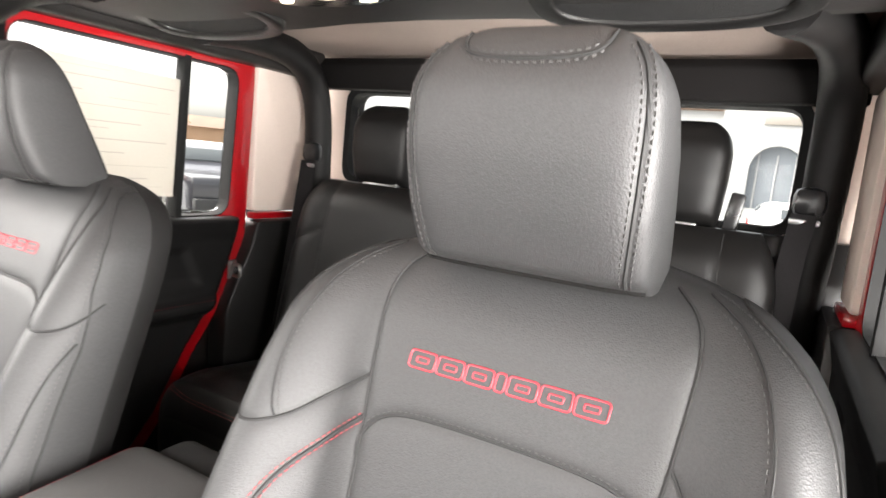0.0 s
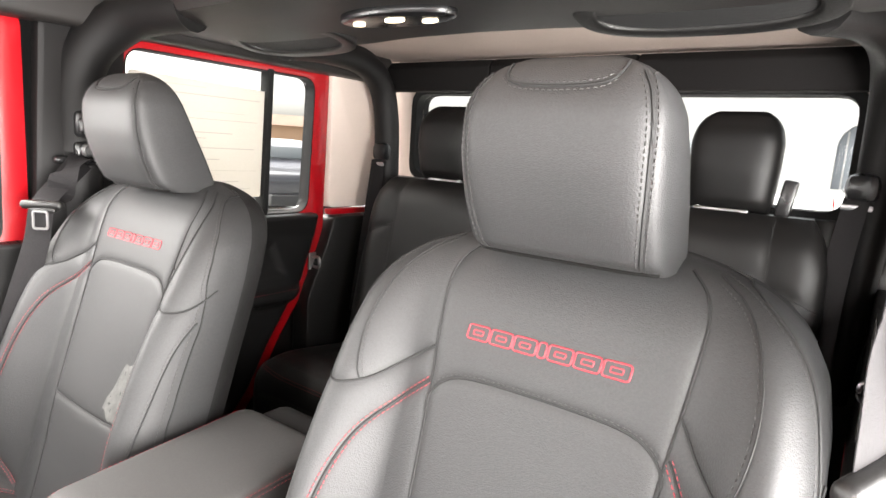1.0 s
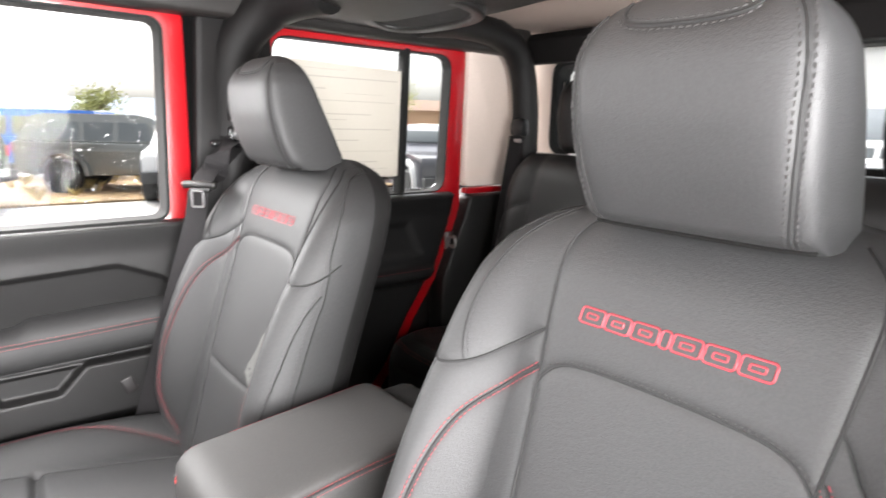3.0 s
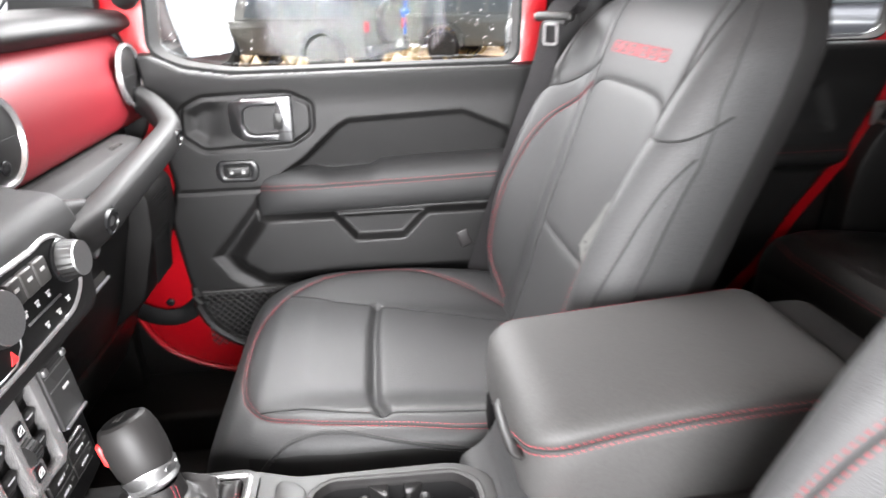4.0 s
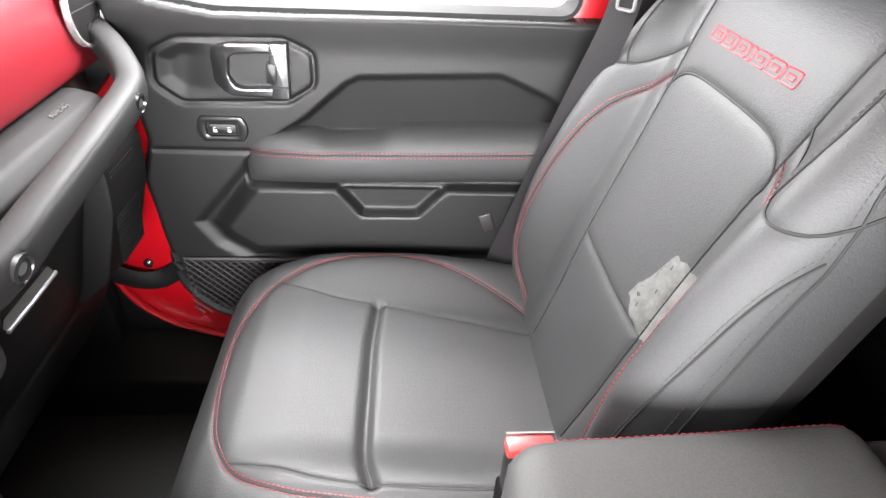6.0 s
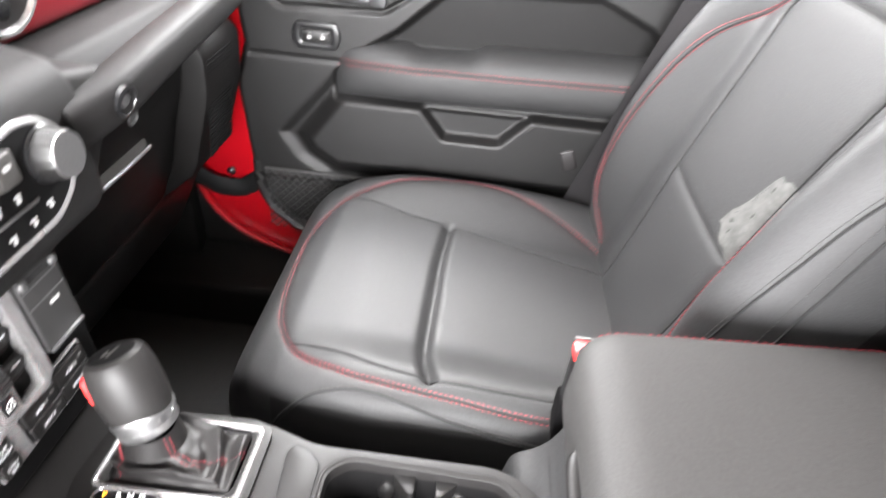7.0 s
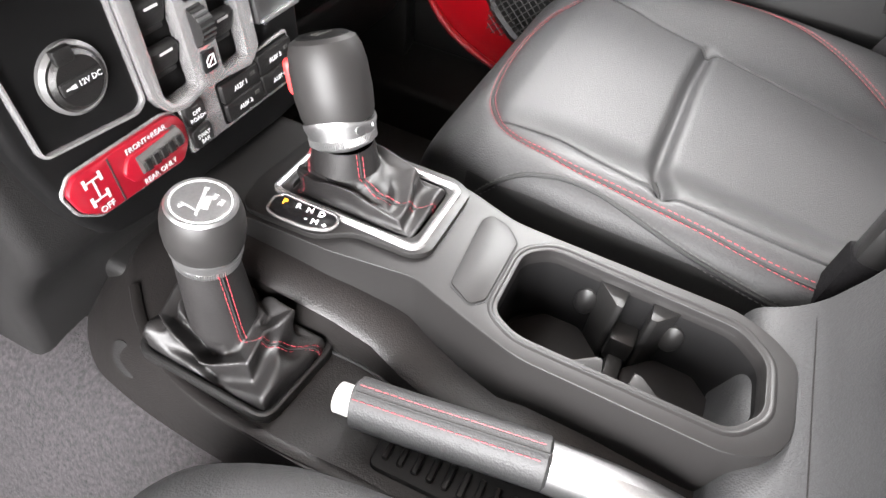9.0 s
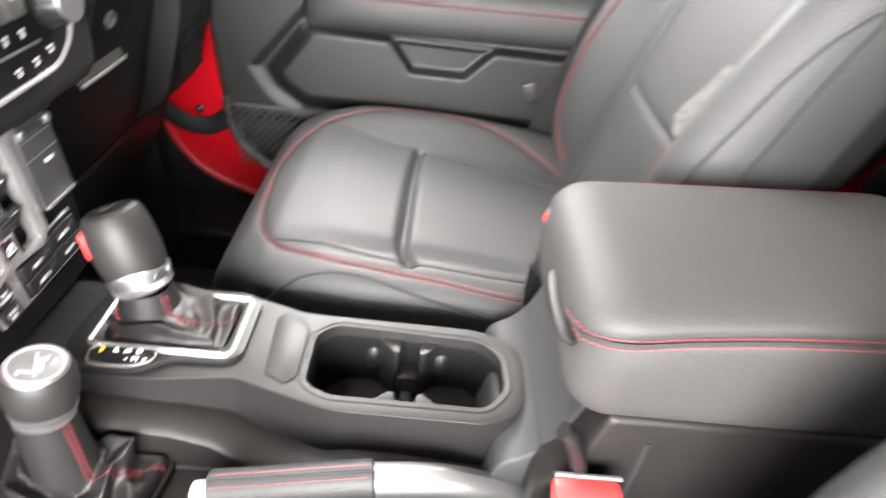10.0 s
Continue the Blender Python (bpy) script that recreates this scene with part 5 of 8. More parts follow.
# ---------- rear bench with two headrests
bench = thing("rear_bench", "black leather rear bench with two headrests", "car seat", (0, 1.6, 0))
for cx in (-0.372, 0.372):
    o = 1 if cx > 0 else -1
    outer = [(o * 0.14, 0.46), (o * 0.15, 0.7), (o * 0.145, 0.99)]
    inner = [(-o * 0.16, 0.46), (-o * 0.16, 0.99)]
    shoulder = [(o * 0.148, 0.86), (o * 0.2, 0.84), (o * 0.25, 0.815)]
    crown = curve([0.42, 0.6, 0.8, 0.95, 1.0], [-1.70, -1.735, -1.775, -1.80, -1.815], 0.02)
    cap = lambda b: np.sqrt(np.clip(1 - (np.clip(b - 0.92, 0, 1) / 0.085) ** 2, 0, 1))
    pad = Pad(0.43, 1.0, curve([0.42, 0.8, 0.9, 0.96, 1.0], [0.262, 0.262, 0.258, 0.24, 0.215], 0.01), lambda b: crown(b) - 0.5 * (0.13 - 0.02 - 0.11 * cap(b)), lambda b: 0.02 + 0.11 * cap(b), curve([0.42, 0.7, 1.0], [0.03, 0.03, 0.01]), bump(0.13, 0.22), [outer, inner, shoulder], upright(cx), p=5, puff=0.006)
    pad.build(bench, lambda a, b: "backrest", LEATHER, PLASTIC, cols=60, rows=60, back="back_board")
    part("back_seams", merged(pad.seam(outer), pad.seam(inner), pad.seam(shoulder)), SEAM, bench, kind="stuff")
    cy = curve([1.0, 1.03, 1.1, 1.17, 1.228], [-1.865, -1.855, -1.845, -1.85, -1.865], 0.012)
    cap2 = lambda b: np.sqrt(np.clip(1 - np.clip((b - 1.17) / 0.059, 0, 1) ** 2.4, 0, 1)) * np.sqrt(np.clip(1 - np.clip((1.03 - b) / 0.034, 0, 1) ** 2, 0, 1))
    hp = Pad(1.0, 1.228, curve([0.99, 1.03, 1.1, 1.16, 1.19, 1.21, 1.222, 1.229], [0.082, 0.090, 0.096, 0.097, 0.090, 0.078, 0.064, 0.050], 0.005), lambda b: cy(b) - 0.05 * (1 - cap2(b)), lambda b: 0.006 + 0.10 * cap2(b), lambda b: 0 * b, bump(0.1, 0.2), [[(-0.08, 1.195), (0.08, 1.195)]], upright(cx * 1.1), p=3.5, puff=0.003)
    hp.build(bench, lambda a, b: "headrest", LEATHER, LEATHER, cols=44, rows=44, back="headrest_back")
    for x in (-0.05, 0.05):
        part("headrest_post", tube([(cx * 1.067 + x, 1.885, 0.97), (cx * 1.067 + x, 1.885, 1.02)], 0.007, 10), CHROME, bench)
    part("headrest_collar", box((cx * 1.067, 1.88, 1.002), (0.12, 0.02, 0.008), 0.003), CHROME, bench)
    rc = curve([1.315, 1.335, 1.375, 1.46, 1.75], [0.435, 0.478, 0.502, 0.506, 0.47], 0.006)
    cpad = Pad(1.318, 1.76, curve([1.315, 1.33, 1.36, 1.42, 1.76], [0.19, 0.228, 0.252, 0.265, 0.268], 0.008), rc, lambda b: rc(b) - 0.27, lambda b: 0.012 + 0 * b, bump(0.13, 0.22), [[(-0.24, 1.39), (0.24, 1.39)], [(o * 0.16, 1.39), (o * 0.15, 1.76)]], lying(cx), p=5, puff=0.004, soft=0.006)
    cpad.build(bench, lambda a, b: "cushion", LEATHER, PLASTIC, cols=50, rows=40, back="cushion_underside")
    part("red_piping", cpad.rows_of_thread([(-0.25, 1.40), (-0.2, 1.348), (0, 1.338), (0.2, 1.348), (0.25, 1.40)], (0.0, 0.006), 0.005, 0.003, 0.0008), RED_THREAD, bench, kind="stuff")
part("bench_base", box((0, 1.59, 0.14), (1.2, 0.40, 0.27), 0.02), PLASTIC, bench)
part("release_tab", box((0.525, 1.90, 1.035), (0.03, 0.02, 0.09), 0.006, m=pose(0, 0, 0, 0, 8, 0)), PLASTIC_GLOSS, bench, "black release lever")

# ---------- dashboard
dash = thing("dashboard", "black dashboard with a satin red panel and round vents", "dashboard", (0, -0.1, 0.6))
part("top_pad", slab(round_poly([(-0.5, 0.85), (-0.3, 0.935), (0.02, 0.972), (0.085, 0.962), (0.098, 0.94), (0.07, 0.925), (-0.4, 0.80)], 0.012), -0.755, 0.755, "x"), PLASTIC_SOFT, dash, "soft black dash top")
red_profile = round_poly([(-0.05, 0.93), (0.062, 0.928), (0.086, 0.89), (0.097, 0.845), (0.095, 0.795), (0.087, 0.770), (-0.05, 0.762)], 0.02, 5)
part("red_panel", slab(red_profile, -0.742, 0.742, "x", 0.004), RED_DASH, dash, "satin red dash panel")
part("dash_core", slab([(-0.5, 0.40), (0.0, 0.40), (0.045, 0.5), (0.05, 0.75), (0.0, 0.93), (-0.5, 0.85)], -0.735, 0.735, "x"), PLASTIC, dash)
for s in (-1, 1):
    part("end_cap", sided(slab(round_poly([(-0.45, 0.45), (-0.02, 0.45), (0.012, 0.60), (0.045, 0.70), (0.088, 0.745), (0.098, 0.80), (0.085, 0.88), (0.060, 0.952), (-0.45, 0.88)], 0.02), -0.775, -0.74, "x", 0.008), s), PLASTIC_SOFT, dash, "black end of the dashboard")
for x, z in ((-0.682, 0.857), (-0.243, 0.838), (0.243, 0.838), (0.682, 0.857)):
    m = axes((x, 0.0975, z), (-1, 0, 0), (0, 0, 1))
    v = part("vent_ring", lathe([(0.0475, 0.0), (0.0545, 0.0), (0.0545, 0.006), (0.0530, 0.0085), (0.0500, 0.0085), (0.0475, 0.003)], 40, m), SILVER_PAINT, dash, "satin silver vent ring")
    part("vent_disc", lathe([(0.0478, 0.0), (0.0478, 0.0035), (0.0460, 0.0045), (0.001, 0.0050)], 36, m), PLASTIC_SATIN, v, "closed dark vent disc")
    part("vent_split", moved(box((0, 0.0, 0.0050), (0.090, 0.0014, 0.0008), 0), m), SEAM, v)
    part("vent_tab", lathe([(0.009, 0.0035), (0.009, 0.0065), (0.007, 0.0075), (0.001, 0.0070)], 18, m @ Matrix.Translation((0, -0.030, 0))), PLASTIC_GLOSS, v, "round thumb tab")
# airbag strip, grab bar and glove box in front of the passenger
part("airbag_strip", slab(round_poly([(0.03, 0.769), (0.098, 0.769), (0.126, 0.761), (0.142, 0.740), (0.132, 0.722), (0.03, 0.715)], 0.006), -0.605, -0.17, "x", 0.006), PLASTIC_SOFT, dash, "dark grey strip below the red panel")
writing("strip_lettering", "AIRBAG", 0.013, axes((-0.525, 0.1115, 0.7660), (-1, 0, 0), (0, -1, 0.28)), PLASTIC_GREY, dash, thick=0.0008)


def bar_skin(path, deep, tall, p=3.4):
    """A bar with a rounded square section along a mostly level path."""
    rings = []
    path = np.array(path)
    for i in range(len(path)):
        t = path[min(i + 1, len(path) - 1)] - path[max(i - 1, 0)]
        side = np.cross(t, (0, 0, 1))
        side /= np.linalg.norm(side)
        up = np.cross(side, t / np.linalg.norm(t))
        row = []
        for a in np.linspace(0, 2 * math.pi, 20, endpoint=False):
            c, q = math.cos(a), math.sin(a)
            row.append(path[i] + side * deep * math.copysign(abs(c) ** (2 / p), c) + up * tall * math.copysign(abs(q) ** (2 / p), q))
        rings.append(row)
    return loft(rings)


bar = thing("grab_bar", "black padded grab bar on the dashboard", "grab handle", (-0.43, 0.1, 0.75))
path = spline([(-0.738, 0.066, 0.822), (-0.700, 0.104, 0.810), (-0.655, 0.142, 0.796), (-0.605, 0.174, 0.777), (-0.560, 0.183, 0.770), (-0.45, 0.190, 0.764), (-0.30, 0.197, 0.756), (-0.22, 0.197, 0.748), (-0.16, 0.185, 0.741)], 0.015)
part("bar", bar_skin(path, 0.019, 0.022), PLASTIC_SOFT, bar)
part("bar_cover", bar_skin(spline([(-0.560, 0.1845, 0.7703), (-0.45, 0.1918, 0.7638), (-0.29, 0.1990, 0.7553), (-0.225, 0.1985, 0.7490)], 0.015), 0.0186, 0.0200), PLASTIC_SOFT, bar, "flat cover on the bar")
for x, y, z in ((-0.214, 0.2125, 0.7475), (-0.548, 0.2015, 0.770)):
    m = axes((x, y, z), (-1, 0.05, 0), (0, 0.2, 1))
    part("bolt_recess", lathe([(0.006, -0.004), (0.014, -0.004), (0.0155, 0.004), (0.012, 0.0055), (0.0105, 0.001), (0.006, 0.001)], 20, m), PLASTIC_GLOSS, bar, "dark bolt recess")
    part("bolt", lathe([(0.007, -0.002), (0.007, 0.003), (0.003, 0.004)], 8, m), SILVER_DARK, bar)
glove = part("glove_box", slab(round_poly([(0.0, 0.70), (0.085, 0.70), (0.108, 0.682), (0.100, 0.63), (0.080, 0.565), (0.060, 0.49), (0.03, 0.42), (0.0, 0.42)], 0.015), -0.540, -0.20, "x", 0.008), GLOVE, dash, "black glove box door")
part("glove_end", slab(round_poly([(0.0, 0.70), (0.10, 0.70), (0.135, 0.675), (0.13, 0.60), (0.09, 0.47), (0.03, 0.42), (0.0, 0.42)], 0.02), -0.69, -0.546, "x", 0.010), GLOVE, dash, "black panel beside the glove box")
part("ribbed_side", merged(*[box((-0.60, 0.1335 - 0.0007 * k, 0.66 - 0.0062 * k), (0.09, 0.003, 0.0032), 0.0006, 1) for k in range(26)]), PLASTIC_MATTE, dash, "ribbed trim", kind="stuff")
pull = part("glove_pull", slab(round_poly([(-0.322, 0.576), (-0.437, 0.576), (-0.428, 0.596), (-0.345, 0.612), (-0.326, 0.606)], 0.003), 0.070, 0.0885, "y", 0.002), PLASTIC_GREY, glove, "grey pull of the glove box")
part("pull_edge", tube([(-0.321, 0.0895, 0.5755), (-0.38, 0.0900, 0.5750), (-0.438, 0.0895, 0.5760)], 0.0028, 8), SILVER, pull, "bright edge of the pull")
part("glove_lock", lathe([(0.011, -0.004), (0.011, 0.003), (0.008, 0.0045), (0.006, 0.002), (0.001, 0.002)], 20, axes((-0.395, 0.1005, 0.639), (-1, 0, 0), (0, 0.3, 1))), SILVER_DARK, glove, "round lock")
part("knee_panel", slab(round_poly([(-0.3, 0.42), (0.03, 0.42), (-0.05, 0.25), (-0.3, 0.18)], 0.02), -0.70, -0.19, "x"), PLASTIC, dash)

# steering wheel and column
wheel = thing("steering_wheel", "black leather steering wheel", "steering wheel", (DX, 0.12, 0.70))
wm = axes((DX, 0.165, 0.735), (-1, 0, 0), (0, -0.45, 1))
ring = [wm @ Vector((0.185 * math.cos(a), 0.185 * math.sin(a), 0)) for a in np.linspace(0, 2 * math.pi, 48, endpoint=False)]
part("rim", tube(ring, 0.016, 12, closed=True), LEATHER, wheel)
part("hub", moved(box((0, -0.01, -0.01), (0.15, 0.12, 0.05), 0.02), wm), PLASTIC_SOFT, wheel)
for a, b in (((-0.07, 0, -0.005), (-0.18, 0.01, 0)), ((0.07, 0, -0.005), (0.18, 0.01, 0)), ((0, -0.06, -0.005), (0, -0.18, 0))):
    part("spoke", tube([wm @ Vector(a), wm @ Vector(b)], 0.014, 8, flat=0.6), PLASTIC_GLOSS, wheel)
part("column", tube([wm @ Vector((0, 0, -0.02)), wm @ Vector((0, 0, -0.25))], 0.045, 14), PLASTIC, wheel)

# ---------- centre stack
grab = thing("pillar_grab_handle", "dark grab handle on the windscreen pillar", "grab handle", (-0.73, 0.05, 1.0))
part("handle", tube(spline([(-0.725, 0.10, 0.985), (-0.70, 0.12, 1.0), (-0.69, 0.11, 1.05), (-0.69, 0.09, 1.15), (-0.695, 0.08, 1.24), (-0.725, 0.07, 1.27)], 0.015), 0.022, 12), PLASTIC_SOFT, grab)
fixed("pillar_trim", slab(round_poly([(-0.12, 0.86), (0.045, 0.92), (0.075, 1.34), (-0.02, 1.34)], 0.02), -0.758, -0.728, "x", 0.01), PLASTIC_SOFT, "black inner trim of the windscreen pillar", "pillar")
stack = thing("centre_stack", "black centre stack with climate knobs and switch panels", "control panel", (0, 0.0, 0.45))
part("shroud", slab(round_poly([(-0.1, 0.65), (0.185, 0.652), (0.196, 0.67), (0.198, 0.765), (0.185, 0.795), (0.08, 0.815), (-0.1, 0.81)], 0.015), -0.185, 0.185, "x", 0.014, 3), PLASTIC_SOFT, stack, "black shroud round the climate controls")
part("shroud_wing", slab(round_poly([(-0.238, 0.770), (-0.238, 0.745), (-0.165, 0.655), (0.20, 0.655), (0.274, 0.745), (0.274, 0.770), (0.20, 0.788), (-0.165, 0.788)], 0.012), -0.10, 0.191, "y", 0.010, 3), PLASTIC_SOFT, stack, "flared sides of the shroud")
hz = round_poly([(0.130, 0.68), (0.130, 0.57), (0.124, 0.535), (0.116, 0.503), (0.097, 0.473), (0.057, 0.464), (-0.096, 0.457), (-0.138, 0.462), (-0.142, 0.68)], 0.012)
hg = slab(hz, -0.05, 0.164, "y", 0.007, 3)
hy = curve([0.44, 0.52, 0.68], [0.1665, 0.1705, 0.1565])
part("lower_housing", ([(q[0], q[1] + (float(hy(q[2])) - 0.164) * float(ease(q[1], 0.0, 0.15)), q[2]) for q in hg[0]], hg[1]), PLASTIC_MATTE, stack, "matte black switch housing")
part("lower_cover", slab(round_poly([(-0.15, 0.28), (0.060, 0.28), (0.076, 0.372), (0.090, 0.398), (0.118, 0.436), (0.150, 0.468), (0.145, 0.66), (-0.15, 0.66)], 0.02), -0.137, 0.147, "x", 0.014, 3), PLASTIC_SOFT, stack, "curved black cover below the switches")
screen = thing("touch_screen", "dark touch screen in the dashboard", "screen", (0, 0.08, 0.83))
part("screen_housing", box((0, 0.085, 0.885), (0.22, 0.05, 0.14), 0.012, 3), PLASTIC, screen)
part("screen_glass", box((0, 0.1125, 0.885), (0.20, 0.003, 0.12), 0.001), PLASTIC_GLOSS, screen)
# climate panel
CM = axes((0.018, 0.193, 0.735), (-1, 0, 0), (0, -0.10, 1))
half = [(0.0, 0.036), (0.100, 0.034), (0.118, 0.037), (0.140, 0.033), (0.160, 0.016), (0.161, -0.012), (0.150, -0.030), (0.124, -0.044), (0.0, -0.046)]
PANEL = half + [(-u, v) for u, v in half[-2:0:-1]]
cp = part("climate_panel", moved(slab(round_poly(PANEL, 0.010), 0.0, 0.008, "z", 0.002), CM), PLASTIC_MATTE, stack, "black climate panel")
part("panel_rim", moved(tube(np.array([(u, v, 0.007) for u, v in round_poly(PANEL, 0.014, 6)]), 0.0030, 8, closed=True), CM), SILVER_PAINT, stack, "silver rim")
for sgn in (-1, 1):
    part("divider_line", moved(box((sgn * 0.080, -0.0200, 0.0085), (0.062, 0.0022, 0.0024), 0.0008), CM), SILVER, cp, "thin silver line")
    for k in range(3):
        b = part("climate_button", moved(box((sgn * (0.0455 + 0.0228 * k), 0.0145, 0.010), (0.0218, 0.0250, 0.008), 0.0025, 3), CM), PLASTIC_GREY, cp, "flat grey button")
        part("button_mark", moved(box((sgn * (0.0455 + 0.0228 * k), 0.0170, 0.0143), (0.0075, 0.0030, 0.0006), 0), CM), WHITE_INK, b)
        part("icon", moved(merged(box((sgn * (0.052 + 0.021 * k), -0.0080, 0.0082), (0.0070, 0.0016, 0.0006), 0), box((sgn * (0.052 + 0.021 * k), -0.0115, 0.0082), (0.0042, 0.0036, 0.0006), 0)), CM), WHITE_INK, cp)
    for u, v in ((0.120, -0.0275), (0.098, -0.0310), (0.074, -0.0320)):
        part("icon", moved(merged(box((sgn * u, v, 0.0082), (0.0072, 0.0018, 0.0006), 0), box((sgn * u + 0.001, v - 0.0034, 0.0082), (0.0040, 0.0030, 0.0006), 0)), CM), WHITE_INK, cp)
part("knob_notch", moved(tube(np.array([(-0.036, -0.014, 0.008), (-0.029, -0.030, 0.008), (-0.013, -0.040, 0.008), (0.013, -0.040, 0.008), (0.029, -0.030, 0.008), (0.036, -0.014, 0.008)]), 0.0011, 6), CM), SILVER, cp, "thin silver line")
part("hazard_mark", moved(slab([(0.009, -0.0365), (0.021, -0.0365), (0.015, -0.0255)], 0.007, 0.0088, "z"), CM), RED_PLASTIC, cp, "red hazard triangle")
for u, v, big in ((0.136, 0.006, 0.86), (0.0, 0.013, 1.08), (-0.136, 0.006, 0.86)):
    m = CM @ Matrix.Translation((u, v, 0.007)) @ Matrix.Diagonal((big, big, 0.80, 1))
    k = part("knob", lathe([(0.0265, 0.0), (0.0265, 0.004), (0.0245, 0.006), (0.0225, 0.0065)], 36, m), PLASTIC_GLOSS, stack, "black rotary knob")
    facets = []
    for zz, rr in ((0.005, 0.0240), (0.022, 0.0225), (0.0255, 0.0210)):
        facets.append([(rr * (1 - 0.035 * (j % 4 == 0)) * math.cos(j * math.pi / 24), rr * (1 - 0.035 * (j % 4 == 0)) * math.sin(j * math.pi / 24), zz) for j in range(48)])
    part("knob_grip", moved(loft(facets), m), PLASTIC, k, "fluted black grip", smooth=20)
    part("knob_ring", lathe([(0.0185, 0.0250), (0.0212, 0.0252), (0.0208, 0.0272), (0.0190, 0.0272)], 36, m), SILVER, k, "thin silver ring")
    part("knob_face", lathe([(0.0188, 0.0245), (0.0188, 0.0262), (0.001, 0.0264)], 28, m), PLASTIC_MATTE, k)
    part("knob_mark", moved(merged(box((0, 0.006, 0.0267), (0.010, 0.0022, 0.0006), 0), box((-0.001, 0.002, 0.0267), (0.006, 0.0028, 0.0006), 0), box((0, -0.0065, 0.0267), (0.010, 0.0024, 0.0006), 0)), m), WHITE_INK, k)

SM = axes((0.018, 0.171, 0.52), (-1, 0, 0), (0, -0.09, 1)) @ Matrix.Scale(0.933, 4)


def face(poly, lo, hi, bev=0.0015, holes=()):
    return moved(slab(poly, lo, hi, "z", bev, holes=holes), SM)


def on_face(u, v, w=0.0, turn=0.0):
    return SM @ pose(u, v, w, 0, 0, turn)


SL = SM @ Matrix.Translation((0.0, 0.001, 0)) @ Matrix.Diagonal((0.985, 0.97, 1, 1))


def face_at(m, poly, lo, hi, bev=0.0015, holes=()):
    return moved(slab(poly, lo, hi, "z", bev, holes=holes), m)


def on_at(m, u, v, w=0.0):
    return m @ pose(u, v, w)


# 12 V socket panel
ring_o = round_poly([(-0.1085, 0.0425), (-0.034, 0.0345), (-0.0245, 0.041), (-0.0235, 0.15), (-0.1085, 0.15)], 0.007)
ring_i = shrunk(ring_o, 0.0028)
part("socket_frame", face(ring_o, 0.0, 0.007, 0.002, [ring_i]), SILVER_PAINT, stack, "satin silver panel frame")
sp = part("socket_panel", face(ring_i, 0.0, 0.003, 0.0), PLASTIC_MATTE, stack)
cm = on_face(-0.0660, 0.079, 0.003) @ Matrix.Scale(0.84, 4)
so = part("socket_ring", lathe([(0.022, 0), (0.0275, 0), (0.0275, 0.004), (0.0245, 0.007), (0.022, 0.005)], 36, cm), shader("pale_grey_plastic", (0.085, 0.083, 0.082), 0.4, grain=0.05, scale=900, blotch=0.06), sp, "pale grey socket surround")
part("socket_cap", lathe([(0.0225, 0), (0.0225, 0.007), (0.019, 0.0105), (0.001, 0.011)], 32, cm), PLASTIC, so, "black socket cap")
part("cap_bar", moved(box((0, 0, 0.0112), (0.036, 0.010, 0.004), 0.002), cm), PLASTIC_SOFT, so)
part("cap_tab", moved(box((-0.004, 0.021, 0.008), (0.016, 0.012, 0.007), 0.002), cm), PLASTIC, so)
writing("socket_lettering", "12V DC", 0.0062, cm @ pose(0.006, 0.0, 0.0135), WHITE_INK, so)
part("plug_icon", moved(merged(box((-0.0085, 0, 0.0135), (0.004, 0.0028, 0.0006), 0), box((-0.0125, 0, 0.0135), (0.005, 0.0012, 0.0006), 0)), cm), WHITE_INK, so)

# window switch columns
col = round_poly([(-0.0235, 0.041), (-0.0130, 0.0250), (0.004, 0.0205), (0.020, 0.0250), (0.045, 0.0240), (0.078, 0.0205), (0.0905, 0.031), (0.0905, 0.155), (-0.0235, 0.155)], 0.004)
h1, h2 = round_poly([(-0.0145, 0.039), (-0.0085, 0.0300), (0.0180, 0.0310), (0.0190, 0.148), (-0.0120, 0.148)], 0.003), round_poly([(0.0465, 0.033), (0.0495, 0.0285), (0.0760, 0.0290), (0.0765, 0.148), (0.0490, 0.148)], 0.003)
part("switch_frame", face(col, 0.0, 0.012, 0.003, [h1, h2]), SILVER_PAINT, stack, "satin silver switch frame")
for u in (0.0030, 0.0625):
    for v in (0.060, 0.092, 0.124):
        rk = part("window_switch", moved(merged(box((u, v, 0.001), (0.027, 0.020, 0.010), 0.003, m=pose(0, 0, 0, 22, 0, 0)), box((u, v - 0.012, -0.003), (0.025, 0.007, 0.006), 0.002)), SM), PLASTIC_SOFT, stack, "black rocker switch")
        # White bar paints the highlight line across the rocker.
        part("switch_mark", moved(box((u, v + 0.005, 0.0080), (0.012, 0.0018, 0.0008), 0), SM), WHITE_INK, rk)
part("switch_well", face(rect(-0.016, 0.026, 0.080, 0.150), -0.006, -0.004, 0), PLASTIC_MATTE, stack)
ro = part("dimmer_wheel", moved(tube([(0.027, 0.072, 0.008), (0.041, 0.072, 0.008)], 0.0145, 20), SM), PLASTIC, stack, "ridged thumb wheel")
part("wheel_ridges", moved(merged(*[tube([(0.0275, 0.072 + 0.0147 * math.cos(a), 0.008 + 0.0147 * math.sin(a)), (0.0405, 0.072 + 0.0147 * math.cos(a), 0.008 + 0.0147 * math.sin(a))], 0.0011, 4) for a in np.linspace(0, 2 * math.pi, 22, endpoint=False)]), SM), RUBBER, ro, kind="stuff")
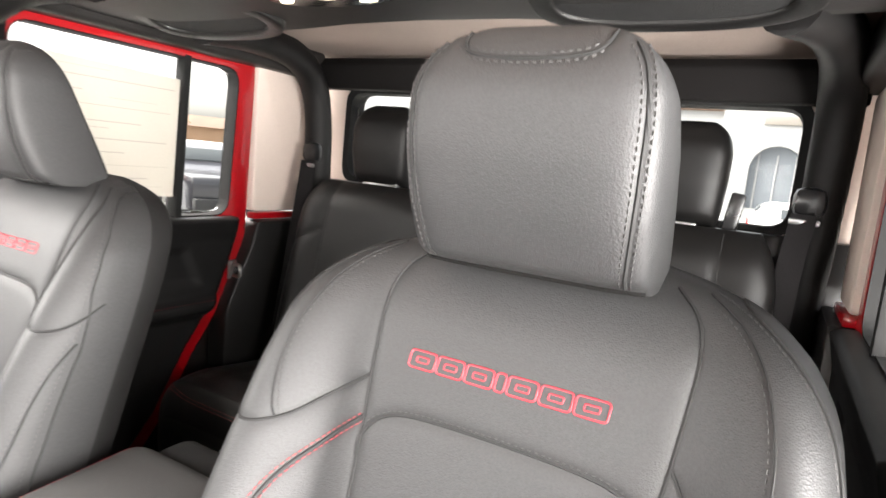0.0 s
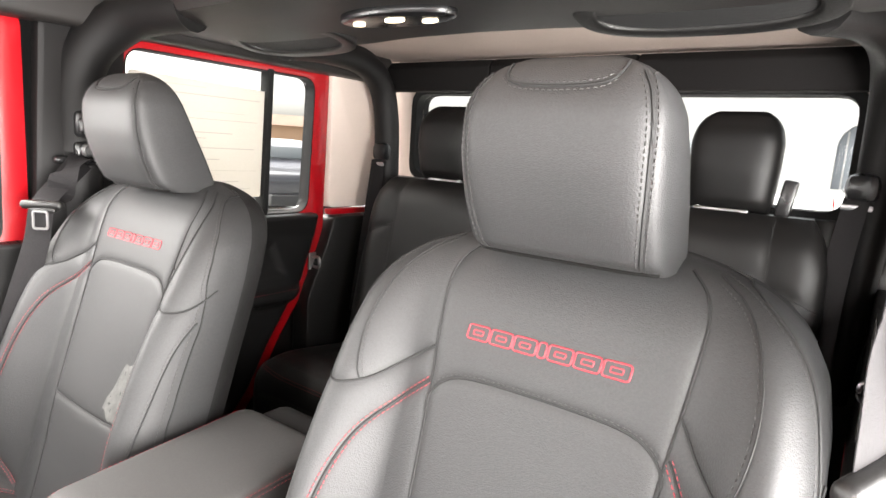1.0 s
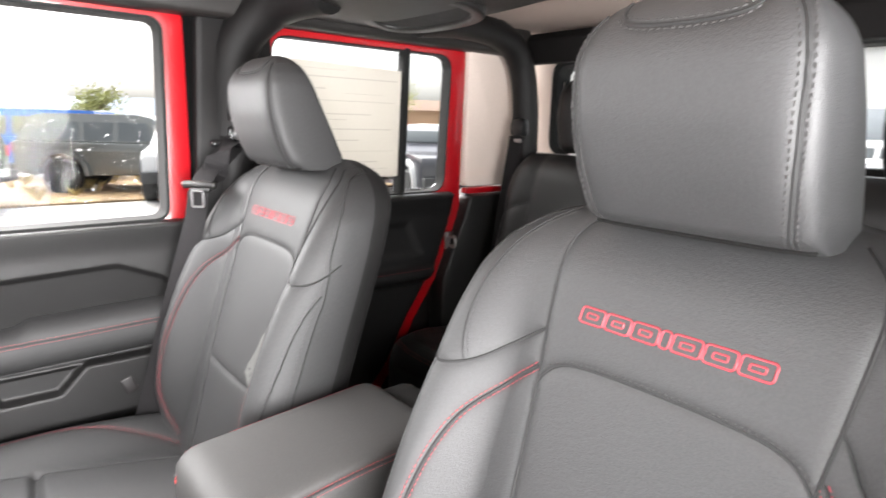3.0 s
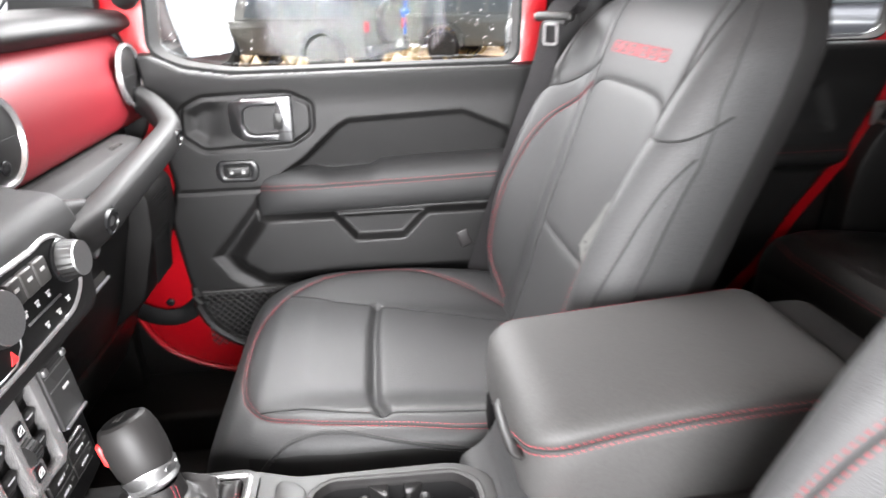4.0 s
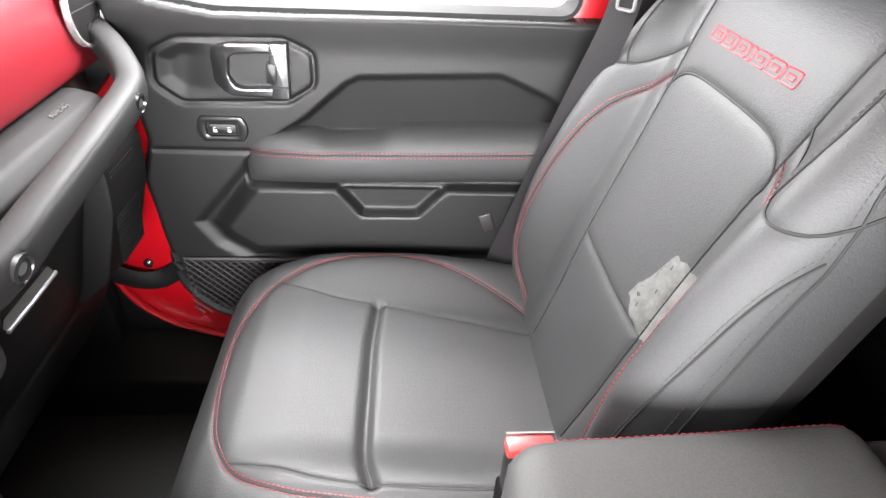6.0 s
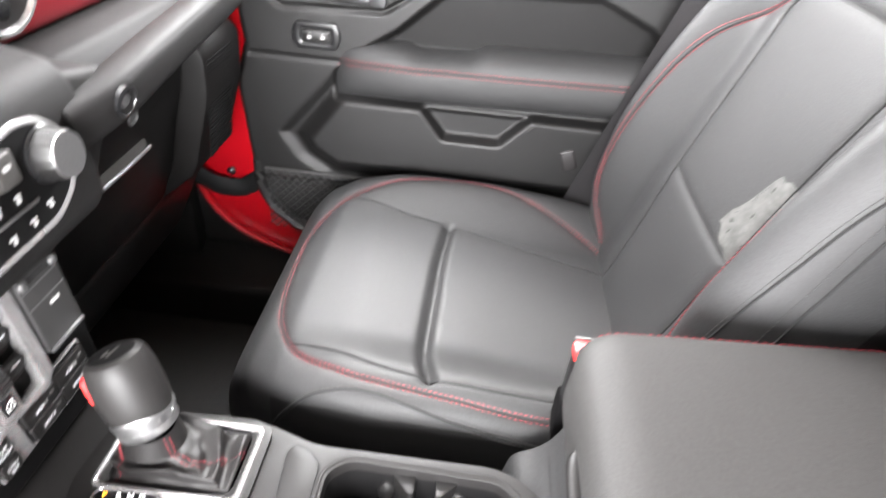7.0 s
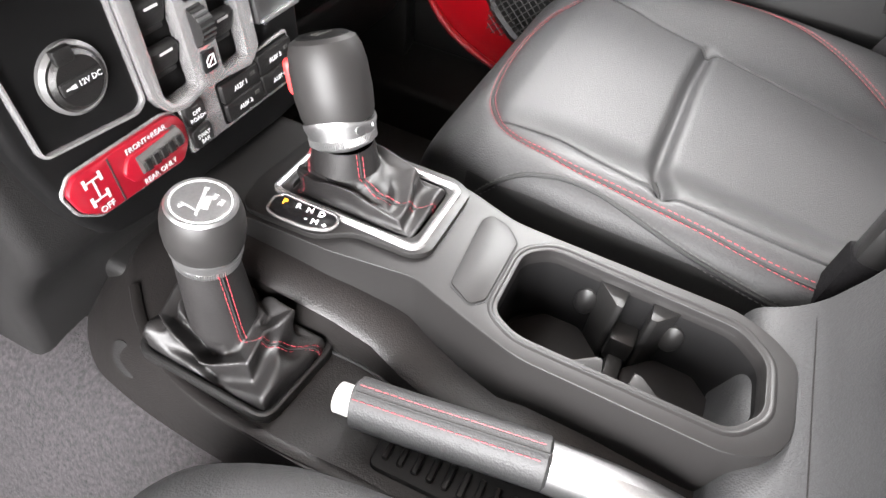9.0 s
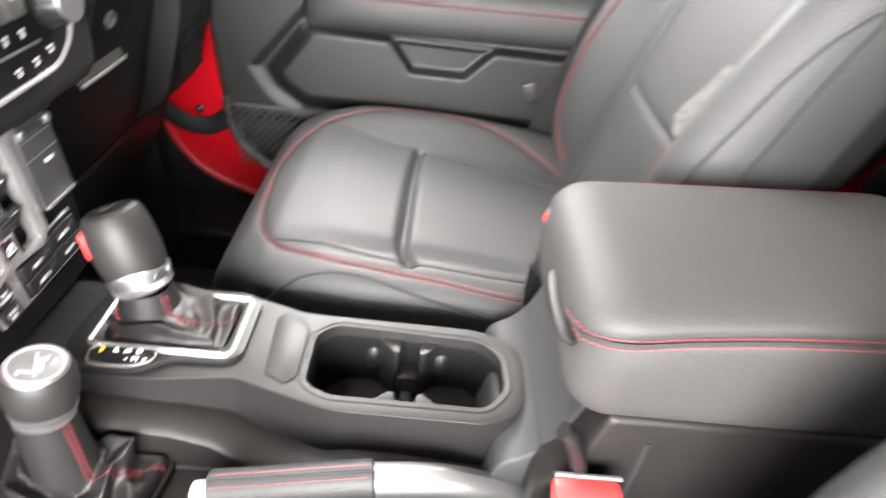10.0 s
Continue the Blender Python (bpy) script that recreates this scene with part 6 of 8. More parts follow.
for v in (0.045, 0.100):
    ib = part("window_lock_button", moved(box((0.0345, v, 0.0115), (0.0145, 0.0175, 0.005), 0.0015), SM), PLASTIC_GLOSS, stack)
    part("lock_icon", moved(merged(tube([(0.0305, v - 0.004, 0.0143), (0.0305, v + 0.001, 0.0143), (0.0340, v + 0.004, 0.0143), (0.0385, v + 0.004, 0.0143), (0.0385, v - 0.004, 0.0143), (0.0305, v - 0.004, 0.0143), (0.0385, v + 0.003, 0.0143)], 0.0006, 4)), SM), WHITE_INK, ib)

# media flap
mf = part("media_hub", face(round_poly(rect(0.0945, 0.046, 0.148, 0.134), 0.005), 0.0, 0.014, 0.003), shader("grey_flap", (0.021, 0.0205, 0.0205), 0.45, grain=0.1, scale=900, bump=0.1, blotch=0.08), stack, "dark grey media socket flap")
part("flap_shelf", moved(box((0.121, 0.140, 0.014), (0.058, 0.011, 0.016), 0.004, 3), SM), PLASTIC_SATIN, mf, "rounded shelf over the flap")
part("flap_slot", moved(box((0.121, 0.1245, 0.0138), (0.042, 0.0055, 0.0016), 0), SM), SEAM, mf, "dark socket slot")
for u in (0.100, 0.142):
    part("flap_tab", moved(box((u, 0.1245, 0.015), (0.009, 0.009, 0.006), 0.0025, 3), SM), SILVER_DARK, mf, "pale rounded tab")
for v in (0.1165, 0.0985):
    part("flap_line", moved(box((0.121, v, 0.0141), (0.048, 0.0014, 0.0010), 0), SM), SILVER_DARK, mf)
part("flap_mark", moved(box((0.126, 0.0895, 0.0143), (0.013, 0.0036, 0.0006), 0), SM), WHITE_INK, mf)
part("flap_lip", moved(box((0.121, 0.0495, 0.0155), (0.050, 0.0038, 0.004), 0.0015), SM), SILVER, mf, "bright lower lip")

# red axle lock panel
rp = round_poly([(-0.108, 0.012), (-0.104, -0.006), (-0.090, -0.018), (-0.012, -0.022), (-0.002, -0.010), (0.0, 0.006), (-0.006, 0.018), (-0.016, 0.021), (-0.098, 0.022)], 0.004)
lock = part("axle_lock_panel", face_at(SL, rp, 0.0, 0.006, 0.002), RED_SWITCH, stack, "bright red axle lock switch panel")
part("panel_trim", moved(tube(np.array([(p[0] * 1.02 + 0.0005, p[1] * 1.05 - 0.0006, 0.001) for p in rp]), 0.0014, 6, closed=True), SL), SILVER_PAINT, stack, "thin silver edge")
part("panel_split", moved(box((-0.072, 0.001, 0.006), (0.0012, 0.038, 0.001), 0), SL), SEAM, lock)
part("lock_rocker_well", face_at(SL, round_poly([(-0.066, 0.001), (-0.060, -0.0095), (-0.010, -0.0075), (-0.005, 0.003), (-0.010, 0.0115), (-0.058, 0.0125)], 0.003), 0.005, 0.009, 0.001), RED_SWITCH, lock)
part("lock_roller", moved(tube([(-0.053, 0.0015, 0.0055), (-0.0115, 0.0035, 0.0055)], 0.0088, 18), SL), PLASTIC_GREY, lock, "dark ribbed roller")
part("roller_ribs", moved(merged(*[box((-0.0480 + 0.0078 * k, 0.0017 + 0.0004 * k, 0.0140), (0.0052, 0.010, 0.0016), 0.0005, 1) for k in range(5)]), SL), PLASTIC, lock, kind="stuff")
writing("lettering", "FRONT+REAR", 0.0062, on_at(SL, -0.038, 0.0150, 0.0066), WHITE_INK, lock)
writing("lettering", "REAR ONLY", 0.0062, on_at(SL, -0.036, -0.0155, 0.0066), WHITE_INK, lock)
writing("lettering", "OFF", 0.0072, on_at(SL, -0.086, -0.0125, 0.0066), WHITE_INK, lock)
axle = []
for v in (0.013, -0.003):
    axle += [box((-0.088, v, 0.0066), (0.012, 0.0013, 0.0006), 0), box((-0.0945, v, 0.0066), (0.0022, 0.0075, 0.0006), 0), box((-0.0815, v, 0.0066), (0.0022, 0.0075, 0.0006), 0)]
axle += [box((-0.088, 0.005, 0.0066), (0.0013, 0.014, 0.0006), 0)]
part("axle_icon", moved(merged(*axle), SL), WHITE_INK, lock)

# off-road and sway bar buttons, auxiliary switches
for u0, v0, u1, v1, words in ((0.0016, -0.0006, 0.0222, 0.0195, ("OFF", "ROAD+")), (0.0016, -0.0205, 0.0228, -0.0018, ("SWAY", "BAR"))):
    bt = part("mode_button", face(round_poly([(u0, v0), (u1, v0), (u1, v1), (u0, v1)], 0.005), 0.0, 0.0075, 0.0018), PLASTIC, stack, "black mode button")
    for k, w in enumerate(words):
        writing("lettering", w, 0.0050, on_face((u0 + u1) / 2, (v0 + v1) / 2 + 0.0012 - 0.0052 * k, 0.0080), WHITE_INK, bt)
    part("indicator", moved(box(((u0 + u1) / 2, v1 - 0.0040, 0.0078), (0.006, 0.0012, 0.0005), 0), SM), PLASTIC_GREY, bt)
part("mode_frame", face(round_poly([(-0.0008, -0.0235), (0.137, -0.0245), (0.1385, 0.0245), (0.092, 0.0230), (0.078, 0.0200), (0.040, 0.0215), (0.0, 0.0205)], 0.004), -0.001, 0.0035, 0.0018), SILVER_PAINT, stack, "satin silver switch surround")
part("switch_recess", face(round_poly([(0.0400, -0.0200), (0.1350, -0.0205), (0.1355, 0.0225), (0.092, 0.0215), (0.0395, 0.0185)], 0.004), 0.003, 0.0040, 0), PLASTIC_MATTE, stack)
for u, v, w in ((0.0650, 0.0085, "AUX 1"), (0.0658, -0.0095, "AUX 2"), (0.1125, 0.0110, "AUX 3"), (0.1130, -0.0082, "AUX 4")):
    h = 0.0084 if u < 0.1 else 0.0090
    bt = part("auxiliary_switch", face(round_poly([(u - 0.0235, v - h), (u + 0.0225, v - h), (u + 0.0225, v + h), (u - 0.0235, v + h)], 0.0025), 0.002, 0.0085, 0.0016), PLASTIC, stack, "black auxiliary switch")
    writing("lettering", w, 0.0058, on_face(u - 0.002, v - 0.0005, 0.0090), WHITE_INK, bt)
    part("indicator", moved(merged(box((u + 0.014, v + 0.0034, 0.0088), (0.006, 0.0010, 0.0005), 0), box((u + 0.014, v + 0.0014, 0.0088), (0.006, 0.0010, 0.0005), 0)), SM), PLASTIC_GREY, bt)

# ---------- centre console
con = thing("centre_console", "black centre console with two cup holders", "centre console", (0, 0.4, 0.0))
BODY = [(-0.130, 0.085), (0.050, 0.085), (0.078, 0.118), (0.106, 0.155), (0.127, 0.195), (0.138, 0.245), (0.141, 0.30), (0.141, 0.68), (-0.130, 0.68)]
FOOT = [(-0.133, 0.080), (0.075, 0.045), (0.112, 0.072), (0.134, 0.110), (0.143, 0.165), (0.147, 0.23), (0.148, 0.30), (0.148, 0.68), (-0.133, 0.68)]
rings = []
for z, a in ((0.0, 0.0), (0.305, 0.0), (0.335, 0.45), (0.352, 0.85), (0.360, 1.0), (0.366, 1.12)):
    rings.append([(p[0] + (q[0] - p[0]) * a, p[1] + (q[1] - p[1]) * a, z) for p, q in zip(round_poly(FOOT, 0.03, 5), round_poly(BODY, 0.03, 5))])
part("lower_body", loft(rings), GRAINED, con, "black moulded console base", smooth=45)
part("body_lip", tube(spline([(0.074, 0.122, 0.3655), (0.100, 0.156, 0.3655), (0.1205, 0.197, 0.3655), (0.1315, 0.246, 0.3655), (0.1345, 0.30, 0.3655), (0.1335, 0.345, 0.3650), (0.130, 0.40, 0.3635), (0.128, 0.46, 0.3625)], 0.008), 0.0052, 10, flat=0.6), GRAINED, con, "raised lip along the console edge")
fixed("tunnel_carpet", slab(round_poly([(0.04, 0.31), (0.145, 0.310), (0.20, 0.24), (0.30, 0.06), (0.36, 0.0), (0.04, 0.0)], 0.04, 6), -0.5, 0.42, "y"), CARPET, "grey carpet rising to the console", "floor")
part("front_ramp", slab(round_poly([(-0.10, 0.0), (0.12, 0.0), (0.12, 0.358), (0.02, 0.362), (-0.10, 0.362)], 0.02), -0.133, 0.066, "x", 0.012, 3), PLASTIC, con)
part("side_plug", lathe([(0.0155, 0.0), (0.0155, 0.0012), (0.0145, 0.0016), (0.001, 0.0012)], 28, axes((0.1235, 0.150, 0.3365), (0.35, 0.92, -0.15), (-0.62, 0.3, 0.72)) @ Matrix.Diagonal((1.25, 0.75, 1, 1))), PLASTIC_SOFT, con, "oval blanking plug")
outline = round_poly([(-0.106, 0.150), (0.020, 0.150), (0.016, 0.290), (0.006, 0.360), (0.012, 0.378), (0.026, 0.425), (0.034, 0.455), (0.035, 0.600), (0.022, 0.628), (0.0, 0.638), (-0.060, 0.638), (-0.080, 0.614), (-0.0885, 0.590), (-0.0895, 0.425), (-0.0905, 0.405), (-0.098, 0.382), (-0.106, 0.357), (-0.110, 0.329)], 0.012)
hole_boot = round_poly(rect(-0.090, 0.228, -0.022, 0.344), 0.012)
hole_cup = round_poly([(0.004, 0.426), (-0.060, 0.426), (-0.0765, 0.446), (-0.0740, 0.52), (-0.0715, 0.594), (-0.052, 0.616), (-0.008, 0.618), (0.016, 0.598), (0.016, 0.448)], 0.010)
part("upper_body", slab(outline, 0.345, 0.452, "z", 0.0065, 4, holes=[hole_boot, hole_cup]), PLASTIC_SATIN, con, "raised console top")
lip = [(-0.0085, 0.4515), (-0.0065, 0.4529), (-0.0040, 0.4525), (-0.0018, 0.4507), (-0.0005, 0.4478), (0.0004, 0.4425), (0.0005, 0.4380)]
part("cup_lip", loft([[(p[0], p[1], z) for p in shrunk(hole_cup, q)] for q, z in lip], cap=False), PLASTIC_SATIN, con, "soft satin lip of the cup holders", smooth=50)
# Blacker plastic than the lip, painting the shade down in the recess.
part("cup_wall", loft([[(p[0], p[1], z) for p in shrunk(hole_cup, q)] for q, z in ((0.0006, 0.4385), (0.0015, 0.43), (0.004, 0.356))], cap=False), PLASTIC_MATTE, con, "cup holder wall, darkened for shade", smooth=50)
part("cup_floor", slab(shrunk(hole_cup, -0.003), 0.364, 0.370, "z"), PLASTIC_MATTE, con)
for y in (0.472, 0.570):
    part("cup_pad", slab(round_poly([(-0.031 + 0.0425 * math.cos(a), y + 0.0425 * math.sin(a)) for a in np.linspace(0.39, 0.39 + 2 * math.pi, 8, endpoint=False)], 0.006), 0.369, 0.380, "z", 0.0016), PLASTIC_SATIN, con, "eight-sided rubber pad in the cup holder")
for x, y, turn in ((-0.0735, 0.484, 90), (-0.0710, 0.557, 90), (-0.026, 0.6165, 0), (0.002, 0.427, 200)):
    part("cup_grip", lathe([(0.0135, -0.004), (0.0125, 0.002), (0.008, 0.0055), (0.001, 0.0065)], 18, Matrix.Translation((x, y, 0.412)) @ Matrix.Rotation(radians(turn), 4, "Z") @ axes((0, 0, 0), (1, 0, 0), (0, 0, 1)) @ Matrix.Diagonal((0.75, 1.25, 1, 1))), PLASTIC, con, "rubber cup grip")
for o in ([(-0.078, 0.486), (-0.056, 0.507), (-0.056, 0.512), (-0.078, 0.513)], [(-0.078, 0.533), (-0.056, 0.534), (-0.056, 0.539), (-0.078, 0.560)]):
    part("divider_ridge", slab(round_poly(o, 0.002), 0.355, 0.441, "z", 0.004, 3), PLASTIC, con, "ridge between the cup holders")
part("divider_step", box((-0.064, 0.523, 0.392), (0.026, 0.022, 0.03), 0.004), PLASTIC, con)
for o in ([(0.019, 0.482), (0.001, 0.505), (0.001, 0.510), (0.019, 0.513)], [(0.019, 0.530), (0.001, 0.533), (0.001, 0.538), (0.019, 0.560)]):
    part("divider_fin", slab(round_poly(o, 0.002), 0.355, 0.446, "z", 0.003, 3), PLASTIC_SATIN, con)
part("divider_floor", box((-0.03, 0.524, 0.372), (0.09, 0.014, 0.03), 0.003), PLASTIC, con)
LID = round_poly([(-0.002, 0.3875), (-0.03, 0.3855), (-0.077, 0.3820), (-0.0845, 0.388), (-0.080, 0.404), (-0.066, 0.417), (0.0, 0.417), (0.009, 0.408)], 0.004)
part("tray_lid", slab(LID, 0.447, 0.4537, "z", 0.0006, 2), PLASTIC_SATIN, con, "smooth lid ahead of the cup holders")
part("tray_gap", slab(shrunk(LID, -0.0016), 0.447, 0.4524, "z"), SEAM, con)
# grained side ledge
led = [(0.200, 0.016, 0.044, 0.425), (0.26, 0.014, 0.046, 0.420), (0.31, 0.010, 0.044, 0.412), (0.345, 0.008, 0.044, 0.402), (0.375, 0.012, 0.050, 0.390), (0.41, 0.026, 0.056, 0.384), (0.45, 0.036, 0.060, 0.384), (0.47, 0.038, 0.062, 0.392), (0.52, 0.038, 0.062, 0.392), (0.60, 0.038, 0.058, 0.384), (0.645, 0.030, 0.050, 0.378)]
part("side_ledge", loft([[(a - 0.02, y, 0.34), (a - 0.02, y, z + 0.004), (a + 0.004, y, z + 0.005), (b - 0.006, y, z), (b, y, z - 0.006), (b + 0.006, y, 0.34)] for y, a, b, z in led]), GRAINED, con, "grained ledge along the console", smooth=35)
# Dark tube paints the groove under the ledge and the shadow in it.
part("ledge_groove", tube(spline([(b + 0.0045, y, 0.3675) for y, a, b, z in led[1:]], 0.01), 0.0018, 6), SEAM, con)
# selector bezel with gear display
bez = round_poly([(0.008, 0.205), (-0.020, 0.199), (-0.092, 0.205), (-0.104, 0.222), (-0.106, 0.345), (-0.096, 0.362), (-0.018, 0.362), (-0.008, 0.350), (-0.006, 0.300), (0.012, 0.275), (0.014, 0.215)], 0.008)
sb = part("selector_bezel", slab(bez, 0.4515, 0.4575, "z", 0.002, holes=[shrunk(hole_boot, -0.001)]), PLASTIC_SATIN, con, "selector plate")
part("bezel_trim", tube(np.array([(p[0], p[1], 0.4575) for p in round_poly([(-0.018, 0.219), (-0.091, 0.219), (-0.0955, 0.226), (-0.0955, 0.347), (-0.090, 0.352), (-0.020, 0.352), (-0.0145, 0.347), (-0.0145, 0.226)], 0.008)]), 0.0034, 8, closed=True), SILVER_PAINT, sb, "satin silver trim")
disp = round_poly([(0.0095, 0.229), (-0.006, 0.226), (-0.0125, 0.232), (-0.0125, 0.282), (-0.004, 0.287), (0.005, 0.283), (0.011, 0.268), (0.012, 0.240)], 0.006)
gd = part("gear_display", slab(disp, 0.4585, 0.4605, "z", 0.0006), PLASTIC_GLOSS, sb, "black gear display")
part("display_rim", tube(np.array([(p[0] * 1.0, p[1], 0.4602) for p in disp]), 0.0013, 5, closed=True), SILVER_PAINT, sb)
for w, x, y, mtl in (("P", -0.005, 0.237, AMBER_GLOW), ("R", -0.006, 0.2495, WHITE_GLOW), ("N", -0.0065, 0.260, WHITE_GLOW), ("D", -0.007, 0.2705, WHITE_GLOW), ("M", 0.0025, 0.270, WHITE_GLOW), ("+", 0.0025, 0.2785, WHITE_GLOW), ("-", 0.0025, 0.262, WHITE_GLOW)):
    writing("gear_letter", w, 0.0078, axes((x, y, 0.4607), (-0.25, 0.97, 0), (-0.97, -0.25, 0)), mtl, gd)


def crest(x):
    """A fold: round on top, creased at its foot."""
    return 1 - 2 * math.sqrt(math.sin(x) ** 2 + 0.08)


def gaiter(parent, corners, base_z, top, r, seed, amp, neck=0.36):
    """A leather boot: slack folds over a four-cornered base, gathered into a smooth straight sleeve."""
    dense = []
    for p, q in zip(corners, corners[1:] + corners[:1]):
        dense += [tuple(np.array(p) + (np.array(q) - np.array(p)) * f) for f in np.linspace(0, 1, 30, endpoint=False)]
    base = np.array(dense)
    n = len(base)
    c0 = base.mean(0)
    ang = np.arctan2(base[:, 1] - c0[1], base[:, 0] - c0[0])
    tall = top[2] - base_z
    rings = []
    for t in np.linspace(0, 1, 84):
        row = []
        for j in range(n):
            ca, sa = math.cos(ang[j]), math.sin(ang[j])
            a = ang[j]
            wob = noise.noise(Vector((ca * 1.2 + seed, sa * 1.2, 1.5 * t)))
            end = 0.60 + 0.05 * math.sin(a + seed) + 0.05 * math.sin(2 * a + 2 * seed)
            if t >= end:
                f = (t - end) / (1 - end)
                rr = r * (1.20 - 0.20 * f) + 0.0008 * wob * (1 - f)
                row.append((top[0] + rr * ca, top[1] + rr * sa, base_z + tall * (neck + 0.03 * math.sin(a + seed) * (1 - f) + (1 - neck) * f)))
                continue
            u = t / end
            k = u ** 1.25
            x, y = base[j, 0] * (1 - k) + (top[0] + 1.20 * r * ca) * k, base[j, 1] * (1 - k) + (top[1] + 1.20 * r * sa) * k
            env = math.sin(math.pi * u) ** 0.8
            e = amp * env * (0.75 * crest(5.6 * u + 0.7 * math.sin(a + seed) + 1.6 * wob) + 0.40 * crest(1.0 * a + 3.5 * u + seed + 1.2 * wob) + 0.22 * crest(2.5 * a - 7 * u + 2 * seed + 2 * wob) + 0.30 + 0.15 * noise.noise(Vector((ca * 3 + seed, sa * 3, 6 * u))))
            z = base_z + tall * (neck * u ** 1.1 + 0.03 * math.sin(a + seed) * u) + 0.22 * tall * env * (0.55 + 0.45 * math.sin(a * 2 + seed)) + 0.9 * e
            row.append((x + 0.55 * e * ca, y + 0.55 * e * sa, z))
        rings.append(row)
    ob = part("gaiter", loft(rings, cap=False), GAITER_SKIN, parent, "black leather gaiter", smooth=180)
    return rings, ang, ob


def gaiter_thread(rings, ang, at_top, at_base, half=0.0026):
    """Red double thread down the boot, from one bearing at the neck to another at the base."""
    mid, nrm, side = [], [], []
    m = len(rings)
    for i, ring in enumerate(rings):
        want = at_base + (at_top - at_base) * float(ease(i / (m - 1), 0.0, 0.55))
        d = np.angle(np.exp(1j * (ang - want)))
        o = np.argsort(np.abs(d))[:2]
        w = np.abs(d[o][::-1]) / (np.abs(d[o]).sum() + 1e-9)
        p = w[0] * np.array(ring[o[0]]) + w[1] * np.array(ring[o[1]])
        c = np.mean(np.array(ring), axis=0)
        q = (p - c) / np.linalg.norm(p - c)
        mid.append(p), nrm.append((q + (0, 0, 0.5)) / np.linalg.norm(q + (0, 0, 0.5)))
    mid, nrm = np.array(mid), np.array(nrm)
    t = np.gradient(mid, axis=0)
    t /= np.linalg.norm(t, axis=1, keepdims=True)
    side = np.cross(nrm, t)
    red = merged(*[stitches(mid + s * half * side + 0.0009 * nrm, nrm, 0.0040, 0.0014, 0.00045) for s in (-1, 1)])
    return red, tube(mid + 0.0002 * nrm, 0.0007, 5)


def wavy_collar(r, r_top, top, wave, m):
    """A metal collar whose upper edge rises and falls round the knob."""
    rings = []
    for rr, z, w in ((r * 0.72, -0.002, 0), (r * 0.88, 0.0, 0), (r * 0.965, 0.003, 0), (r * 0.985, 0.0095, 0.1), (r, 0.0115, 0.3), (r_top * 0.985, top - 0.003, 0.8), (r_top, top, 1.0), (r_top * 0.985, top + 0.0012, 1.0), (r_top * 0.86, top + 0.001, 1.0)):
        rings.append([(rr * math.cos(a), rr * math.sin(a), z + w * wave * math.cos(2 * a - 0.6)) for a in np.linspace(0, 2 * math.pi, 48, endpoint=False)])
    return moved(loft(rings), m)


# gear selector
sel = thing("gear_selector", "black gear selector with a silver collar and leather gaiter", "gear lever", (-0.056, 0.285, 0.455))
rings, ang, gt = gaiter(sel, [(-0.088, 0.230), (-0.024, 0.230), (-0.024, 0.342), (-0.088, 0.342)], 0.455, (-0.056, 0.262, 0.5025), 0.0236, 1.7, 0.0085, 0.50)
red, seam = gaiter_thread(rings, ang, 1.05, 1.7)
part("gaiter_stitching", red, RED_THREAD, gt, "red stitching", kind="stuff")
part("gaiter_seam", seam, SEAM, gt)
red, seam = gaiter_thread(rings, ang, -0.9, -1.0)
part("gaiter_stitching", red, RED_THREAD, gt, "red stitching", kind="stuff")
lm = Matrix.Translation((-0.056, 0.262, 0.497)) @ Vector((0, 0, 1)).rotation_difference(Vector((-0.016, -0.026, 0.075)).normalized()).to_matrix().to_4x4()
lk = lm @ Matrix.Translation((0, 0, 0.0013)) @ Matrix.Diagonal((0.96, 0.96, 0.885, 1))
part("collar", wavy_collar(0.0272, 0.0293, 0.0205, 0.0034, lm), SILVER, sel, "satin silver collar")
part("collar_knurl", moved(merged(*[box((0.0268 * math.cos(a), 0.0268 * math.sin(a), 0.006), (0.0012, 0.0011, 0.006), 0, 1) for a in np.linspace(0, 2 * math.pi, 96, endpoint=False)]), lm), SILVER, sel, kind="stuff")
for a in (1.15, 1.75):
    part("collar_screw", lathe([(0.0035, 0), (0.0035, 0.002), (0.001, 0.0022)], 10, lm @ axes((0.0273 * math.cos(a), 0.0273 * math.sin(a), 0.0145), (-math.sin(a), math.cos(a), 0), (0, 0, 1))), CHROME, sel)
part("knob", lathe([(0.020, 0.020), (0.0285, 0.021), (0.0305, 0.028), (0.0318, 0.045), (0.0312, 0.068), (0.029, 0.082), (0.026, 0.089), (0.021, 0.092), (0.018, 0.0915)], 48, lk), KNOB_SKIN, sel, "smooth black knob")
part("knob_cap", lathe([(0.020, 0.088), (0.021, 0.0922), (0.019, 0.0932), (0.001, 0.0935)], 32, lk), PLASTIC_MATTE, sel, "dark round cap")
part("cap_mark", moved(merged(box((0, 0.002, 0.0937), (0.020, 0.003, 0.0006), 0), box((0.003, -0.004, 0.0937), (0.010, 0.003, 0.0006), 0)), lk), PLASTIC_GREY, sel)
part("release_button", moved(box((0.0280, 0, 0.057), (0.010, 0.012, 0.028), 0.0045, 3), lm @ Matrix.Rotation(radians(-58), 4, "Z")), RED_PLASTIC, sel, "red release button")

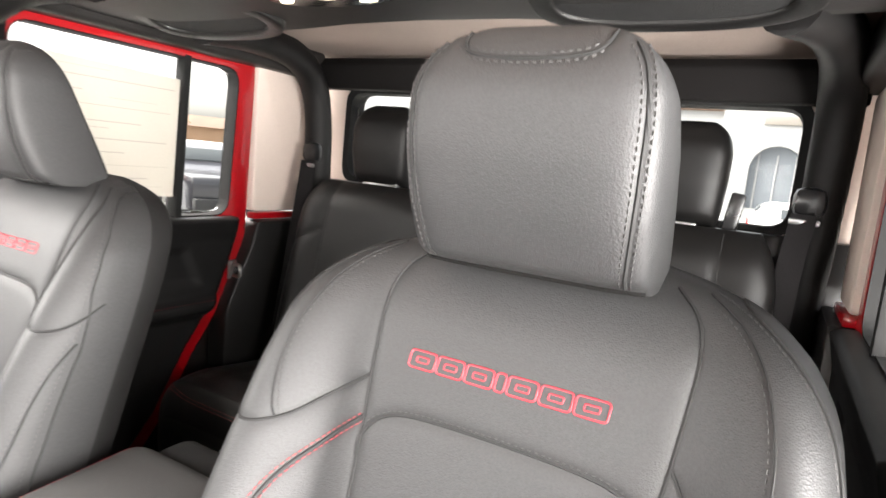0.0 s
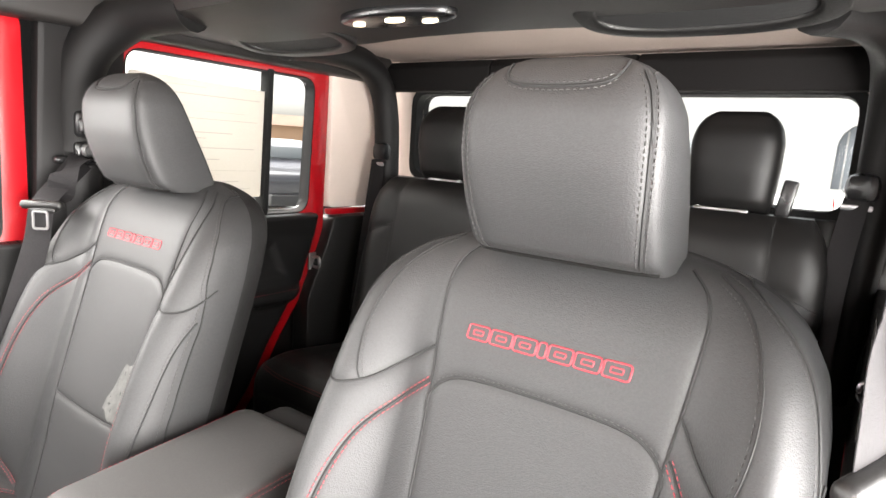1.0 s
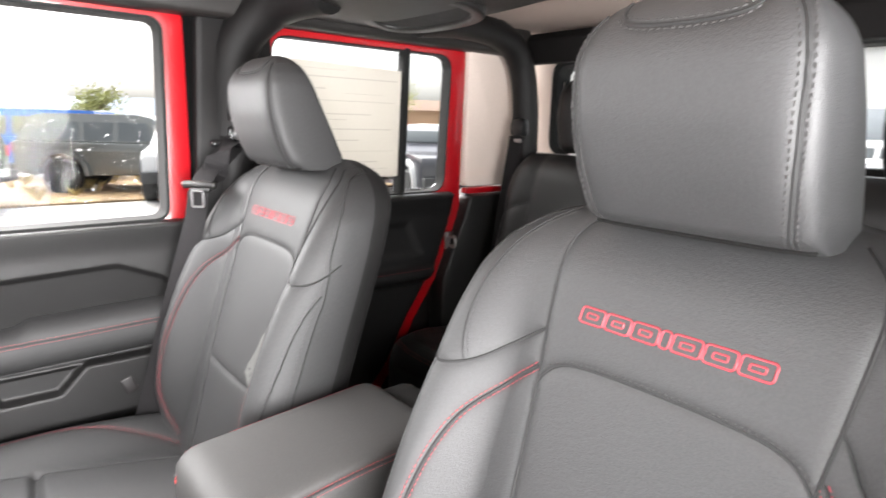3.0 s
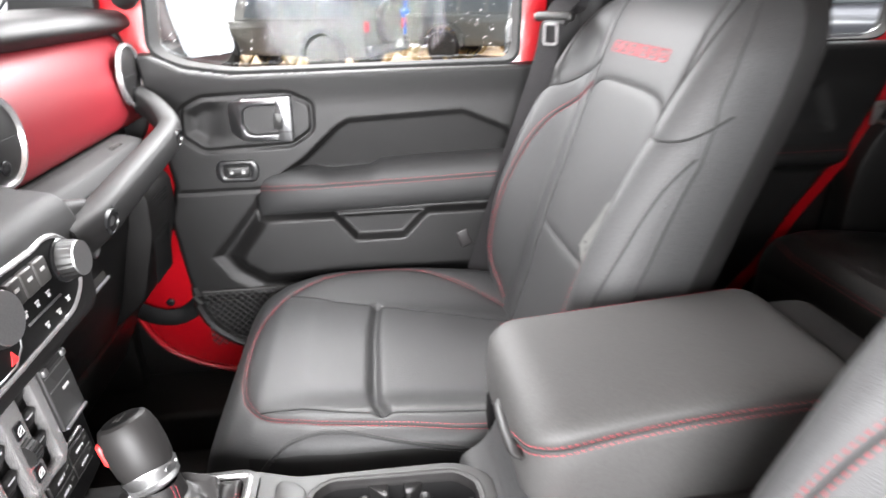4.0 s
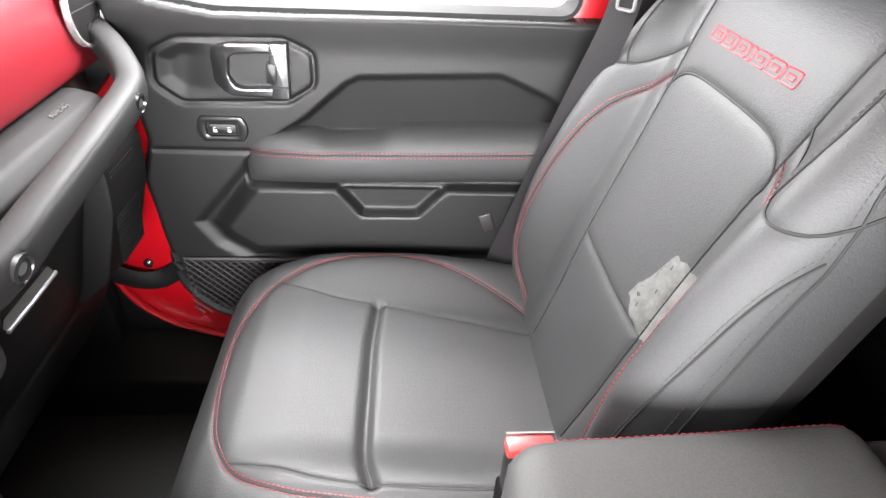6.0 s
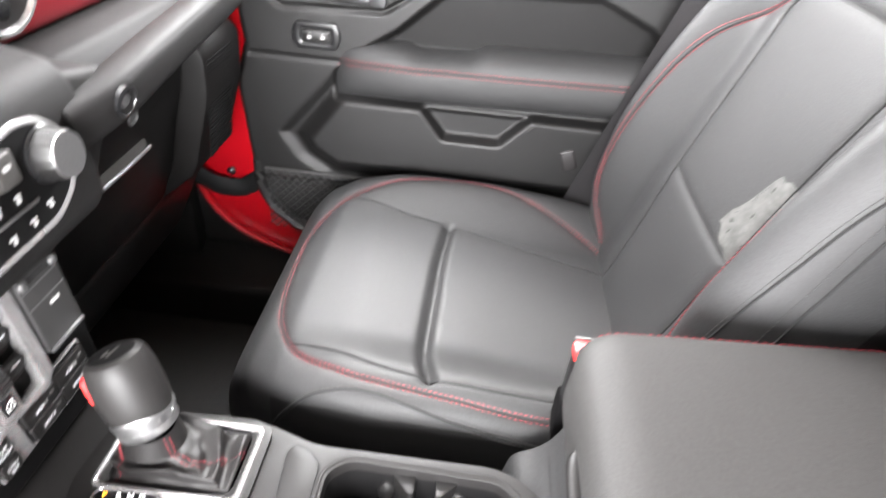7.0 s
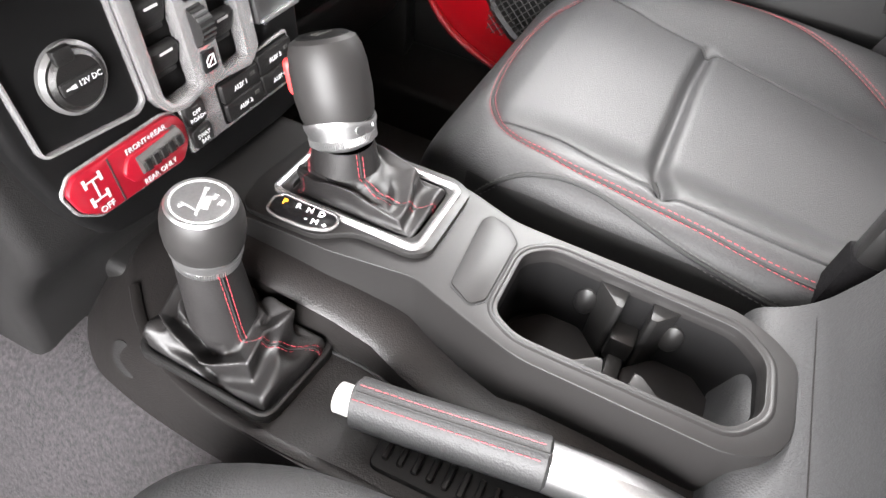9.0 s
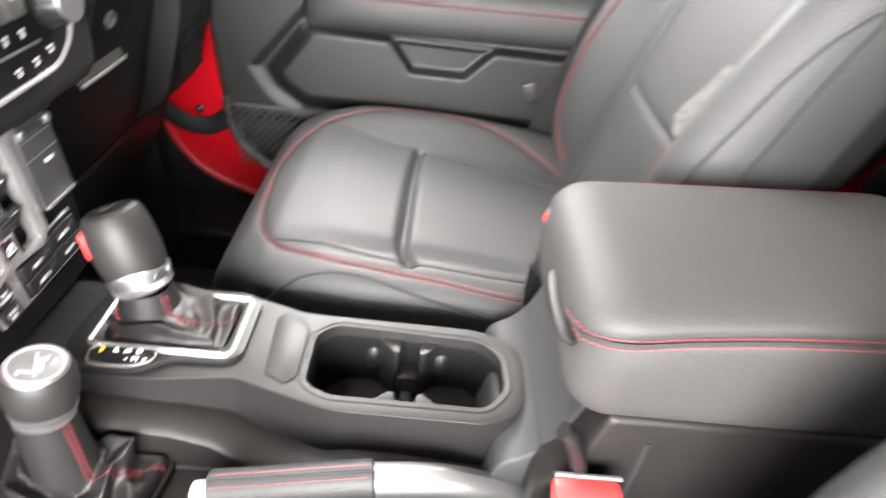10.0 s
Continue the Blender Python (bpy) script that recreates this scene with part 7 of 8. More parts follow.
# transfer lever
tl = thing("transfer_lever", "four-wheel-drive lever with a round knob and leather gaiter", "gear lever", (0.09, 0.24, 0.37))
fr_o, fr_i = round_poly([(0.042, 0.164), (0.125, 0.174), (0.128, 0.305), (0.042, 0.313)], 0.014), round_poly([(0.049, 0.172), (0.119, 0.182), (0.122, 0.300), (0.049, 0.307)], 0.010)
part("gaiter_frame", slab(fr_o, 0.362, 0.376, "z", 0.003, holes=[fr_i]), PLASTIC, tl, "black frame round the gaiter")
rings, ang, gt = gaiter(tl, [(0.050, 0.173), (0.118, 0.183), (0.121, 0.299), (0.050, 0.306)], 0.370, (0.082, 0.2365, 0.481), 0.0212, 4.1, 0.0175, 0.38)
red, seam = gaiter_thread(rings, ang, 1.2, 1.95)
part("gaiter_stitching", red, RED_THREAD, gt, "red stitching", kind="stuff")
part("gaiter_seam", seam, SEAM, gt)
km = Matrix.Translation((0.081, 0.237, 0.477)) @ Vector((0, 0, 1)).rotation_difference(Vector((-0.05, 0.12, 1)).normalized()).to_matrix().to_4x4() @ Matrix.Scale(0.88, 4)
part("collar", wavy_collar(0.0258, 0.0278, 0.0178, 0.0034, km), SILVER, tl, "satin silver collar")
part("collar_knurl", moved(merged(*[box((0.0250 * math.cos(a), 0.0250 * math.sin(a), 0.005), (0.0011, 0.0010, 0.005), 0, 1) for a in np.linspace(0, 2 * math.pi, 90, endpoint=False)]), km), SILVER, tl, kind="stuff")
part("knob", lathe([(0.018, 0.017), (0.027, 0.018), (0.0295, 0.026), (0.0305, 0.038), (0.0295, 0.050), (0.0275, 0.058), (0.0255, 0.061)], 48, km), KNOB_SKIN, tl, "smooth black knob")
part("cap_ring", lathe([(0.0215, 0.057), (0.0258, 0.061), (0.0244, 0.0632), (0.0222, 0.063)], 36, km), SILVER, tl, "silver cap ring")
part("knob_cap", lathe([(0.0220, 0.060), (0.0220, 0.0622), (0.001, 0.0626)], 32, km), PLASTIC_MATTE, tl, "dark shift diagram cap")
part("cap_circle", tube([km @ Vector((0.0212 * math.cos(a), 0.0212 * math.sin(a), 0.0628)) for a in np.linspace(0, 2 * math.pi, 48, endpoint=False)], 0.0008, 6, closed=True), WHITE_INK, tl, "white printed ring")
part("cap_diagram", moved(merged(box((0, 0, 0.0630), (0.028, 0.0022, 0.0006), 0, m=pose(0, 0, 0, 0, 0, 25)), box((-0.001, 0.004, 0.0630), (0.013, 0.0045, 0.0006), 0, m=pose(0, 0, 0, 0, 0, 25)), box((0.009, -0.004, 0.0630), (0.0012, 0.012, 0.0006), 0), box((-0.011, -0.004, 0.0630), (0.0050, 0.0014, 0.0006), 0)), km), WHITE_INK, tl)
for w, x, y in (("2H", -0.007, 0.012), ("4H", -0.009, 0.005), ("4L", 0.012, -0.008)):
    writing("cap_letter", w, 0.0052, km @ pose(x, y, 0.0632, 0, 0, 190), WHITE_INK, tl)

# parking brake
pb = thing("parking_brake", "leather parking brake lever with a white release button", "brake lever", (0.08, 0.43, 0.366))
gp = np.array([(0.0932, 0.3645, 0.4045), (0.0895, 0.405, 0.409), (0.084, 0.45, 0.413), (0.0775, 0.500, 0.416)])
part("grip", tube(np.vstack([gp[0] + (0.0006, -0.003, -0.0003), spline(gp, 0.012), gp[-1] + (-0.0005, 0.003, 0.0003)]), [0.014] + [0.0185] * len(spline(gp, 0.012)) + [0.015], 16, flat=1.1), LEATHER_FINE, pb, "black leather grip")
gl = spline(gp, 0.008)
upn = np.tile((0.15, 0, 0.98), (len(gl), 1))
part("grip_seam", tube(gl + (0.003, 0, 0.0203), 0.0010, 5), SEAM, pb)
part("grip_stitching", merged(stitches(gl + (-0.003, 0, 0.0202), upn, 0.0046, 0.0012, 0.00036), stitches(gl + (0.0085, 0, 0.0186), upn, 0.0046, 0.0012, 0.00036)), RED_THREAD, pb, "red double stitching", kind="stuff")
part("release_button", tube([(0.0942, 0.3645, 0.4035), (0.0957, 0.3490, 0.4025), (0.0959, 0.3470, 0.4025)], [0.0115, 0.0115, 0.0085], 14), WHITE_PLASTIC, pb, "white release button")
part("lever_arm", tube(spline([(0.078, 0.495, 0.413), (0.070, 0.56, 0.408), (0.062, 0.62, 0.385), (0.058, 0.66, 0.36)], 0.012), 0.017, 12, flat=1.2), SILVER, pb, "silver lever arm")
part("lever_boot", slab(round_poly([(0.075, 0.385), (0.118, 0.385), (0.112, 0.56), (0.075, 0.56)], 0.008), 0.360, 0.372, "z", 0.003), RUBBER, pb, "ribbed black slot cover")
part("boot_ribs", merged(*[box((0.1, 0.395 + 0.012 * k, 0.374), (0.02, 0.005, 0.004), 0.001, 1) for k in range(13)]), PLASTIC, pb, kind="stuff")

# armrest and storage box
part("storage_box", slab(round_poly([(0.645, 0.0), (1.03, 0.0), (1.03, 0.545), (0.676, 0.545), (0.664, 0.50), (0.652, 0.470), (0.6415, 0.455), (0.638, 0.44), (0.638, 0.36)], 0.008), -0.112, 0.092, "x", 0.012, 3), GRAINED, con, "storage box under the armrest")
part("box_line", box((0.0925, 0.712, 0.30), (0.002, 0.003, 0.44), 0), SEAM, con)
# Paler skin than the box, lightened to paint the bright light on this slope.
part("front_slope", slab(round_poly([(0.60, 0.37), (0.68, 0.37), (0.68, 0.55), (0.671, 0.55), (0.661, 0.50), (0.648, 0.463), (0.632, 0.443), (0.61, 0.43)], 0.012), -0.125, 0.060, "x", 0.012, 3), LEATHER_FINE, con, "sloped front of the storage box")
arm = thing("armrest", "black leather armrest lid with red stitching", "armrest", (-0.01, 0.8, 0.54))


def lid_ring(y, wl, wr, lo, hi, p=6.0, n=56):
    cx, hw, cz, hz = (wl + wr) / 2, (wr - wl) / 2, (lo + hi) / 2, (hi - lo) / 2
    out = []
    for a in np.linspace(0, 2 * math.pi, n, endpoint=False):
        c, s = math.cos(a), math.sin(a)
        z = cz + hz * math.copysign(abs(s) ** (2 / p), s)
        dip = 0.0035 * math.exp(-((z - 0.610 - 0.04 * (1 - math.exp(-(y - 0.632) / 0.12))) / 0.004) ** 2)
        out.append((cx + (hw - dip) * math.copysign(abs(c) ** (2 / p), c), y, z))
    return out


lid = []
for t in np.linspace(0, 1, 44):
    y = 0.632 + 0.327 * t
    e = min(1, (y - 0.632) / 0.045)
    k = math.sqrt(max(0, 1 - (1 - e) ** 2.2)) if e < 1 else 1.0
    b = min(1, (0.9605 - y) / 0.034 + 0.001)
    k2 = math.sqrt(max(0, 1 - (1 - b) ** 2)) if b < 1 else 1.0
    grow = 0.35 + 0.65 * k
    lid.append(lid_ring(y, -0.013 - 0.102 * (0.62 + 0.38 * k), -0.013 + 0.105 * (0.62 + 0.38 * k), 0.600 - 0.068 * grow * (0.5 + 0.5 * k2), 0.606 + (0.036 + 0.024 * t) * grow * (0.6 + 0.4 * k2)))
part("lid", loft(lid), ARM_LIT, arm, "padded lid", smooth=180)
sl = []
for r in lid[:-1]:
    q = max((p for p in r if p[0] > 0 and abs(p[2] - 0.625) < 0.03), key=lambda p: p[0])
    sl.append((q[0], q[1], 0.610 + 0.04 * (1 - math.exp(-(q[1] - 0.632) / 0.12))))
line = spline(sl, 0.008)
nr = np.gradient(line, axis=0)
nr = np.stack([nr[:, 1], -nr[:, 0], 0 * nr[:, 0]], 1)
nr /= np.linalg.norm(nr, axis=1, keepdims=True)
part("lid_seam", tube(line + 0.0006 * nr, 0.0014, 5), SEAM, arm)
part("lid_stitching", merged(stitches(line + 0.001 * nr + (0, 0, 0.0042), nr, 0.004, 0.0022, 0.00055), stitches(line + 0.001 * nr + (0, 0, -0.0042), nr, 0.004, 0.0022, 0.00055)), RED_THREAD, arm, "red double stitching", kind="stuff")
far = spline([max(r, key=lambda q: 0.68 * q[2] - 0.73 * q[0]) for r in lid[3:-1]], 0.008)
part("edge_stitching", stitches(far + (-0.0002, 0, 0.0002), np.tile((-0.64, 0, 0.77), (len(far), 1)), 0.0045, 0.0026, 0.0006), RED_THREAD, arm, "red edge stitching", kind="stuff")
part("latch", tube(spline([(-0.008, 0.634, 0.604), (0.0, 0.6315, 0.6035), (0.035, 0.6295, 0.6035), (0.068, 0.6315, 0.6035), (0.077, 0.635, 0.604)], 0.006), [0.003, 0.0055] + [0.007] * (len(spline([(-0.008, 0.634, 0.604), (0.0, 0.6315, 0.6035), (0.035, 0.6295, 0.6035), (0.068, 0.6315, 0.6035), (0.077, 0.635, 0.604)], 0.006)) - 4) + [0.0055, 0.003], 12, flat=0.6), PLASTIC_SATIN, arm, "satin black latch")
part("rear_bin", merged(box((-0.012, 1.000, 0.572), (0.20, 0.080, 0.136), 0.024, 3)), PLASTIC_SOFT, con, "black bin behind the armrest")

hook = thing("seat_lever", "small black lever standing between the seat and the console", "lever", (0.10, 0.66, 0.36))
part("stem", tube(spline([(0.104, 0.685, 0.37), (0.103, 0.676, 0.44), (0.101, 0.662, 0.495), (0.099, 0.648, 0.528), (0.098, 0.641, 0.534)], 0.008), 0.0085, 12, flat=0.8), PLASTIC_SATIN, hook)

# ---------- outside
GZ = -0.65
CONCRETE = shader("wet_pale_concrete", (0.30, 0.295, 0.285), 0.6, grain=0.15, scale=60, bump=0.2, blotch=0.18, wear=0.35)
GRAVEL = shader("ochre_gravel", (0.30, 0.20, 0.11), 0.9, grain=0.5, scale=40, bump=0.8, blotch=0.35, wear=1.5)
DRY = shader("dry_grass", (0.36, 0.27, 0.11), 0.9, grain=0.3, scale=30, blotch=0.3)
TYRE = shader("tyre_rubber", (0.035, 0.035, 0.035), 0.8, blotch=0.2)
RIM = shader("alloy_rim", (0.55, 0.55, 0.56), 0.3, metal=1.0)
CAR_GLASS = shader("dark_car_glass", (0.10, 0.11, 0.115), 0.2, spec=0.2)
PALE_GLASS = shader("sky_grey_window_glass", (0.20, 0.22, 0.24), 0.15)
TAIL = shader("red_tail_light", (0.6, 0.02, 0.02), 0.25)
STONE = shader("pale_facade", (0.40, 0.40, 0.395), 0.8, grain=0.06, scale=12, blotch=0.06, wear=0.4)
HILL = shader("hazy_hills", (0.16, 0.19, 0.23), 1.0, blotch=0.2, wear=0.01)
BRICKISH = shader("tan_building", (0.38, 0.24, 0.15), 0.85, blotch=0.15, wear=0.3)
ROOFING = shader("brown_roof", (0.16, 0.10, 0.07), 0.85, blotch=0.15, wear=0.3)
LEAF = shader("yellow_green_leaves", (0.26, 0.27, 0.10), 0.8, grain=0.3, scale=8, blotch=0.3)
BARK = shader("bark", (0.10, 0.07, 0.05), 0.9, grain=0.4, scale=60, bump=0.6)
fixed("ground", slab(rect(-600, -600, 600, 600), GZ - 0.2, GZ, "z"), CONCRETE, "pale wet concrete car park", "ground")
fixed("planting_strip", slab(round_poly(rect(-18.5, -9, -12.6, 10), 0.6), GZ, GZ + 0.05, "z", 0.02), GRAVEL, "ochre gravel strip with dry grass", "ground")
rnd = random.Random(11)
v, f = [], []
for n in range(96):
    cx, cy, h = rnd.uniform(-18.2, -12.9), rnd.uniform(-8, 9), rnd.uniform(0.12, 0.4)
    if n > 80:
        cx, cy, h = -8.7 + rnd.uniform(-0.3, 0.3), (-0.55, 1.2)[n % 2] + rnd.uniform(-0.25, 0.25), rnd.uniform(0.1, 0.25)
    for _ in range(26):
        a, l = rnd.uniform(0, 6.283), h * rnd.uniform(0.6, 1.1)
        dx, dy = math.cos(a), math.sin(a)
        bx, by, sp = cx + dx * rnd.uniform(0, 0.08), cy + dy * rnd.uniform(0, 0.08), rnd.uniform(0.2, 0.7)
        o = len(v)
        v += [(bx - dy * 0.006, by + dx * 0.006, GZ + 0.04), (bx + dy * 0.006, by - dx * 0.006, GZ + 0.04), (bx + dx * l * sp * 0.5 + dy * 0.004, by + dy * l * sp * 0.5 - dx * 0.004, GZ + 0.04 + l * 0.7), (bx + dx * l * sp, by + dy * l * sp, GZ + 0.04 + l)]
        f += [(o, o + 1, o + 2), (o, o + 2, o + 3)]
tagged(part("dry_grass", (v, f), DRY, None, smooth=0), "dry yellow grass tufts in the gravel strip", "grass", kind="stuff")

# wing mirror outside the front window
mir = thing("wing_mirror", "black wing mirror with a bright glass", "mirror", (-0.86, 0.12, 0.88))
mm = axes((-0.98, 0.150, 0.942), (-0.85, 0.53, 0), (-0.15, -0.22, 1))
part("housing", moved(box((0, 0, -0.035), (0.180, 0.206, 0.10), 0.035, 4), mm), TYRE, mir)
mo = round_poly(rect(-0.075, -0.086, 0.075, 0.086), 0.026)
part("mirror_glass", moved(slab(mo, 0.014, 0.018, "z"), mm), MIRROR, mir, "bright mirror glass")
part("bracket", tube([(-0.80, 0.09, 0.86), (-0.90, 0.11, 0.87), (-0.96, 0.13, 0.89)], 0.03, 10), PLASTIC, mir)


def wheel_parts(car, x, y, r, out):
    m = axes((x, y, GZ + r), (0, 1, 0), (0, 0, 1)) if out > 0 else axes((x, y, GZ + r), (0, -1, 0), (0, 0, 1))
    t = part("tyre", lathe([(r * 0.62, -0.11), (r * 0.93, -0.12), (r, -0.09), (r, 0.09), (r * 0.93, 0.12), (r * 0.62, 0.11)], 28, m), TYRE, car)
    rm = part("rim", lathe([(r * 0.62, 0.04), (r * 0.62, 0.115), (r * 0.58, 0.115), (r * 0.55, 0.06), (r * 0.1, 0.06)], 24, m), TYRE, t)
    for k in range(6):
        a = k * math.pi / 3
        part("spoke", moved(box((0.33 * r * math.cos(a), 0.33 * r * math.sin(a), 0.09), (0.5 * r, 0.13 * r, 0.03), 0.006, 1, m=pose(0, 0, 0, 0, 0, math.degrees(a))), m), RIM, rm)


def suv(name, label, paint, boxy, length=4.5, width=1.86, height=1.85, spare=False, at=(0, 0), yaw=0.0, group=""):
    """A parked car: front to -y, built at the origin, then set down."""
    car = thing(name, label, "car", (0, 0, GZ), group=group)
    L, W, H = length / 2, width / 2, height
    z = lambda q: GZ + q
    arch = lambda c: [(c + 0.47 * math.cos(a), z(0.42 + 0.47 * math.sin(a))) for a in np.linspace(0, math.pi, 9)]
    body = [(-L, z(0.45)), (-L, z(0.95)), (-L + 0.08, z(1.05)), (-L + 1.25, z(1.12)), (L - 0.02, z(1.14)), (L, z(1.08)), (L, z(0.45))] + arch(L - 0.95) + arch(-L + 0.85)
    part("body", slab(body, -W + 0.06, W - 0.06, "x", 0.04, 2), paint, car)
    k = (0.12 if boxy else 0.55)
    roof = [(-L + 1.25, z(1.10)), (-L + 1.25 + (0.28 if boxy else 0.7), z(H - 0.05)), (-L + 1.5 + (0.28 if boxy else 0.75), z(H)), (L - k, z(H)), (L - k * 0.6, z(H - 0.06)), (L - 0.04, z(1.12))]
    bm = bmesh.new()
    vs = []
    for sx in (-1, 1):
        vs.append([bm.verts.new((sx * (W - 0.08 - 0.16 * (p[1] - z(1.1)) / (H - 1.1)), p[0], p[1])) for p in roof])
    bm.faces.new(vs[0][::-1]), bm.faces.new(vs[1])
    for i in range(len(roof)):
        j = (i + 1) % len(roof)
        bm.faces.new((vs[0][i], vs[0][j], vs[1][j], vs[1][i]))
    bmesh.ops.recalc_face_normals(bm, faces=bm.faces)
    bmesh.ops.bevel(bm, geom=bm.edges[:], offset=0.03, segments=2, affect="EDGES")
    part("cabin", from_bm(bm), paint, car)
    y0, y1 = -L + 1.45 + (0.22 if boxy else 0.55), L - k - 0.12
    cuts = np.linspace(y0, y1, 4)
    for sx in (-1, 1):
        for i in range(3):
            o = [(cuts[i] + 0.05 - (0.14 if i == 0 else 0), 1.17), (cuts[i + 1] - 0.05 + (0.0), 1.17), (cuts[i + 1] - 0.05, H - 0.17), (cuts[i] + 0.05, H - 0.17)]
            xo = lambda q: sx * (W - 0.075 - 0.16 * (q - 1.1) / (H - 1.1))
            part("side_window", ([(xo(q), y, z(q)) for y, q in o] + [(xo(q) - sx * 0.03, y, z(q)) for y, q in o], [(0, 1, 2, 3), (7, 6, 5, 4), (0, 4, 5, 1), (1, 5, 6, 2), (2, 6, 7, 3), (3, 7, 4, 0)]), CAR_GLASS, car, smooth=0)
        part("tail_light", box((sx * (W - 0.16), L + 0.005, z(1.0)), (0.16, 0.03, 0.2), 0.015), TAIL, car)
        for c in (L - 0.95, -L + 0.85):
            part("fender", slab([(c + rr * math.cos(a), z(0.42 + rr * math.sin(a))) for rr, aa in ((0.56, np.linspace(0, math.pi, 10)), (0.47, np.linspace(math.pi, 0, 10))) for a in aa], sx * (W - 0.12), sx * (W + 0.02), "x"), TYRE if boxy else paint, car)
        for c in (L - 0.95, -L + 0.85):
            wheel_parts(car, sx * (W - 0.10), c, 0.41 if boxy else 0.38, sx)
    part("rear_window", box((0, L - 0.045 - k * 0.25, z((1.2 + H) / 2)), (W * 1.5, 0.04, H - 1.42), 0.02, m=pose(0, 0, 0, math.degrees(math.atan(k * 0.6 / (H - 1.15))), 0, 0)), CAR_GLASS, car)
    part("windscreen", box((0, -L + 1.36 + (0 if boxy else 0.22), z((1.2 + H) / 2)), (W * 1.55, 0.03, H - 1.3), 0.02, m=pose(0, 0, 0, -22 if boxy else -47, 0, 0)), CAR_GLASS, car)
    part("bumper", box((0, L + 0.06, z(0.55)), (W * 1.85, 0.16, 0.2), 0.03), TYRE, car)
    part("bumper", box((0, -L - 0.06, z(0.55)), (W * 1.85, 0.16, 0.22), 0.03), TYRE, car)
    part("plate", box((-0.35, L + 0.15, z(0.62)), (0.3, 0.01, 0.15), 0.003), WHITE_PLASTIC, car)
    if spare:
        m = axes((0.05, L + 0.12, z(1.05)), (-1, 0, 0), (0, 0, 1))
        t = part("spare_tyre", lathe([(0.25, -0.1), (0.37, -0.11), (0.40, -0.08), (0.40, 0.08), (0.37, 0.11), (0.25, 0.1)], 28, m), TYRE, car)
        part("spare_rim", lathe([(0.26, 0.03), (0.26, 0.10), (0.2, 0.08), (0.02, 0.09)], 20, m), RIM, t)
    if at is not None:
        car.matrix_basis = Matrix.Translation((at[0], at[1], GZ)) @ Matrix.Rotation(radians(yaw), 4, "Z")
    return car


GREY_PAINT = shader("grey_car_paint", (0.105, 0.098, 0.084), 0.3, coat=0.8, blotch=0.08, wear=1)
DARK_PAINT = shader("dark_car_paint", (0.12, 0.125, 0.12), 0.25, coat=0.8, blotch=0.08, wear=1)
BLUE_PAINT = shader("blue_car_paint", (0.006, 0.10, 0.42), 0.25, coat=0.8, blotch=0.05, wear=1)
WHITE_PAINT = shader("white_car_paint", (0.75, 0.75, 0.75), 0.3, coat=0.6, blotch=0.04, wear=1)
LOT_PAINT = paint_by_object("lot_car_paint", [(0.6, 0.6, 0.62), (0.7, 0.7, 0.7), (0.45, 0.02, 0.03), (0.03, 0.03, 0.035), (0.5, 0.5, 0.5), (0.2, 0.2, 0.22), (0.35, 0.03, 0.05), (0.75, 0.75, 0.74)])
suv("parked_off_roader", "grey boxy off-roader with a spare wheel on its tail", GREY_PAINT, True, spare=True, at=(-13.8, -1.0), yaw=-30)
suv("parked_car", "dark estate car parked on the concrete", DARK_PAINT, False, 4.7, 1.9, 1.72, at=(-14.4, 4.0), yaw=150)
suv("parked_truck", "bright blue car behind the grey off-roader", BLUE_PAINT, True, 4.6, 1.9, 1.8, at=(-18.5, 1.9), yaw=-30)
suv("parked_van", "white car parked beyond the wing mirror", WHITE_PAINT, False, 4.8, 1.9, 1.75, at=(-13.2, -5.4), yaw=-25)
lot = suv("lot_car", "car in the crowded rows of the lot", LOT_PAINT, False, 4.6, 1.85, 1.65, at=(-10.6, 9.2), yaw=72, group="cars in the lot")
rnd = random.Random(4)
for row in range(6):
    for k in range(-2, 4):
        if row == 0 and k == 0:
            continue
        d, e = 14.0 + 5.6 * row, 2.75 * k + rnd.uniform(-0.15, 0.15)
        copy_thing(lot, Matrix.Translation((0.7 - 0.775 * d + 0.632 * e, 0.4 + 0.632 * d + 0.775 * e, GZ)) @ Matrix.Rotation(radians(72 + rnd.uniform(-3, 3)), 4, "Z"))
pale_car = suv("lot_car", "white car parked behind the truck", WHITE_PAINT, False, 4.6, 1.85, 1.6, at=(-3.0, 19.0), yaw=95, group="cars behind the truck")
for k, (x, y) in enumerate(((2.2, 18.6), (7.2, 18.0), (-8.2, 19.8))):
    copy_thing(pale_car, Matrix.Translation((x, y, GZ)) @ Matrix.Rotation(radians(93 + 2 * k), 4, "Z"))

# dealership building with an arched window
bld = thing("pale_building", "pale two-storey building with an arched window", "building", (0, 48, GZ))
arch = [(-1.6, GZ + 0.8), (1.6, GZ + 0.8), (1.6, GZ + 3.4)] + [(1.6 * math.cos(a), GZ + 3.4 + 1.6 * math.sin(a)) for a in np.linspace(0.2, math.pi - 0.2, 9)] + [(-1.6, GZ + 3.4)]
part("wall", slab(rect(-14, GZ, 26, GZ + 7.2), 46, 58, "y"), STONE, bld)
part("tower_wall", slab([(x, q) for x, q in rect(-3.6, GZ, 4.6, GZ + 8.6)], 45.2, 46.02, "y", holes=[arch]), STONE, bld, "projecting pale front")
part("arched_window", slab(arch, 45.7, 45.75, "y"), PALE_GLASS, bld)
for x in (-1.1, 0, 1.1):
    part("glazing_bar", box((x, 45.66, GZ + 2.6), (0.1, 0.08, 3.6), 0.01), STONE, bld)
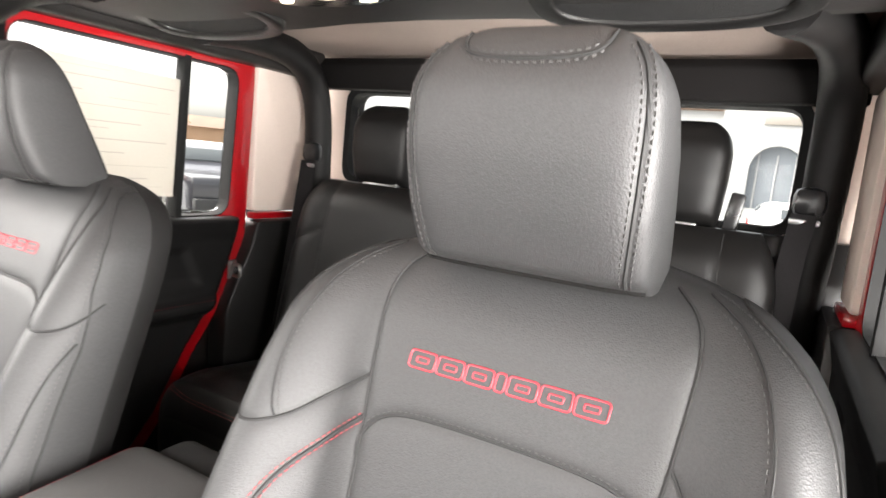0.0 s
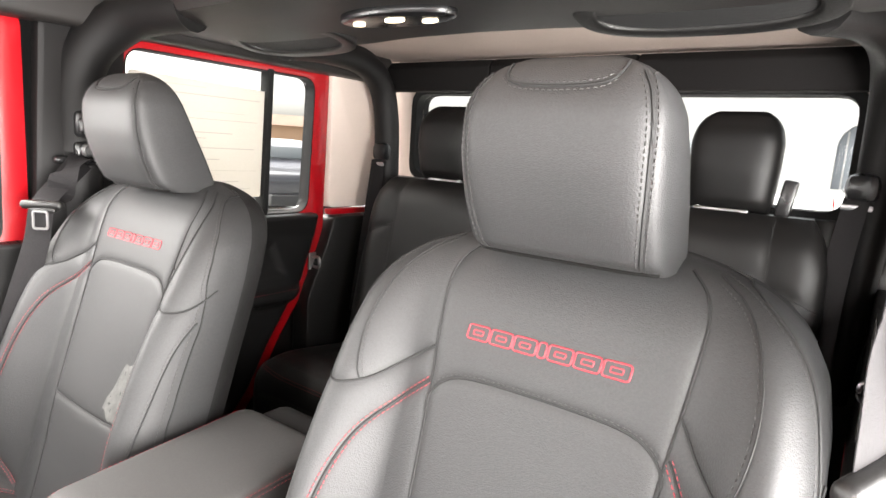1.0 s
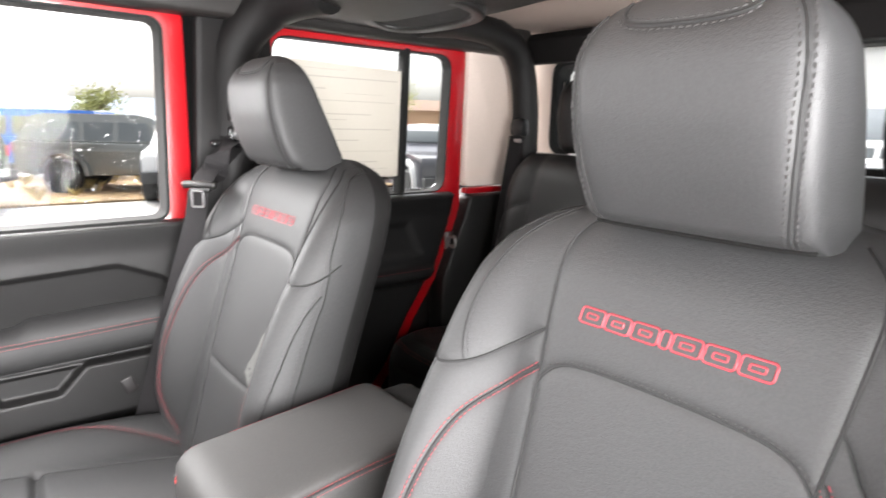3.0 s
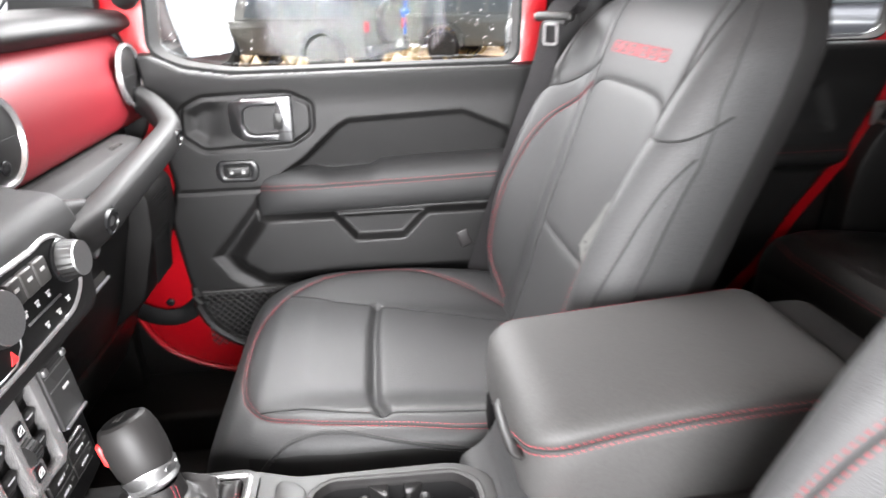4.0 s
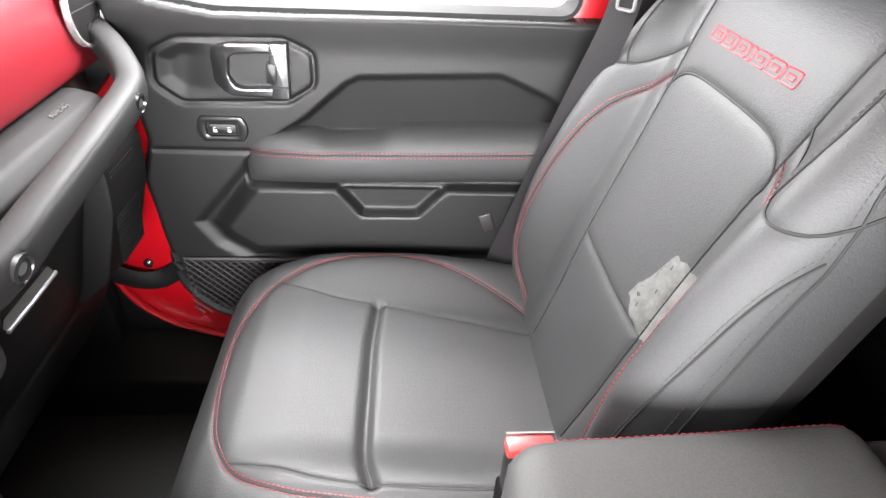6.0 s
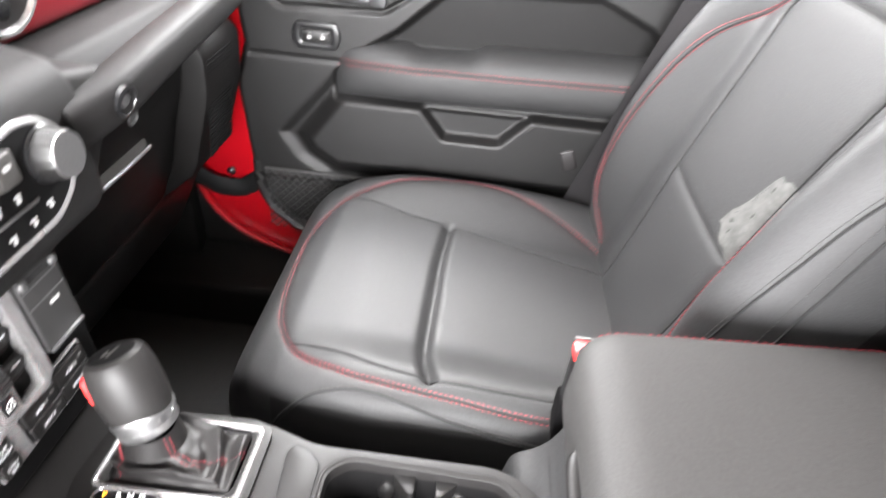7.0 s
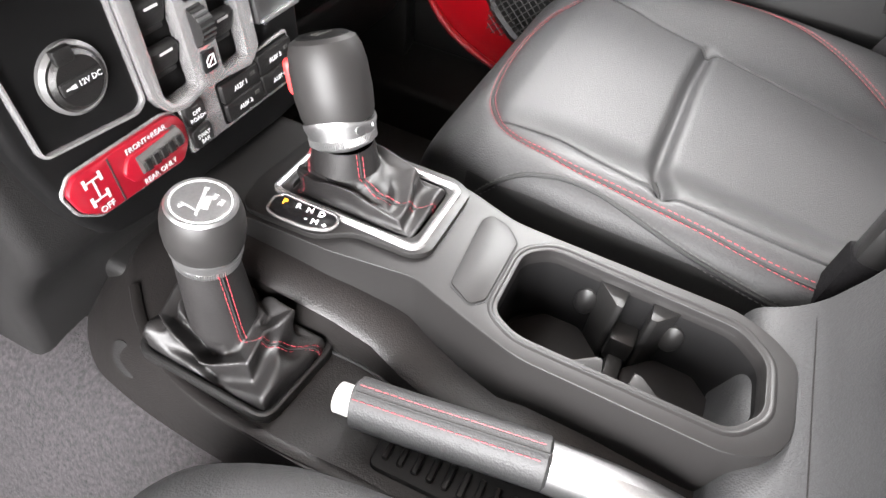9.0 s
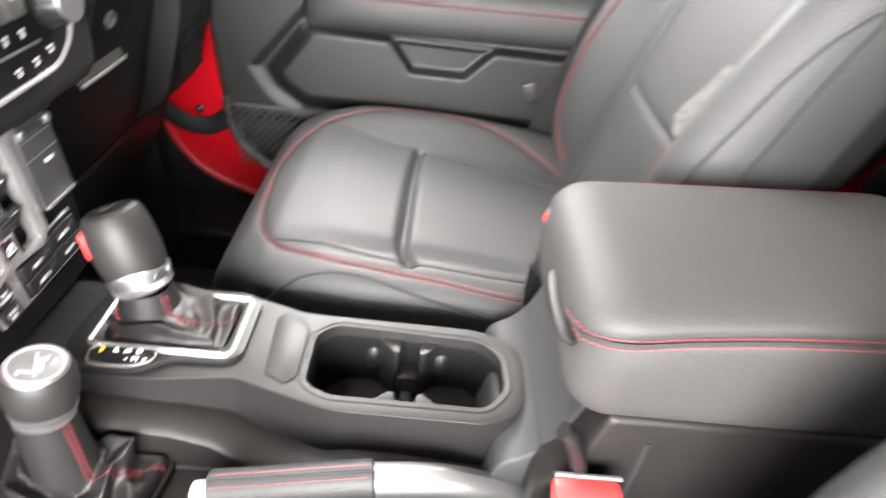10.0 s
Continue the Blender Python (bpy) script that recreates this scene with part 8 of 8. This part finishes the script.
part("sign_bar", box((0.4, 45.15, GZ + 6.6), (3.0, 0.1, 0.55), 0.02), INK, bld, "grey sign bar")
for x in (-11.5, -8.6, -5.8, 7.5, 10.5, 13.5):
    part("window", box((x, 45.98, GZ + 2.4), (2.2, 0.12, 1.9), 0.03), PALE_GLASS, bld)
part("roof_edge", box((6, 52, GZ + 7.3), (40.4, 12.6, 0.3), 0.05), ROOFING, bld)
tan = thing("tan_building", "low tan building beyond the lot", "building", (-75, 62, GZ))
part("wall", moved(slab(rect(-18, GZ, 18, GZ + 3.6), -5, 5, "y"), Matrix.Translation((-75, 62, 0)) @ Matrix.Rotation(radians(48), 4, "Z")), BRICKISH, tan)
part("roof", moved(slab([(-6, GZ + 3.5), (6, GZ + 3.5), (0, GZ + 5.2)], -19, 19, "x"), Matrix.Translation((-75, 62, 0)) @ Matrix.Rotation(radians(48), 4, "Z")), ROOFING, tan)
# hills
n = 120
ring = []
for i in range(n):
    a = 2 * math.pi * i / n
    h = 9 + 9 * (0.5 + 0.5 * noise.noise(Vector((math.cos(a) * 3, math.sin(a) * 3, 0.3)))) + 4 * noise.noise(Vector((math.cos(a) * 9, math.sin(a) * 9, 2)))
    ring.append((560 * math.cos(a), 560 * math.sin(a), h))
hv = [(p[0], p[1], GZ) for p in ring] + [(p[0] * 1.12, p[1] * 1.12, max(2, p[2])) for p in ring] + [(p[0] * 1.4, p[1] * 1.4, GZ - 5) for p in ring]
hf = [(r * n + i, r * n + (i + 1) % n, (r + 1) * n + (i + 1) % n, (r + 1) * n + i) for r in range(2) for i in range(n)]
fixed("hills", (hv, hf), HILL, "hazy hills on the horizon", "backdrop")
# a few trees beyond the cars
def tree(x, y, h, seed):
    t = thing("tree", "young roadside tree with yellowing leaves", "tree", (x, y, GZ), group="trees")
    r = random.Random(seed)
    g = [tube(spline([(x, y, GZ), (x + 0.1, y, GZ + h * 0.4), (x, y + 0.1, GZ + h * 0.9)], 0.4), np.linspace(0.12, 0.03, len(spline([(x, y, GZ), (x + 0.1, y, GZ + h * 0.4), (x, y + 0.1, GZ + h * 0.9)], 0.4))), 7)]
    tips = []
    for k in range(9):
        a, z0 = r.uniform(0, 6.28), GZ + h * r.uniform(0.35, 0.75)
        e = (x + math.cos(a) * h * 0.25, y + math.sin(a) * h * 0.25, z0 + h * 0.25)
        g.append(tube([(x, y, z0), e], [0.05, 0.015], 5))
        tips += [e, ((x + e[0]) / 2, (y + e[1]) / 2, (z0 + e[2]) / 2 + 0.2)]
    part("trunk", merged(*g), BARK, t)
    v, f = [], []
    for e in tips + [(x, y, GZ + h)]:
        for _ in range(60):
            c = Vector(e) + Vector((r.gauss(0, 0.1), r.gauss(0, 0.1), r.gauss(0, 0.09))) * h
            u = Vector((r.gauss(0, 1), r.gauss(0, 1), r.gauss(0, 1))).normalized() * 0.09
            w = u.orthogonal().normalized() * 0.06
            o = len(v)
            v += [tuple(c - u), tuple(c + w), tuple(c + u), tuple(c - w)]
            f.append((o, o + 1, o + 2, o + 3))
    part("crown", (v, f), LEAF, t, smooth=0)


tree(-34, 6.6, 2.7, 1)
tree(-52, 38, 5.5, 3)
